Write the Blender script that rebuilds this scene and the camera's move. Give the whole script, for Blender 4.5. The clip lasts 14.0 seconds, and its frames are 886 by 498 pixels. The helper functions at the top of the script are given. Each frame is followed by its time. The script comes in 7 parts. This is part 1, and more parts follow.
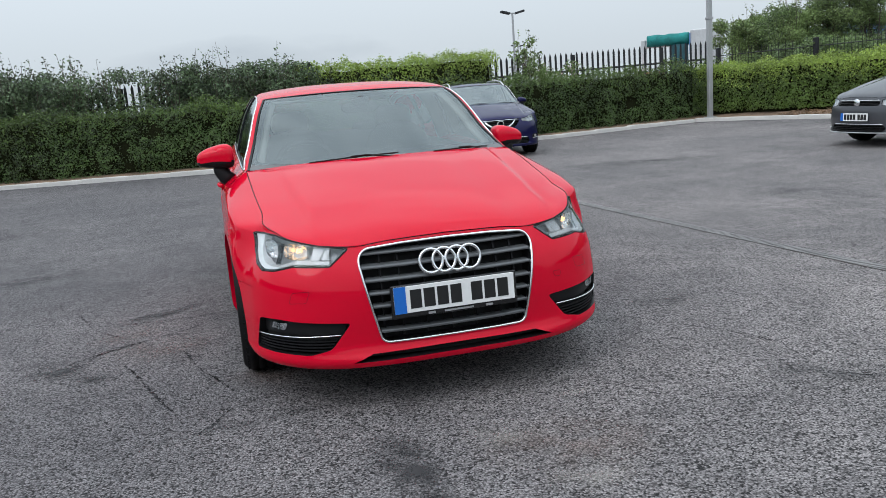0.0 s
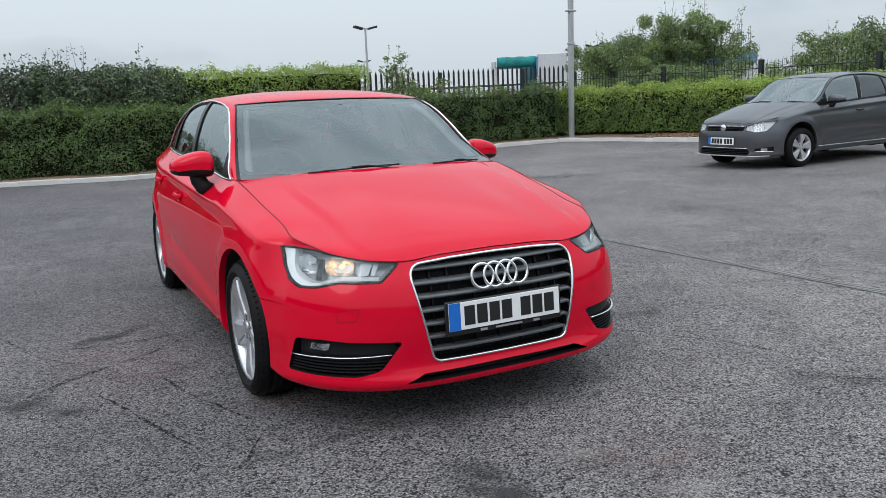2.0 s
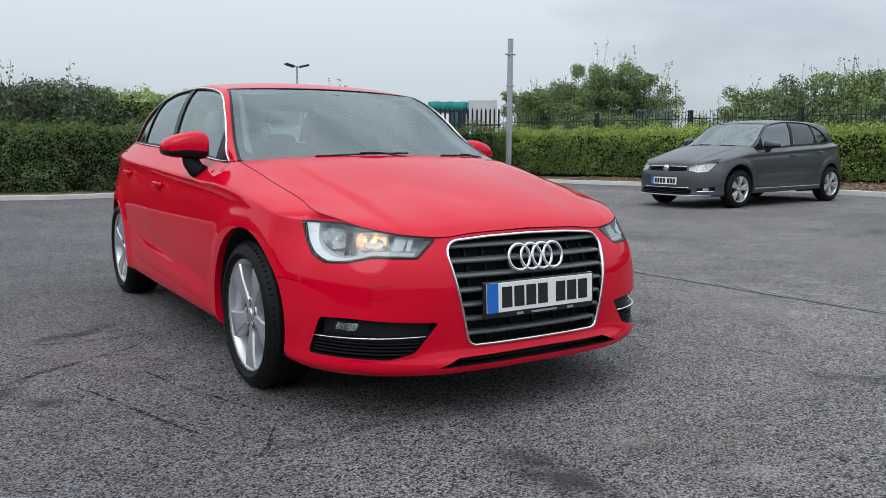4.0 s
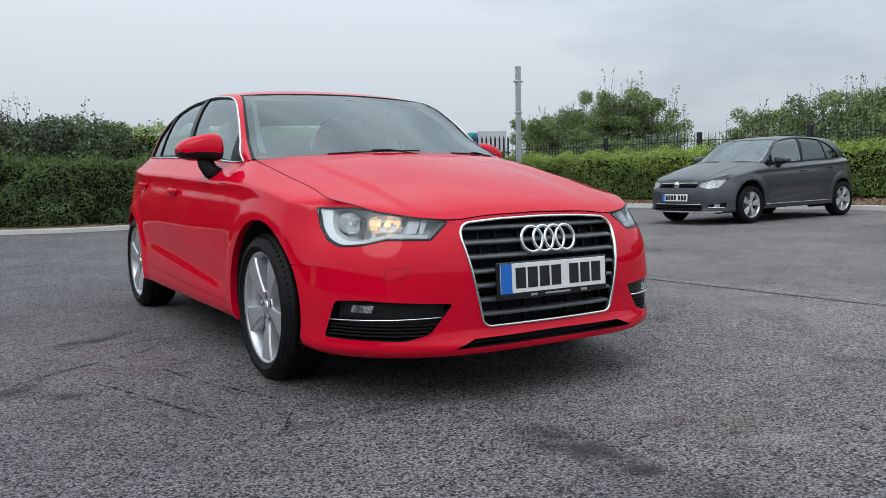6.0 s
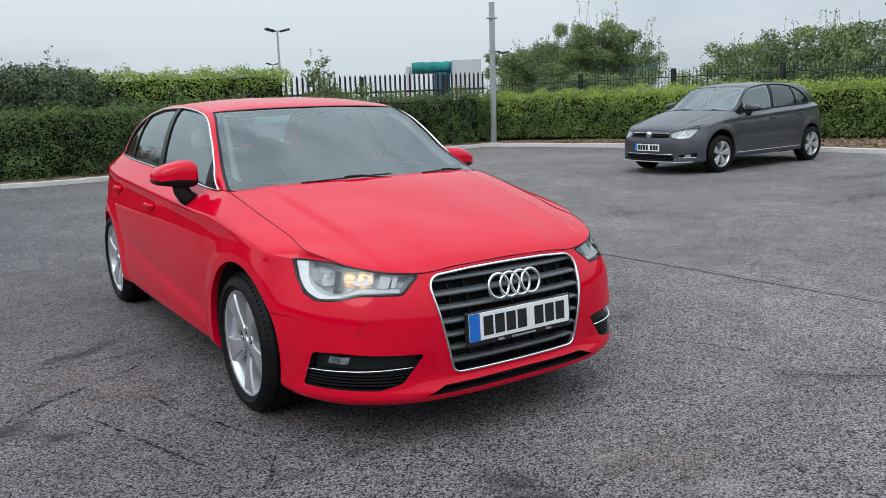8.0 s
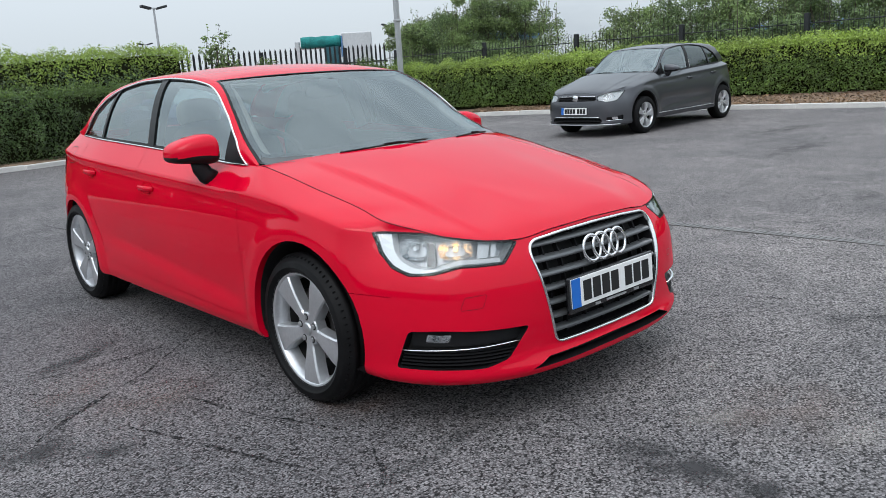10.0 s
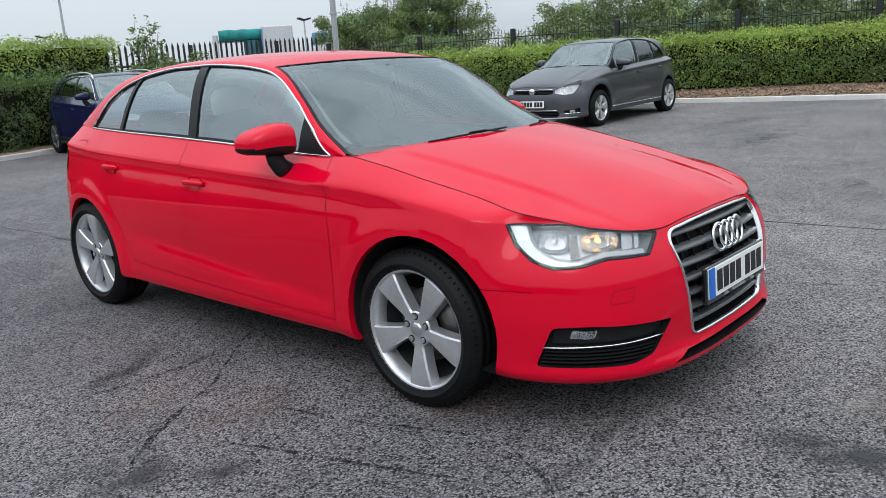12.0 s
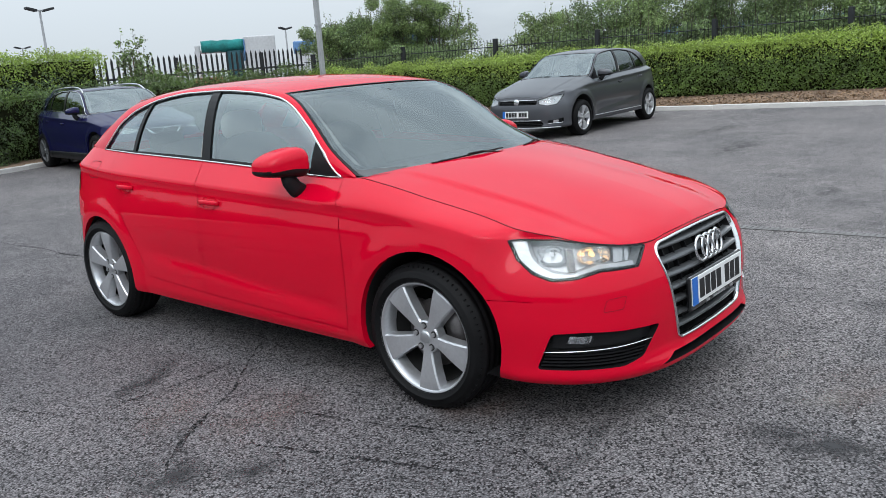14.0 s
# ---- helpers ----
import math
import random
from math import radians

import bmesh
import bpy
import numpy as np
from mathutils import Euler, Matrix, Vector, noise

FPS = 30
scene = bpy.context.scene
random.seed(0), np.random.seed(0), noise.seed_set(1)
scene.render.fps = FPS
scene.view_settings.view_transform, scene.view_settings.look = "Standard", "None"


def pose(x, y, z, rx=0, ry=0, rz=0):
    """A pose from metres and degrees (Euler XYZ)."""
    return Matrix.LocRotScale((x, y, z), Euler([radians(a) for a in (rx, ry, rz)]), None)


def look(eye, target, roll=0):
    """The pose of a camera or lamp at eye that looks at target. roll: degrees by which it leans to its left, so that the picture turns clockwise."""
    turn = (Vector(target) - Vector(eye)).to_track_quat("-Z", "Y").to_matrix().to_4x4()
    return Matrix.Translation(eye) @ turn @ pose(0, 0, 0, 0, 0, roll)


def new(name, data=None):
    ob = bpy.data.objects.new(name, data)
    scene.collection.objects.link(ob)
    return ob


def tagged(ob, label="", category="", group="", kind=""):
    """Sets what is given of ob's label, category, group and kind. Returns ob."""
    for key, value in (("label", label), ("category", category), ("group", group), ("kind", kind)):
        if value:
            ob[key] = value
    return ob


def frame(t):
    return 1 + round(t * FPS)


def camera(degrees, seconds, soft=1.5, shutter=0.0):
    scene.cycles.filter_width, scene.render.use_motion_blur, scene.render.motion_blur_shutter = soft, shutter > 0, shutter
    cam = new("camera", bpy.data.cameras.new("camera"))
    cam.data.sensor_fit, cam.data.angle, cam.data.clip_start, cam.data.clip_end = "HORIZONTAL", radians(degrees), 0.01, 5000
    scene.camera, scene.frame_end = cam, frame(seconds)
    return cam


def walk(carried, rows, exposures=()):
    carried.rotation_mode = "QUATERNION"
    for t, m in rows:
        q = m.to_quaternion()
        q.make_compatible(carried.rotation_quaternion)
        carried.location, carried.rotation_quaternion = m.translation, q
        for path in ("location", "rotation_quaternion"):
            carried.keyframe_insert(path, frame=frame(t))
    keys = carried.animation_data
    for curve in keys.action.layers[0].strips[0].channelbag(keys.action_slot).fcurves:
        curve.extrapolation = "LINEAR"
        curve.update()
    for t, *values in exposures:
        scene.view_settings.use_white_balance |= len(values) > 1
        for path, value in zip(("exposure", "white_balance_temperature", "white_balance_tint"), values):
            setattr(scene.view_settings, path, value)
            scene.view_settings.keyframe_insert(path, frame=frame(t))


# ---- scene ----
cam = camera(57.8, 14.0, soft=0.85)
PATH = [
    (0, (-0.87, -4.02, 1.285), (-0.363, -2.123, 0.907), -4.3),
    (0.5, (-1.115, -4.018, 1.306), (-0.506, -2.15, 0.932), -4.1),
    (1, (-1.271, -3.909, 1.293), (-0.567, -2.073, 0.924), -3.6),
    (1.5, (-1.427, -3.769, 1.307), (-0.63, -1.971, 0.94), -2.9),
    (2, (-1.638, -3.61, 1.312), (-0.752, -1.854, 0.948), -2.2),
    (2.5, (-1.773, -3.46, 1.3), (-0.806, -1.748, 0.937), -1.7),
    (2.7, (-1.788, -3.366, 1.292), (-0.792, -1.67, 0.927), -1.4),
    (4.8, (-2.04, -3.26, 0.871), (-0.962, -1.583, 0.713), 0.3),
    (5, (-2.034, -3.281, 0.857), (-0.963, -1.598, 0.715), 0.1),
    (5.5, (-2.015, -3.305, 0.853), (-0.959, -1.612, 0.713), -0.4),
    (6, (-1.999, -3.303, 0.839), (-0.946, -1.61, 0.672), -1.0),
    (6.5, (-2.006, -3.248, 0.844), (-0.951, -1.563, 0.629), -1.3),
    (7, (-2.002, -3.199, 1.03), (-0.943, -1.526, 0.754), -1.5),
    (7.5, (-2.009, -3.296, 1.275), (-0.943, -1.636, 0.948), -1.5),
    (8, (-2.01, -3.39, 1.355), (-0.927, -1.748, 0.993), -1.7),
    (10.5, (-2.675, -2.51, 1.308), (-1.323, -1.103, 0.869), -3.9),
    (11, (-2.821, -2.308, 1.309), (-1.418, -0.951, 0.87), -3.8),
    (11.5, (-2.875, -2.128, 1.293), (-1.443, -0.804, 0.848), -3.6),
    (12, (-2.94, -2.059, 1.315), (-1.496, -0.753, 0.858), -3.5),
    (12.5, (-3.083, -2.113, 1.381), (-1.642, -0.808, 0.912), -3.7),
    (13, (-3.163, -2.177, 1.409), (-1.716, -0.877, 0.942), -3.9),
    (13.5, (-3.179, -2.169, 1.411), (-1.72, -0.879, 0.955), -4.0),
    (14, (-3.188, -2.158, 1.414), (-1.713, -0.883, 0.969), -4.0),
]
walk(cam, [(t, look(eye, target, roll)) for t, eye, target, roll in PATH], [(0, 0.02, 6300, 12.5), (2.7, 0.02, 6300, 12.5), (5, -0.12, 6300, 12.5), (6.5, -0.12, 6300, 12.5), (8, 0.02, 6300, 12.5), (10.5, 0.1, 6300, 12.5), (14, 0.12, 6300, 12.5)])

# world: overcast sky, brighter overhead, with soft cloud bands
SUN_ELEV, SUN_ROT = 46.3, 242.2
world = bpy.data.worlds.new("overcast")
scene.world = world
world.use_nodes = True
wn = world.node_tree
wn.nodes.clear()


def wnode(kind, **kw):
    n = wn.nodes.new(kind)
    for k, v in kw.items():
        if k in n.inputs:
            n.inputs[k].default_value = v
    return n


w_out = wnode("ShaderNodeOutputWorld")
w_bg = wnode("ShaderNodeBackground")
w_sky = wnode("ShaderNodeTexSky")
w_sky.sky_type = "NISHITA"
w_sky.sun_disc = False
w_sky.sun_elevation, w_sky.sun_rotation = radians(SUN_ELEV), radians(SUN_ROT)
w_tc = wnode("ShaderNodeTexCoord")
w_sep = wnode("ShaderNodeSeparateXYZ")
w_map = wnode("ShaderNodeMapping")
w_map.inputs["Scale"].default_value = (1.0, 1.0, 3.2)
w_n1 = wnode("ShaderNodeTexNoise", Scale=2.1, Detail=6.0, Roughness=0.52)
w_n2 = wnode("ShaderNodeTexNoise", Scale=0.9, Detail=2.0)
w_add = wnode("ShaderNodeMath")
w_add.operation = "ADD"
w_ramp = wnode("ShaderNodeValToRGB")
w_ramp.color_ramp.elements[0].position, w_ramp.color_ramp.elements[0].color = 0.84, (0.505, 0.57, 0.61, 1)
w_ramp.color_ramp.elements[1].position, w_ramp.color_ramp.elements[1].color = 1.12, (0.645, 0.715, 0.745, 1)
w_grad = wnode("ShaderNodeMapRange")
for k, v in (("From Min", 0.0), ("From Max", 1.0), ("To Min", 0.92), ("To Max", 2.75)):
    w_grad.inputs[k].default_value = v
w_mul = wnode("ShaderNodeVectorMath")
w_mul.operation = "SCALE"
w_sc = wnode("ShaderNodeVectorMath")
w_sc.operation = "SCALE"
w_sc.inputs["Scale"].default_value = 0.05
w_mix = wnode("ShaderNodeMix")
w_mix.data_type = "RGBA"
w_mix.inputs["Factor"].default_value = 0.93
wl = wn.links.new
wl(w_tc.outputs["Generated"], w_map.inputs["Vector"])
wl(w_map.outputs["Vector"], w_n1.inputs["Vector"])
wl(w_map.outputs["Vector"], w_n2.inputs["Vector"])
wl(w_n1.outputs["Fac"], w_add.inputs[0])
wl(w_n2.outputs["Fac"], w_add.inputs[1])
wl(w_add.outputs[0], w_ramp.inputs["Fac"])
wl(w_tc.outputs["Generated"], w_sep.inputs[0])
wl(w_sep.outputs["Z"], w_grad.inputs["Value"])
wl(w_ramp.outputs["Color"], w_mul.inputs[0])
wl(w_grad.outputs["Result"], w_mul.inputs["Scale"])
wl(w_sky.outputs["Color"], w_sc.inputs[0])
wl(w_sc.outputs[0], w_mix.inputs["A"])
wl(w_mul.outputs[0], w_mix.inputs["B"])
wl(w_mix.outputs["Result"], w_bg.inputs["Color"])
w_bg.inputs["Strength"].default_value = 1.0
wl(w_bg.outputs[0], w_out.inputs["Surface"])

sun = new("sun", bpy.data.lights.new("sun", "SUN"))
sun.data.energy, sun.data.angle, sun.data.color = 0.95, radians(40), (1.0, 0.97, 0.93)
sun.matrix_world = look((-7.6, -4.0, 9.0), (0, 0, 0))

# ---- materials ----


def nodes_of(name):
    m = bpy.data.materials.new(name)
    m.use_nodes = True
    nt = m.node_tree
    return m, nt, nt.nodes["Principled BSDF"]


def tint(c, f):
    return (min(1, c[0] * f), min(1, c[1] * f), min(1, c[2] * f), 1)


def mat(name, base, rough=0.5, metal=0.0, coat=0.0, var=0.12, big=2.0, fine=60.0, bump=0.0, rvar=0.0, spec=None, trans=0.0, ior=None, islands=0.0):
    """A procedural surface: colour varied at a large and a fine scale, optional fine relief and worn gloss."""
    m, nt, p = nodes_of(name)
    lk = nt.links.new
    tc = nt.nodes.new("ShaderNodeTexCoord")
    nb, nf = nt.nodes.new("ShaderNodeTexNoise"), nt.nodes.new("ShaderNodeTexNoise")
    nb.inputs["Scale"].default_value, nb.inputs["Detail"].default_value = big, 5
    nf.inputs["Scale"].default_value, nf.inputs["Detail"].default_value = fine, 3
    for n in (nb, nf):
        lk(tc.outputs["Object"], n.inputs["Vector"])
    add = nt.nodes.new("ShaderNodeMath")
    add.operation = "ADD"
    lk(nb.outputs["Fac"], add.inputs[0])
    lk(nf.outputs["Fac"], add.inputs[1])
    fac = add.outputs[0]
    if islands:
        geo = nt.nodes.new("ShaderNodeNewGeometry")
        ma = nt.nodes.new("ShaderNodeMath")
        ma.operation = "MULTIPLY_ADD"
        lk(geo.outputs["Random Per Island"], ma.inputs[0])
        ma.inputs[1].default_value = islands
        lk(fac, ma.inputs[2])
        sub = nt.nodes.new("ShaderNodeMath")
        sub.operation = "SUBTRACT"
        lk(ma.outputs[0], sub.inputs[0])
        sub.inputs[1].default_value = islands * 0.5
        fac = sub.outputs[0]
    ramp = nt.nodes.new("ShaderNodeValToRGB")
    ramp.color_ramp.elements[0].position, ramp.color_ramp.elements[0].color = 0.55, tint(base, 1 - var)
    ramp.color_ramp.elements[1].position, ramp.color_ramp.elements[1].color = 1.0, tint(base, 1 + var)
    half = nt.nodes.new("ShaderNodeMath")
    half.operation = "MULTIPLY"
    half.inputs[1].default_value = 0.78
    lk(fac, half.inputs[0])
    lk(half.outputs[0], ramp.inputs["Fac"])
    lk(ramp.outputs["Color"], p.inputs["Base Color"])
    p.inputs["Roughness"].default_value, p.inputs["Metallic"].default_value = rough, metal
    p.inputs["Coat Weight"].default_value, p.inputs["Coat Roughness"].default_value = coat, 0.03
    p.inputs["Transmission Weight"].default_value = trans
    if ior:
        p.inputs["IOR"].default_value = ior
    if spec is not None:
        p.inputs["Specular IOR Level"].default_value = spec
    if rvar:
        mr = nt.nodes.new("ShaderNodeMapRange")
        for k, v in (("From Min", 0.3), ("From Max", 0.7), ("To Min", max(0.0, rough - rvar)), ("To Max", min(1.0, rough + rvar))):
            mr.inputs[k].default_value = v
        lk(nb.outputs["Fac"], mr.inputs["Value"])
        lk(mr.outputs["Result"], p.inputs["Roughness"])
    if bump:
        b = nt.nodes.new("ShaderNodeBump")
        b.inputs["Strength"].default_value, b.inputs["Distance"].default_value = 0.6, bump
        lk(nf.outputs["Fac"], b.inputs["Height"])
        lk(b.outputs["Normal"], p.inputs["Normal"])
    return m


def asphalt_material():
    """Coarse open asphalt: pale and dark aggregate in bitumen, damp stains and worn lanes."""
    m, nt, p = nodes_of("asphalt")
    lk = nt.links.new

    def nd(kind, **kw):
        n = nt.nodes.new(kind)
        for k, v in kw.items():
            n.inputs[k].default_value = v
        return n
    tc = nd("ShaderNodeTexCoord")
    vo = nd("ShaderNodeTexVoronoi", Scale=125.0)
    vo2 = nd("ShaderNodeTexVoronoi", Scale=60.0)
    n1 = nd("ShaderNodeTexNoise", Scale=0.55, Detail=6.0, Roughness=0.6)
    n2 = nd("ShaderNodeTexNoise", Scale=3.3, Detail=5.0, Roughness=0.65, Distortion=0.6)
    for n in (vo, vo2, n1, n2):
        lk(tc.outputs["Object"], n.inputs["Vector"])
    stone = nd("ShaderNodeSeparateColor")
    lk(vo.outputs["Color"], stone.inputs[0])
    r1 = nd("ShaderNodeValToRGB")
    e = r1.color_ramp.elements
    e[0].position, e[0].color = 0.12, (0.014, 0.0135, 0.014, 1)
    e[1].position, e[1].color = 0.98, (0.295, 0.280, 0.282, 1)
    for at_, c_ in ((0.20, (0.122, 0.116, 0.118, 1)), (0.62, (0.192, 0.183, 0.186, 1))):
        mid = r1.color_ramp.elements.new(at_)
        mid.color = c_
    lk(stone.outputs[0], r1.inputs["Fac"])
    r2 = nd("ShaderNodeValToRGB")
    r2.color_ramp.elements[0].position, r2.color_ramp.elements[0].color = 0.33, (0.76, 0.76, 0.77, 1)
    r2.color_ramp.elements[1].position, r2.color_ramp.elements[1].color = 0.68, (1.20, 1.18, 1.16, 1)
    lk(n1.outputs["Fac"], r2.inputs["Fac"])
    r3 = nd("ShaderNodeValToRGB")
    r3.color_ramp.elements[0].position, r3.color_ramp.elements[0].color = 0.30, (0.80, 0.80, 0.81, 1)
    r3.color_ramp.elements[1].position, r3.color_ramp.elements[1].color = 0.60, (1.08, 1.08, 1.08, 1)
    lk(n2.outputs["Fac"], r3.inputs["Fac"])
    m1, m2 = nd("ShaderNodeMix"), nd("ShaderNodeMix")
    for x in (m1, m2):
        x.data_type, x.blend_type = "RGBA", "MULTIPLY"
        x.inputs["Factor"].default_value = 1.0
    pit = nd("ShaderNodeValToRGB")
    pit.color_ramp.elements[0].position, pit.color_ramp.elements[0].color = 0.40, (1.0, 1.0, 1.0, 1)
    pit.color_ramp.elements[1].position, pit.color_ramp.elements[1].color = 0.72, (0.30, 0.29, 0.295, 1)
    lk(vo.outputs["Distance"], pit.inputs["Fac"])
    m0 = nd("ShaderNodeMix")
    m0.data_type, m0.blend_type = "RGBA", "MULTIPLY"
    m0.inputs["Factor"].default_value = 1.0
    lk(r1.outputs["Color"], m0.inputs["A"])
    lk(pit.outputs["Color"], m0.inputs["B"])
    lk(m0.outputs["Result"], m1.inputs["A"])
    lk(r2.outputs["Color"], m1.inputs["B"])
    lk(m1.outputs["Result"], m2.inputs["A"])
    lk(r3.outputs["Color"], m2.inputs["B"])
    # drier, paler paving towards the drain, with a wandering border
    sp = nd("ShaderNodeSeparateXYZ")
    lk(tc.outputs["Object"], sp.inputs[0])
    n3 = nd("ShaderNodeTexNoise", Scale=0.35, Detail=4.0)
    lk(tc.outputs["Object"], n3.inputs["Vector"])
    wob = nd("ShaderNodeMath")
    wob.operation = "MULTIPLY_ADD"
    lk(n3.outputs["Fac"], wob.inputs[0])
    wob.inputs[1].default_value = 3.0
    lk(sp.outputs["X"], wob.inputs[2])
    dry = nd("ShaderNodeValToRGB")
    dry.color_ramp.elements[0].position, dry.color_ramp.elements[0].color = 0.0, (0.93, 0.93, 0.945, 1)
    dry.color_ramp.elements[1].position, dry.color_ramp.elements[1].color = 1.0, (1.32, 1.295, 1.265, 1)
    rng_ = nd("ShaderNodeMapRange")
    for k, v in (("From Min", 0.2), ("From Max", 4.2)):
        rng_.inputs[k].default_value = v
    lk(wob.outputs[0], rng_.inputs["Value"])
    lk(rng_.outputs["Result"], dry.inputs["Fac"])
    m3 = nd("ShaderNodeMix")
    m3.data_type, m3.blend_type = "RGBA", "MULTIPLY"
    m3.inputs["Factor"].default_value = 1.0
    lk(m2.outputs["Result"], m3.inputs["A"])
    lk(dry.outputs["Color"], m3.inputs["B"])
    lk(m3.outputs["Result"], p.inputs["Base Color"])
    hh = nd("ShaderNodeMath")
    hh.operation = "ADD"
    lk(vo.outputs["Distance"], hh.inputs[0])
    lk(vo2.outputs["Distance"], hh.inputs[1])
    b = nd("ShaderNodeBump", Strength=0.7, Distance=0.004)
    b.invert = True
    lk(hh.outputs[0], b.inputs["Height"])
    lk(b.outputs["Normal"], p.inputs["Normal"])
    p.inputs["Roughness"].default_value = 0.82
    p.inputs["Specular IOR Level"].default_value = 0.35
    return m


def leaf_material(name, base, var=0.4, rough=0.45):
    m = mat(name, base, rough=rough, var=var, big=0.9, fine=7.0, islands=0.6)
    p = m.node_tree.nodes["Principled BSDF"]
    p.inputs["Subsurface Weight"].default_value = 0.0
    return m


M_ASPHALT = asphalt_material()
M_KERB = mat("kerb_concrete", (0.60, 0.585, 0.56), 0.85, var=0.18, big=3, fine=90, bump=0.003)
M_SOIL = mat("soil_mulch", (0.23, 0.155, 0.105), 0.95, var=0.5, big=2.5, fine=40, bump=0.03)
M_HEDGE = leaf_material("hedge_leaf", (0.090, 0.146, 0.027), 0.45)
# fresh growth, its pale green also painting the sunlit look of hedge tops
M_HEDGE_NEW_LIT = leaf_material("hedge_new_lit_leaf", (0.25, 0.345, 0.058), 0.4)
# darker copy of the hedge leaf, with shade put into its colour
M_HEDGE_SHADED = leaf_material("hedge_shaded_leaf", (0.062, 0.104, 0.028), 0.7)
M_HEDGE_DARK = leaf_material("dark_leaf", (0.088, 0.132, 0.062), 0.75)
M_TREE = leaf_material("tree_leaf", (0.165, 0.235, 0.078), 0.65)
# darker copy of the tree leaf, shade among the trees put into its colour
M_TREE_SHADED = leaf_material("shaded_tree_leaf", (0.120, 0.180, 0.064), 0.6)
M_LITTER = leaf_material("dry_leaf_litter", (0.22, 0.145, 0.085), 0.6)
# near-black: the shade between the leaves is put into the twig colour
M_CORE = mat("hedge_core_shade", (0.020, 0.022, 0.011), 1.0, spec=0.0, var=0.4, big=4, fine=30, bump=0.04)
M_BARK = mat("bark", (0.10, 0.08, 0.06), 0.9, var=0.3, big=6, fine=60, bump=0.01)
M_BLOSSOM = leaf_material("blossom", (0.55, 0.42, 0.42), 0.3)
M_FENCE = mat("black_steel", (0.02, 0.022, 0.025), 0.45, metal=0.2, var=0.2, big=3, fine=50, rvar=0.1)
M_GALV = mat("galvanised_steel", (0.42, 0.43, 0.44), 0.5, metal=0.55, var=0.12, big=2.5, fine=40, rvar=0.12)
M_GREY = mat("grey_panel", (0.5, 0.51, 0.52), 0.6, var=0.12, big=1, fine=10)

# ---- building helpers ----


def mesh_ob(name, verts, faces, material, parent=None, label="", smooth=False):
    me = bpy.data.meshes.new(name)
    me.from_pydata([tuple(map(float, v)) for v in verts], [], faces)
    if smooth:
        me.polygons.foreach_set("use_smooth", [True] * len(me.polygons))
    me.materials.append(material)
    ob = new(name, me)
    ob.parent = parent
    if label:
        tagged(ob, label)
    return ob


def part(name, bm, material, parent=None, label="", smooth=False):
    """Links a bmesh as one mesh object under a thing or a part."""
    me = bpy.data.meshes.new(name)
    if smooth:
        for fc in bm.faces:
            fc.smooth = True
    bm.to_mesh(me)
    bm.free()
    me.materials.append(material)
    ob = new(name, me)
    ob.parent = parent
    if label:
        tagged(ob, label)
    return ob


def box_bm(x0, x1, y0, y1, z0, z1, bevel=0.0, seg=2):
    bm = bmesh.new()
    bmesh.ops.create_cube(bm, size=1, matrix=Matrix.Translation(((x0 + x1) / 2, (y0 + y1) / 2, (z0 + z1) / 2)) @ Matrix.Diagonal((x1 - x0, y1 - y0, z1 - z0, 1)))
    if bevel:
        bmesh.ops.bevel(bm, geom=bm.edges[:], offset=bevel, segments=seg, affect="EDGES", profile=0.5)
    return bm


def cyl_bm(p0, p1, r0, r1=None, seg=16, caps=True):
    p0, p1 = Vector(p0), Vector(p1)
    bm = bmesh.new()
    d = p1 - p0
    m = Matrix.Translation((p0 + p1) / 2) @ d.to_track_quat("Z", "Y").to_matrix().to_4x4()
    bmesh.ops.create_cone(bm, cap_ends=caps, segments=seg, radius1=r0, radius2=r0 if r1 is None else r1, depth=d.length, matrix=m)
    return bm


def joined(bms):
    out = bmesh.new()
    for b in bms:
        me = bpy.data.meshes.new("tmp")
        b.to_mesh(me)
        b.free()
        out.from_mesh(me)
        bpy.data.meshes.remove(me)
    return out


def empty(name, label, category, at=(0, 0, 0), group="", kind="", turn=0.0):
    ob = new(name)
    ob.matrix_world = pose(*at, 0, 0, turn)
    return tagged(ob, label, category, group, kind)


def ground_z(x, y=0.0):
    """The lot falls to a drain at x = 3 and rises gently beyond it."""
    return 0.0155 * min(max(0.0, x - 3.0), 14.0)


# ---- ground ----
gx = [-900, -300, -100, -40, -15, -6, 0, 3, 6, 9, 12, 14, 17, 25, 60, 200, 900]
gy = [-900, -300, -100, -40, -15, -6, 0, 6, 12, 18, 25, 60, 200, 900]
gv = [(x, y, ground_z(x)) for y in gy for x in gx]
gf = [(j * len(gx) + i, j * len(gx) + i + 1, (j + 1) * len(gx) + i + 1, (j + 1) * len(gx) + i) for j in range(len(gy) - 1) for i in range(len(gx) - 1)]
ground = mesh_ob("ground", gv, gf, M_ASPHALT)
tagged(ground, "worn dark grey coarse asphalt of a car park", "ground", kind="structure")

# the kerb line round the lot, from far on one side round the corner post to the other
KERB = [(-17.5, -16.0), (-18.0, 0.0), (-17.0, 13.0), (-15.2, 16.6), (-5.4, 14.5), (0.0, 13.3), (2.0, 13.55), (4.0, 14.1), (7.0, 13.75), (9.2, 13.95), (10.9, 13.95), (11.5, 12.7), (12.15, 10.4), (12.9, 6.8), (13.15, 3.6), (13.5, 0.0), (13.9, -6.0), (14.3, -20.0)]


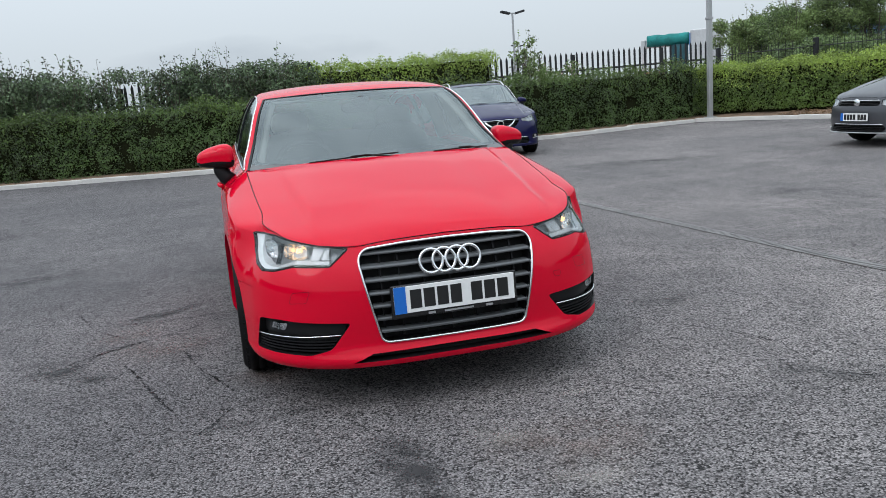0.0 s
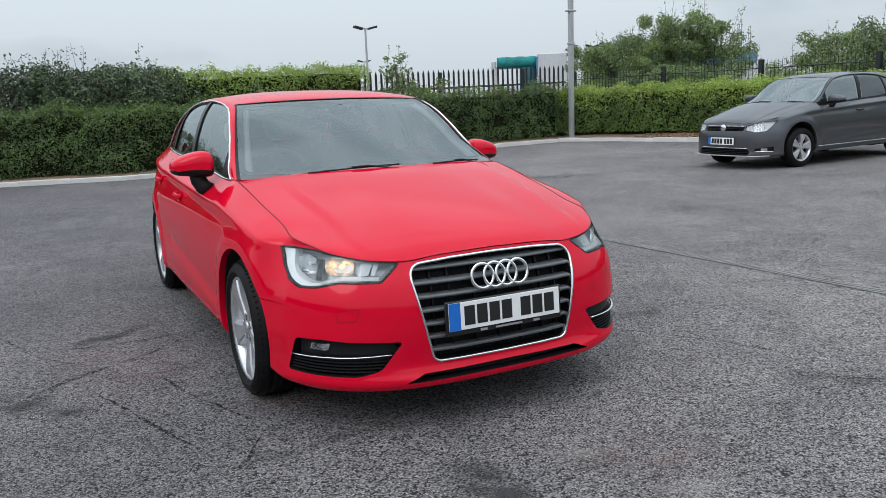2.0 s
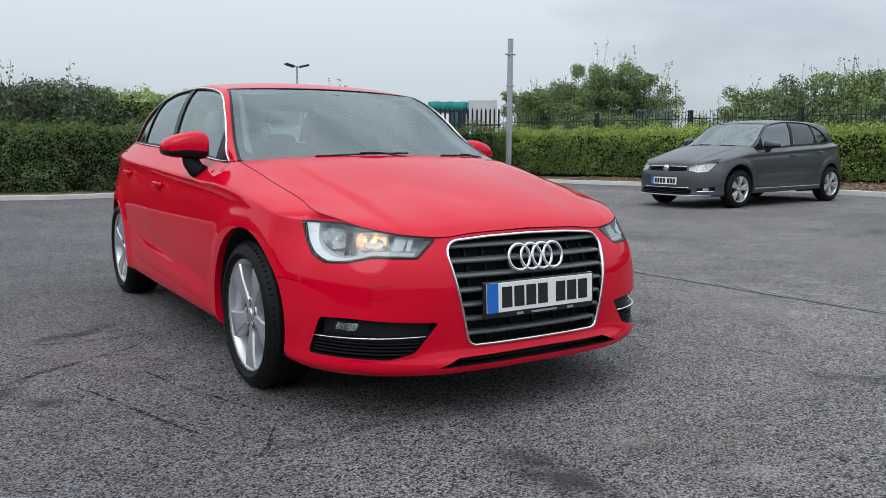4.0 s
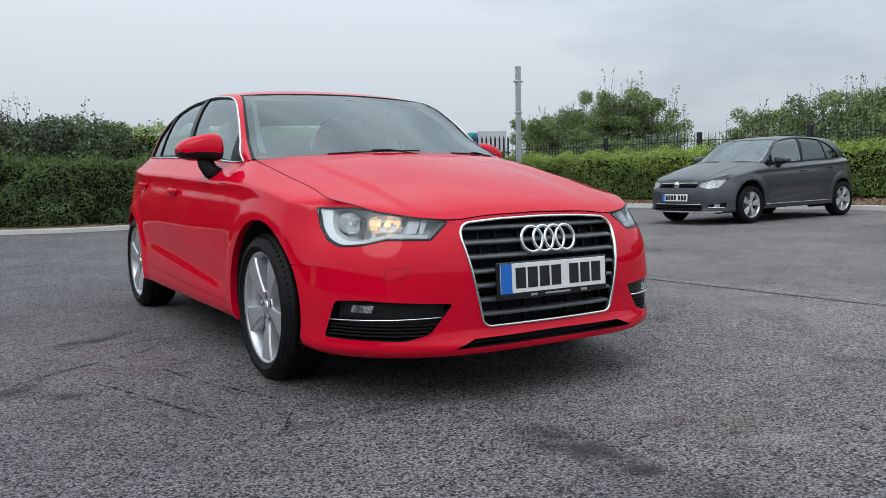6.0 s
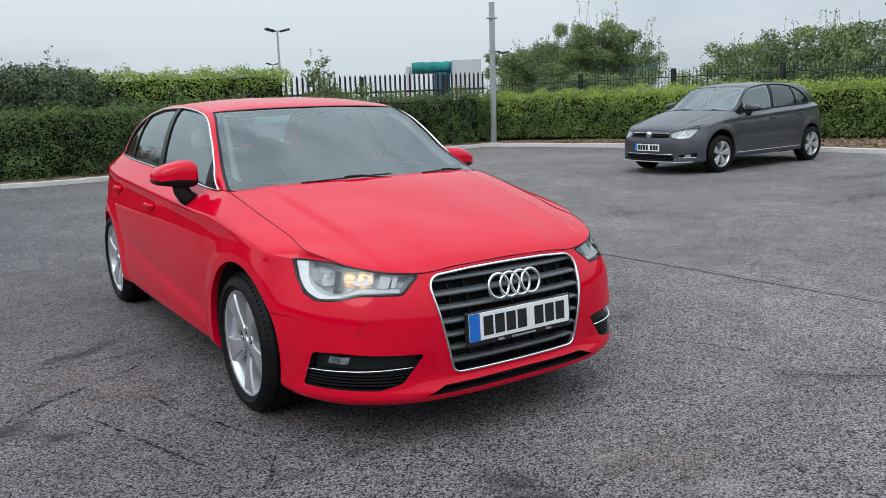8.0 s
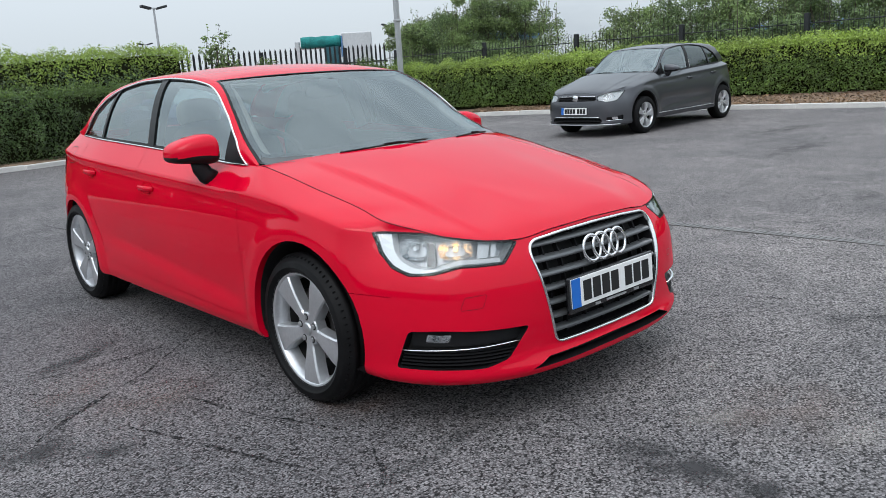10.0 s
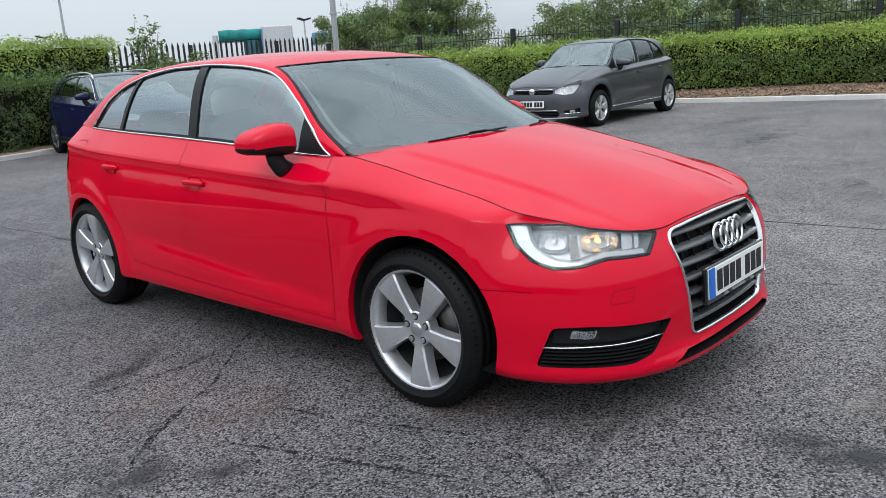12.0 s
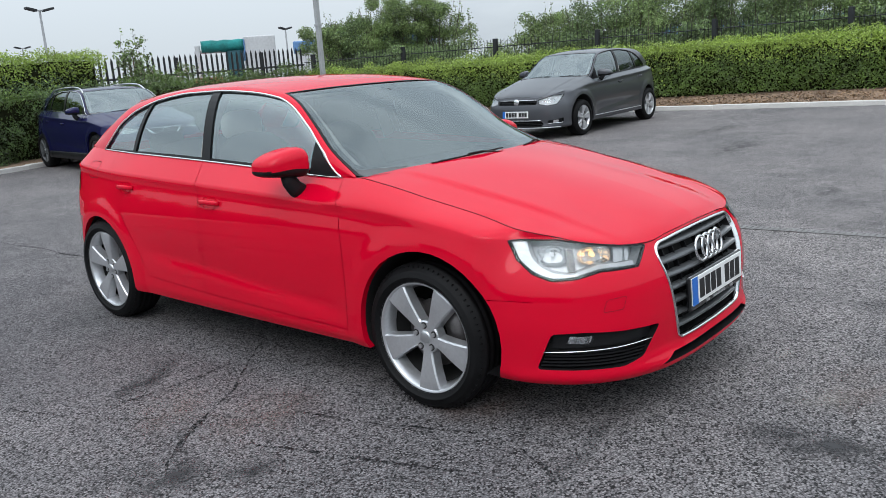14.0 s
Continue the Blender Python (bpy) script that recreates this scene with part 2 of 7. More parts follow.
class Line2:
    """A plan polyline walked by length, with the outward normal to its left."""

    def __init__(self, pts):
        self.p = [Vector(q) for q in pts]
        self.d = [0.0]
        for a, b in zip(self.p, self.p[1:]):
            self.d.append(self.d[-1] + (b - a).length)
        self.length = self.d[-1]

    def at(self, s):
        s = min(max(s, 0.0), self.length - 1e-6)
        i = max(k for k in range(len(self.d) - 1) if self.d[k] <= s)
        f = (s - self.d[i]) / (self.d[i + 1] - self.d[i])
        t = (self.p[i + 1] - self.p[i]).normalized()
        return self.p[i].lerp(self.p[i + 1], f), t, Vector((-t.y, t.x))

    def shifted(self, off):
        """The same line moved off metres to its left, mitred."""
        out = []
        for i, q in enumerate(self.p):
            ns = []
            if i:
                t = (q - self.p[i - 1]).normalized()
                ns.append(Vector((-t.y, t.x)))
            if i < len(self.p) - 1:
                t = (self.p[i + 1] - q).normalized()
                ns.append(Vector((-t.y, t.x)))
            n = sum(ns, Vector((0, 0))).normalized()
            out.append(q + n * off / max(0.5, n.dot(ns[0])))
        return Line2(out)


kline = Line2(KERB)
# planting bed behind the kerb
inner, outer = kline.shifted(0.12), kline.shifted(4.5)
bv, bf = [], []
for i, (a, b) in enumerate(zip(inner.p, outer.p)):
    bv += [(a.x, a.y, ground_z(a.x) + 0.075), (b.x, b.y, ground_z(b.x) + 0.42)]
    if i:
        bf.append((2 * i - 2, 2 * i - 1, 2 * i + 1, 2 * i))
tagged(mesh_ob("planting_bed", bv, bf, M_SOIL), "bare brown soil and mulch strip behind the kerb", "soil", kind="structure")

kerb = tagged(new("kerb"), "pale concrete kerb round the car park", "kerb", kind="structure")
kb = box_bm(-0.457, 0.457, 0.0, 0.14, -0.12, 0.09, 0.010, 2)
km = bpy.data.meshes.new("kerbstone")
kb.to_mesh(km)
kb.free()
km.materials.append(M_KERB)
rnd = random.Random(4)
s = 0.46
while s < kline.length:
    q, t, n = kline.at(s)
    ob = new("kerbstone", km)
    ob.parent = kerb
    ob.matrix_world = Matrix.Translation((q.x, q.y, ground_z(q.x) + rnd.uniform(-0.006, 0.004))) @ pose(0, 0, 0, 0, 0, math.degrees(math.atan2(t.y, t.x)) + rnd.uniform(-0.4, 0.4))
    s += 0.915

# ---- planting ----
rng = np.random.default_rng(7)


def leaves_mesh(name, pos, nrm, size, material, parent, label="", droop=0.35):
    """Many small folded leaves at the places pos, roughly facing nrm."""
    n = len(pos)
    d = nrm + rng.normal(0, 0.55, (n, 3))
    d /= np.linalg.norm(d, axis=1)[:, None] + 1e-9
    a = np.cross(d, rng.normal(0, 1, (n, 3)))
    a /= np.linalg.norm(a, axis=1)[:, None] + 1e-9
    b = np.cross(d, a)
    L = (size * rng.uniform(0.6, 1.35, n))[:, None]
    W = L * 0.34
    tip = pos + a * L - d * L * droop
    v = np.stack([pos, pos + a * L * 0.45 + b * W + d * W * 0.25, tip, pos + a * L * 0.45 - b * W + d * W * 0.25], 1).reshape(-1, 3)
    me = bpy.data.meshes.new(name)
    idx = np.arange(n) * 4
    f = np.concatenate([np.stack([idx, idx + 1, idx + 2], 1), np.stack([idx, idx + 2, idx + 3], 1)])
    me.from_pydata(v.tolist(), [], f.tolist())
    me.materials.append(material)
    ob = new(name, me)
    ob.parent = parent
    return tagged(ob, label, kind="stuff")


def lump(p, s):
    return noise.noise(Vector(p) * s)


def hedge(line, s0, s1, off, depth, height, per_m, label, mats, top_new_lit=0.5, size=0.052, rough=0.18, thing="hedge", low=0.04):
    """A clipped hedge along a plan line: twig core, near-black for inner shade, under a skin of leaves."""
    h = tagged(new(thing), label, "hedge")
    ln = line.shifted(off)
    k = ln.length / line.length
    s0, s1 = s0 * k, s1 * k
    prof = [(0.12, 0.02), (0.02, 0.25), (0.0, 0.6), (0.0, 0.9), (0.10, 1.0), (0.5, 1.02), (0.9, 1.0), (1.0, 0.9), (1.0, 0.3)]
    cv, cf = [], []
    ss = np.arange(s0, s1, 0.35)
    for i, sv in enumerate(ss):
        q, t, n = ln.at(float(sv))
        for dx, hz in prof:
            c = q + n * (0.17 + dx * (depth - 0.34))
            z = ground_z(c.x) + hz * (height - 0.16)
            w = 0.06 * lump((c.x, c.y, z), 1.8)
            cv.append((c.x + n.x * w, c.y + n.y * w, z + (w if hz > 0.5 else 0)))
        if i:
            o = (i - 1) * len(prof)
            for j in range(len(prof) - 1):
                cf.append((o + j, o + j + 1, o + len(prof) + j + 1, o + len(prof) + j))
    mesh_ob("shaded_twig_core", cv, cf, M_CORE, h, smooth=True)
    cnt = int((s1 - s0) * per_m)
    P, N, new_lit = np.zeros((cnt, 3)), np.zeros((cnt, 3)), np.zeros(cnt)
    u = rng.uniform(s0, s1, cnt)
    w = rng.uniform(0, 1, cnt)
    front = height / (height + depth * 0.75)
    for i in range(cnt):
        q, t, n = ln.at(float(u[i]))
        if w[i] < front:
            z = height * (low + (1 - low) * (w[i] / front))
            c, nn = q, Vector((-n.x, -n.y, 0.25))
            if z > height - 0.12:
                c = c + n * (z - height + 0.12) * 0.6
        else:
            c = q + n * (depth * (w[i] - front) / (1 - front))
            z, nn = height, Vector((0, 0, 1)) - Vector((n.x, n.y, 0)) * 0.2
        base = Vector((c.x, c.y, z))
        lm = lump(base, 2.3) * rough + lump(base, 7) * rough * 0.5
        under = max(0.0, 0.4 - z) * 0.25
        deep = rng.uniform(-0.15, 0.04)
        out = nn.normalized() * (lm + deep - under)
        P[i] = (c.x + out.x, c.y + out.y, ground_z(c.x) + z + out.z)
        N[i] = nn
        # paler leaves towards the top: new growth and painted sunlit tone together
        new_lit[i] = (z / height) ** 3 * top_new_lit + 0.25 * lump(base, 1.3) + rng.uniform(-0.25, 0.25)
    sel = new_lit > 0.42
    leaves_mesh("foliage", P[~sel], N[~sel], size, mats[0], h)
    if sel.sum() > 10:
        leaves_mesh("new_lit_growth", P[sel], N[sel], size * 0.95, mats[1], h, "fresh light green shoots, with sunlit tone in the colour")
    return h


def shrub(name, at, height, radius, leaves, material, label, category="shrub", shoots=12, size=0.06, stems=5, seed=1, blossom=0, squash=1.0):
    """A loose shrub or small tree: tapered stems and limbs, leafy clumps and long upright shoots."""
    r = np.random.default_rng(seed)
    x0, y0 = at
    z0 = ground_z(x0) + 0.05
    th = tagged(new(name), label, category)
    bms, tips = [], []
    for k in range(stems):
        a = r.uniform(0, 2 * math.pi)
        p = Vector((x0 + r.uniform(-0.15, 0.15), y0 + r.uniform(-0.15, 0.15), z0))
        rad = 0.018 * height * r.uniform(0.5, 1)
        for j in range(4):
            q = p + Vector((math.cos(a) * radius * 0.2 * r.uniform(0.4, 1.3), math.sin(a) * radius * 0.2 * r.uniform(0.4, 1.3), height * 0.21))
            bms.append(cyl_bm(p, q, rad, rad * 0.72, 6, False))
            p, rad = q, rad * 0.72
            a += r.uniform(-0.6, 0.6)
            for b in range(2):
                aa = r.uniform(0, 2 * math.pi)
                e = p + Vector((math.cos(aa) * radius * 0.6, math.sin(aa) * radius * 0.6, height * 0.12)) * r.uniform(0.5, 1.1)
                bms.append(cyl_bm(p, e, rad * 0.6, rad * 0.2, 5, False))
                tips.append(e)
        tips.append(p)
    n_cl = 34
    cl = []
    for k in range(n_cl):
        a, rr, hz = r.uniform(0, 2 * math.pi), math.sqrt(r.uniform(0, 1)), r.uniform(0.18, 0.92)
        wid = radius * (0.45 + 0.75 * math.sin(math.pi * min(1, hz * 0.85 + 0.12)))
        cl.append((x0 + math.cos(a) * rr * wid, y0 + math.sin(a) * rr * wid * squash, z0 + hz * height * 0.9, r.uniform(0.22, 0.46) * radius))
    cl += [(t.x, t.y, t.z, 0.22 * radius) for t in tips]
    P, N = [], []
    per = int(leaves / len(cl))
    for cx, cy, cz, cr in cl:
        d = r.normal(0, 1, (per, 3))
        d /= np.linalg.norm(d, axis=1)[:, None]
        rad = cr * r.uniform(0.25, 1.1, per)[:, None] ** 0.6
        P.append(np.array((cx, cy, cz)) + d * rad * np.array((1, 1, 0.85)))
        N.append(d + np.array((0, 0, 0.35)))
    for k in range(shoots):
        cx, cy, cz, cr = cl[r.integers(0, n_cl)]
        cz = max(cz, z0 + height * 0.6)
        top = Vector((cx + r.uniform(-0.25, 0.25), cy + r.uniform(-0.2, 0.2), min(cz + r.uniform(0.5, 1.5) * height * 0.3, z0 + height * 1.30)))
        bms.append(cyl_bm((cx, cy, cz - 0.2), top, 0.007, 0.003, 4, False))
        m = 26
        f = r.uniform(0, 1, m)[:, None]
        P.append(np.array((cx, cy, cz - 0.1)) * (1 - f) + np.array(top) * f + r.normal(0, 0.035, (m, 3)))
        N.append(r.normal(0, 1, (m, 3)))
    tagged(part("stem", joined(bms), M_BARK, th), kind="stuff")
    P, N = np.concatenate(P), np.concatenate(N)
    P[:, 2] = np.maximum(P[:, 2], z0 + 0.05)
    leaves_mesh("foliage", P, N, size, material, th)
    if blossom:
        k = r.choice(len(P), blossom, replace=False)
        leaves_mesh("blossom", P[k] + N[k] * 0.03, N[k], size * 0.6, M_BLOSSOM, th, "pale pink blossom")
    return th


S_CORNER = kline.d[10]
hedge(kline, kline.d[2] + 1, kline.d[4] - 2.4, 0.42, 0.9, 1.42, 500, "clipped dark green hedge running on behind the kerb", (M_HEDGE_SHADED, M_HEDGE), 0.45, 0.085)
hedge(kline, kline.d[4] - 2.4, S_CORNER + 0.3, 0.42, 0.9, 1.42, 3900, "clipped dark green hedge behind the kerb", (M_HEDGE_SHADED, M_HEDGE), 0.6, 0.044, 0.30)
right_line = Line2([(10.8, 14.9), (11.8, 13.5), (12.65, 11.4), (13.25, 9.4), (14.1, 6.6), (14.7, 3.6), (15.0, 0.0), (15.1, -1.5)])
hedge(right_line, 0.0, right_line.length - 0.1, 0.0, 1.0, 1.33, 4300, "clipped bright green laurel hedge behind a soil strip", (M_HEDGE, M_HEDGE_NEW_LIT), 1.0, 0.046, 0.20, "hedge", 0.17)
hedge(Line2([(15.1, -1.6), (15.3, -6.0), (15.5, -11.0)]), 0.0, 9.3, 0.0, 1.0, 1.33, 900, "clipped bright green laurel hedge running on", (M_HEDGE, M_HEDGE_NEW_LIT), 1.0, 0.08, 0.19, "hedge", 0.17)
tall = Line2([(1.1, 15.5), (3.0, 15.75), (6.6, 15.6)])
hedge(tall, 0.0, 5.1, 0.0, 1.3, 2.16, 4600, "tall clipped hedge with a light green top", (M_HEDGE_DARK, M_HEDGE_NEW_LIT), 0.9, 0.05, 0.26, "tall_hedge")

# unseen hedge beside and wall behind, added to close the lot and darken reflections
side_line = Line2([(-18.6, -15.0), (-19.1, 0.0), (-18.2, 13.0)])
hedge(side_line, 0.0, side_line.length - 0.1, 0.3, 1.4, 2.4, 700, "tall dark green hedge, unseen, added to darken reflections", (M_HEDGE_DARK, M_HEDGE), 0.3, 0.12, 0.3, "unseen_side_hedge")
M_WALL = mat("grey_cladding", (0.30, 0.30, 0.30), 0.6, var=0.15, big=0.6, fine=12)
tagged(part("unseen_back_wall", box_bm(-20, 17, -16.6, -16.2, 0, 2.4, 0.02, 1), M_WALL), "plain grey clad wall, unseen, added for reflections", "wall", kind="structure")

rs = random.Random(11)
for i, (sx, sh) in enumerate([(-14.5, 2.5), (-12.9, 2.4), (-11.2, 2.35), (-9.6, 2.5), (-8.0, 2.4), (-6.7, 2.45), (-5.6, 2.35), (-4.7, 2.2), (-4.0, 2.25), (-1.35, 2.25), (-0.7, 2.2), (-0.2, 2.2), (0.7, 2.2)]):
    yk = 15.15 + max(0, -sx) * 0.235
    shrub("shrub", (sx, yk + 0.25), sh, 1.05, 9000, M_HEDGE_DARK, "tall unclipped dark green shrub with long shoots", shoots=70, size=0.062, seed=20 + i, squash=0.7)


# dry leaves and wood chips strewn on the soil strip
n_lit = 5200
lit_s = rng.uniform(kline.d[11] + 0.5, kline.d[16], n_lit)
LP, LN = np.zeros((n_lit, 3)), np.zeros((n_lit, 3))
for i in range(n_lit):
    q, t, n = kline.at(float(lit_s[i]))
    o = 0.16 + 1.2 * float(rng.uniform(0, 1)) ** 1.3
    LP[i] = (q.x + n.x * o, q.y + n.y * o, ground_z(q.x) + 0.082 + 0.08 * o + 0.02 * float(rng.uniform(0, 1)))
    LN[i] = (0, 0, 1)
tagged(leaves_mesh("leaf_litter", LP, LN, 0.06, M_LITTER, None, "dry brown leaves and wood chips on the soil"), category="leaf litter")


# ---- fences ----
def palisade(pts, height, label, group=""):
    """Black steel palisade: pointed pales on two rails between posts."""
    ln = Line2(pts)
    th = tagged(new("palisade_fence"), label, "fence", group)
    pv = [(-0.033, 0, 0), (-0.012, 0.012, 0), (0.012, 0.012, 0), (0.033, 0, 0)]
    vs = [(x, y, 0.05) for x, y, _ in pv] + [(x, y, height - 0.1) for x, y, _ in pv] + [(0, 0.008, height)]
    vs += [(x, y - 0.004, z) for x, y, z in vs]
    fs = [(0, 1, 5, 4), (1, 2, 6, 5), (2, 3, 7, 6), (4, 5, 8), (5, 6, 8), (6, 7, 8)]
    fs += [tuple(reversed([k + 9 for k in fc])) for fc in fs]
    fs += [(0, 4, 13, 9), (3, 12, 16, 7), (4, 8, 17, 13), (7, 16, 17, 8)]
    me = bpy.data.meshes.new("pale")
    me.from_pydata(vs, [], fs)
    me.materials.append(M_FENCE)
    sv = 0.0
    while sv < ln.length:
        q, t, n = ln.at(sv)
        ob = new("pale", me)
        ob.parent = th
        ob.matrix_world = pose(q.x, q.y, ground_z(q.x) + 0.1, 0, 0, math.degrees(math.atan2(t.y, t.x)))
        sv += 0.162
    for a, b in zip(ln.p, ln.p[1:]):
        for hz in (0.45, height - 0.42):
            bm = cyl_bm((a.x, a.y + 0.03, ground_z(a.x) + hz), (b.x, b.y + 0.03, ground_z(b.x) + hz), 0.028, None, 4)
            part("rail", bm, M_FENCE, th)
    sv = 0.4
    while sv < ln.length:
        q, t, n = ln.at(sv)
        part("post", box_bm(q.x - 0.05, q.x + 0.05, q.y + 0.02, q.y + 0.10, ground_z(q.x), ground_z(q.x) + height + 0.02, 0.006, 1), M_FENCE, th)
        sv += 2.75
    return th


palisade([(-14, 19.4), (-6, 17.2), (0, 16.3)], 1.95, "black steel palisade fence half hidden by shrubs")
palisade([(5.8, 17.0), (9.5, 17.1), (13.2, 17.0)], 1.98, "black steel palisade fence with pointed pales")


def bar_fence(pts, height, label):
    """Dark mesh fence: thin upright wires on flat rails between square posts."""
    ln = Line2(pts)
    th = tagged(new("mesh_fence"), label, "fence")
    bms = []
    sv = 0.06
    vs, fs = [], []
    while sv < ln.length:
        q, t, n = ln.at(sv)
        z = ground_z(q.x) + 0.1
        k = len(vs)
        r = 0.006
        for dz in (0, height):
            vs += [(q.x - t.x * r, q.y - t.y * r, z + dz), (q.x + n.x * r, q.y + n.y * r, z + dz), (q.x + t.x * r, q.y + t.y * r, z + dz)]
        fs += [(k, k + 1, k + 4, k + 3), (k + 1, k + 2, k + 5, k + 4), (k + 2, k, k + 3, k + 5)]
        sv += 0.10
    tagged(mesh_ob("wire_mesh", vs, fs, M_FENCE, th), kind="stuff")
    for a, b in zip(ln.p, ln.p[1:]):
        for hz in (0.2, height * 0.5, height - 0.1):
            part("rail", cyl_bm((a.x, a.y, ground_z(a.x) + hz), (b.x, b.y, ground_z(b.x) + hz), 0.012, None, 5), M_FENCE, th)
    sv = 0.3
    while sv < ln.length:
        q, t, n = ln.at(sv)
        part("post", box_bm(q.x - 0.055, q.x + 0.055, q.y - 0.055, q.y + 0.055, ground_z(q.x), ground_z(q.x) + height + 0.12, 0.008, 1), M_FENCE, th)
        sv += 2.9
    return th


bar_fence([(13.2, 17.0), (14.6, 13.5), (15.3, 10.0), (16.0, 5.5), (16.6, 0.0), (16.9, -8.0)], 1.72, "dark wire mesh fence behind the hedge")

# trees and shrubs behind the fences
for i, (x, y, h, r, n, m) in enumerate([
        (15.75, 17.75, 3.0, 1.2, 26000, M_TREE), (16.4, 17.6, 3.2, 1.35, 24000, M_TREE_SHADED), (17.4, 16.8, 3.9, 1.2, 20000, M_TREE), (18.1, 15.9, 3.6, 1.15, 18000, M_TREE),
        (19.1, 13.6, 1.9, 1.2, 7000, M_TREE), (17.8, 10.9, 2.75, 1.2, 17000, M_TREE), (17.9, 9.2, 3.05, 1.25, 18000, M_TREE_SHADED), (18.0, 7.5, 2.95, 1.3, 17000, M_TREE),
        (18.3, 5.6, 3.0, 1.4, 17000, M_TREE_SHADED), (18.7, 3.6, 3.2, 1.4, 16000, M_TREE), (18.9, 1.4, 3.2, 1.4, 14000, M_TREE_SHADED), (19.2, -0.8, 3.3, 1.4, 13000, M_TREE), (19.3, -3.0, 3.2, 1.4, 12000, M_TREE_SHADED)]):
    shrub("tree", (x, y), h * 0.87, r, int(n * 1.45), m, "young bushy green tree behind the fence", "tree", shoots=60, size=0.056, seed=60 + i)
for i, (x, y) in enumerate([(14.9, 15.4), (15.9, 14.2), (16.7, 9.3), (17.0, 7.4), (17.2, 5.6), (17.4, 3.7), (17.6, 1.9), (17.7, 0.0), (17.8, -1.9)]):
    shrub("shrub", (x, y), 1.75, 1.0, 8000, M_TREE_SHADED, "low green shrub behind the fence, in shaded leaf colour", shoots=8, size=0.065, seed=120 + i)
shrub("flowering_shrub", (7.6, 15.9), 1.75, 0.9, 3600, M_HEDGE, "loose shrub with pale pink blossom before the fence", shoots=8, seed=90, blossom=900)
shrub("sapling", (7.1, 16.0), 2.5, 0.5, 1300, M_TREE, "thin young sapling rising over the hedge", "tree", shoots=9, seed=91, stems=2, size=0.07)

# ---- posts and lamps ----
POST = (11.17, 13.95)
post = empty("steel_post", "square galvanised steel post at the kerb corner", "post", (POST[0], POST[1], ground_z(POST[0])))
part("shaft", box_bm(-0.055, 0.055, -0.055, 0.055, 0, 3.7, 0.008, 2), M_GALV, post)
part("cap", box_bm(-0.06, 0.06, -0.06, 0.06, 3.7, 3.73, 0.006, 1), M_GALV, post)
part("clamp", box_bm(-0.13, 0.13, -0.07, 0.07, 3.31, 3.35, 0.008, 1), M_GALV, post)
part("clamp", box_bm(-0.075, 0.075, -0.075, 0.075, 2.48, 2.54, 0.008, 1), M_GALV, post)
part("base_plate", box_bm(-0.12, 0.12, -0.12, 0.12, 0.0, 0.1, 0.006, 1), M_GALV, post)


def lamp_post(x, y, h, head=0.42):
    th = empty("street_lamp", "tall grey lamp post with two flat heads", "street lamp", (x, y, ground_z(x)), "far lamp posts")
    part("pole", cyl_bm((0, 0, 0), (0, 0, h), 0.09, 0.05, 10), M_GALV, th)
    part("arm", box_bm(-head * 0.7, head * 0.7, -0.03, 0.03, h - 0.04, h + 0.04, 0.01, 1), M_GALV, th)
    for sx in (-1, 1):
        bm = box_bm(-0.26, 0.26, -0.16, 0.16, -0.06, 0.06, 0.03, 2)
        bmesh.ops.transform(bm, matrix=Matrix.Translation((sx * head, 0, h + 0.05)) @ Matrix.Rotation(radians(-14 * sx), 4, "Y"), verts=bm.verts[:])
        part("head", bm, M_FENCE, th, "dark flat lamp head")
    return th


lamp_post(15.5, 38.8, 5.15)
lamp_post(28.4, 71.5, 5.1)
lamp_post(36.5, 46.0, 4.6, 0.3)

# ---- car materials ----


def paint(name, base, flake=0.0, rough=0.32):
    m = mat(name, base, rough, metal=flake, coat=1.0, var=0.05, big=1.2, fine=400)
    p = m.node_tree.nodes["Principled BSDF"]
    p.inputs["Coat Roughness"].default_value = 0.02
    p.inputs["Specular IOR Level"].default_value = 0.0
    p.inputs["Coat IOR"].default_value = 1.44
    p.inputs["Coat Weight"].default_value = 0.74
    return m


def glass(name, tint_colour, gloss=1.0, rough=0.02):
    """Clear pane: tinted see-through with mirror-like gloss by the angle of view."""
    m = bpy.data.materials.new(name)
    m.use_nodes = True
    nt = m.node_tree
    nt.nodes.clear()
    out, mix = nt.nodes.new("ShaderNodeOutputMaterial"), nt.nodes.new("ShaderNodeMixShader")
    tr, gl = nt.nodes.new("ShaderNodeBsdfTransparent"), nt.nodes.new("ShaderNodeBsdfGlossy")
    fr = nt.nodes.new("ShaderNodeFresnel")
    fr.inputs["IOR"].default_value = 1.5 * gloss
    tr.inputs["Color"].default_value = (*tint_colour, 1)
    gl.inputs["Roughness"].default_value = rough
    gl.inputs["Color"].default_value = (0.90, 1.0, 1.02, 1)
    nt.links.new(fr.outputs[0], mix.inputs[0])
    nt.links.new(tr.outputs[0], mix.inputs[1])
    nt.links.new(gl.outputs[0], mix.inputs[2])
    nt.links.new(mix.outputs[0], out.inputs["Surface"])
    return m


def glow(name, colour, strength):
    m, nt, p = nodes_of(name)
    p.inputs["Base Color"].default_value = (*colour, 1)
    p.inputs["Emission Color"].default_value = (*colour, 1)
    p.inputs["Emission Strength"].default_value = strength
    return m


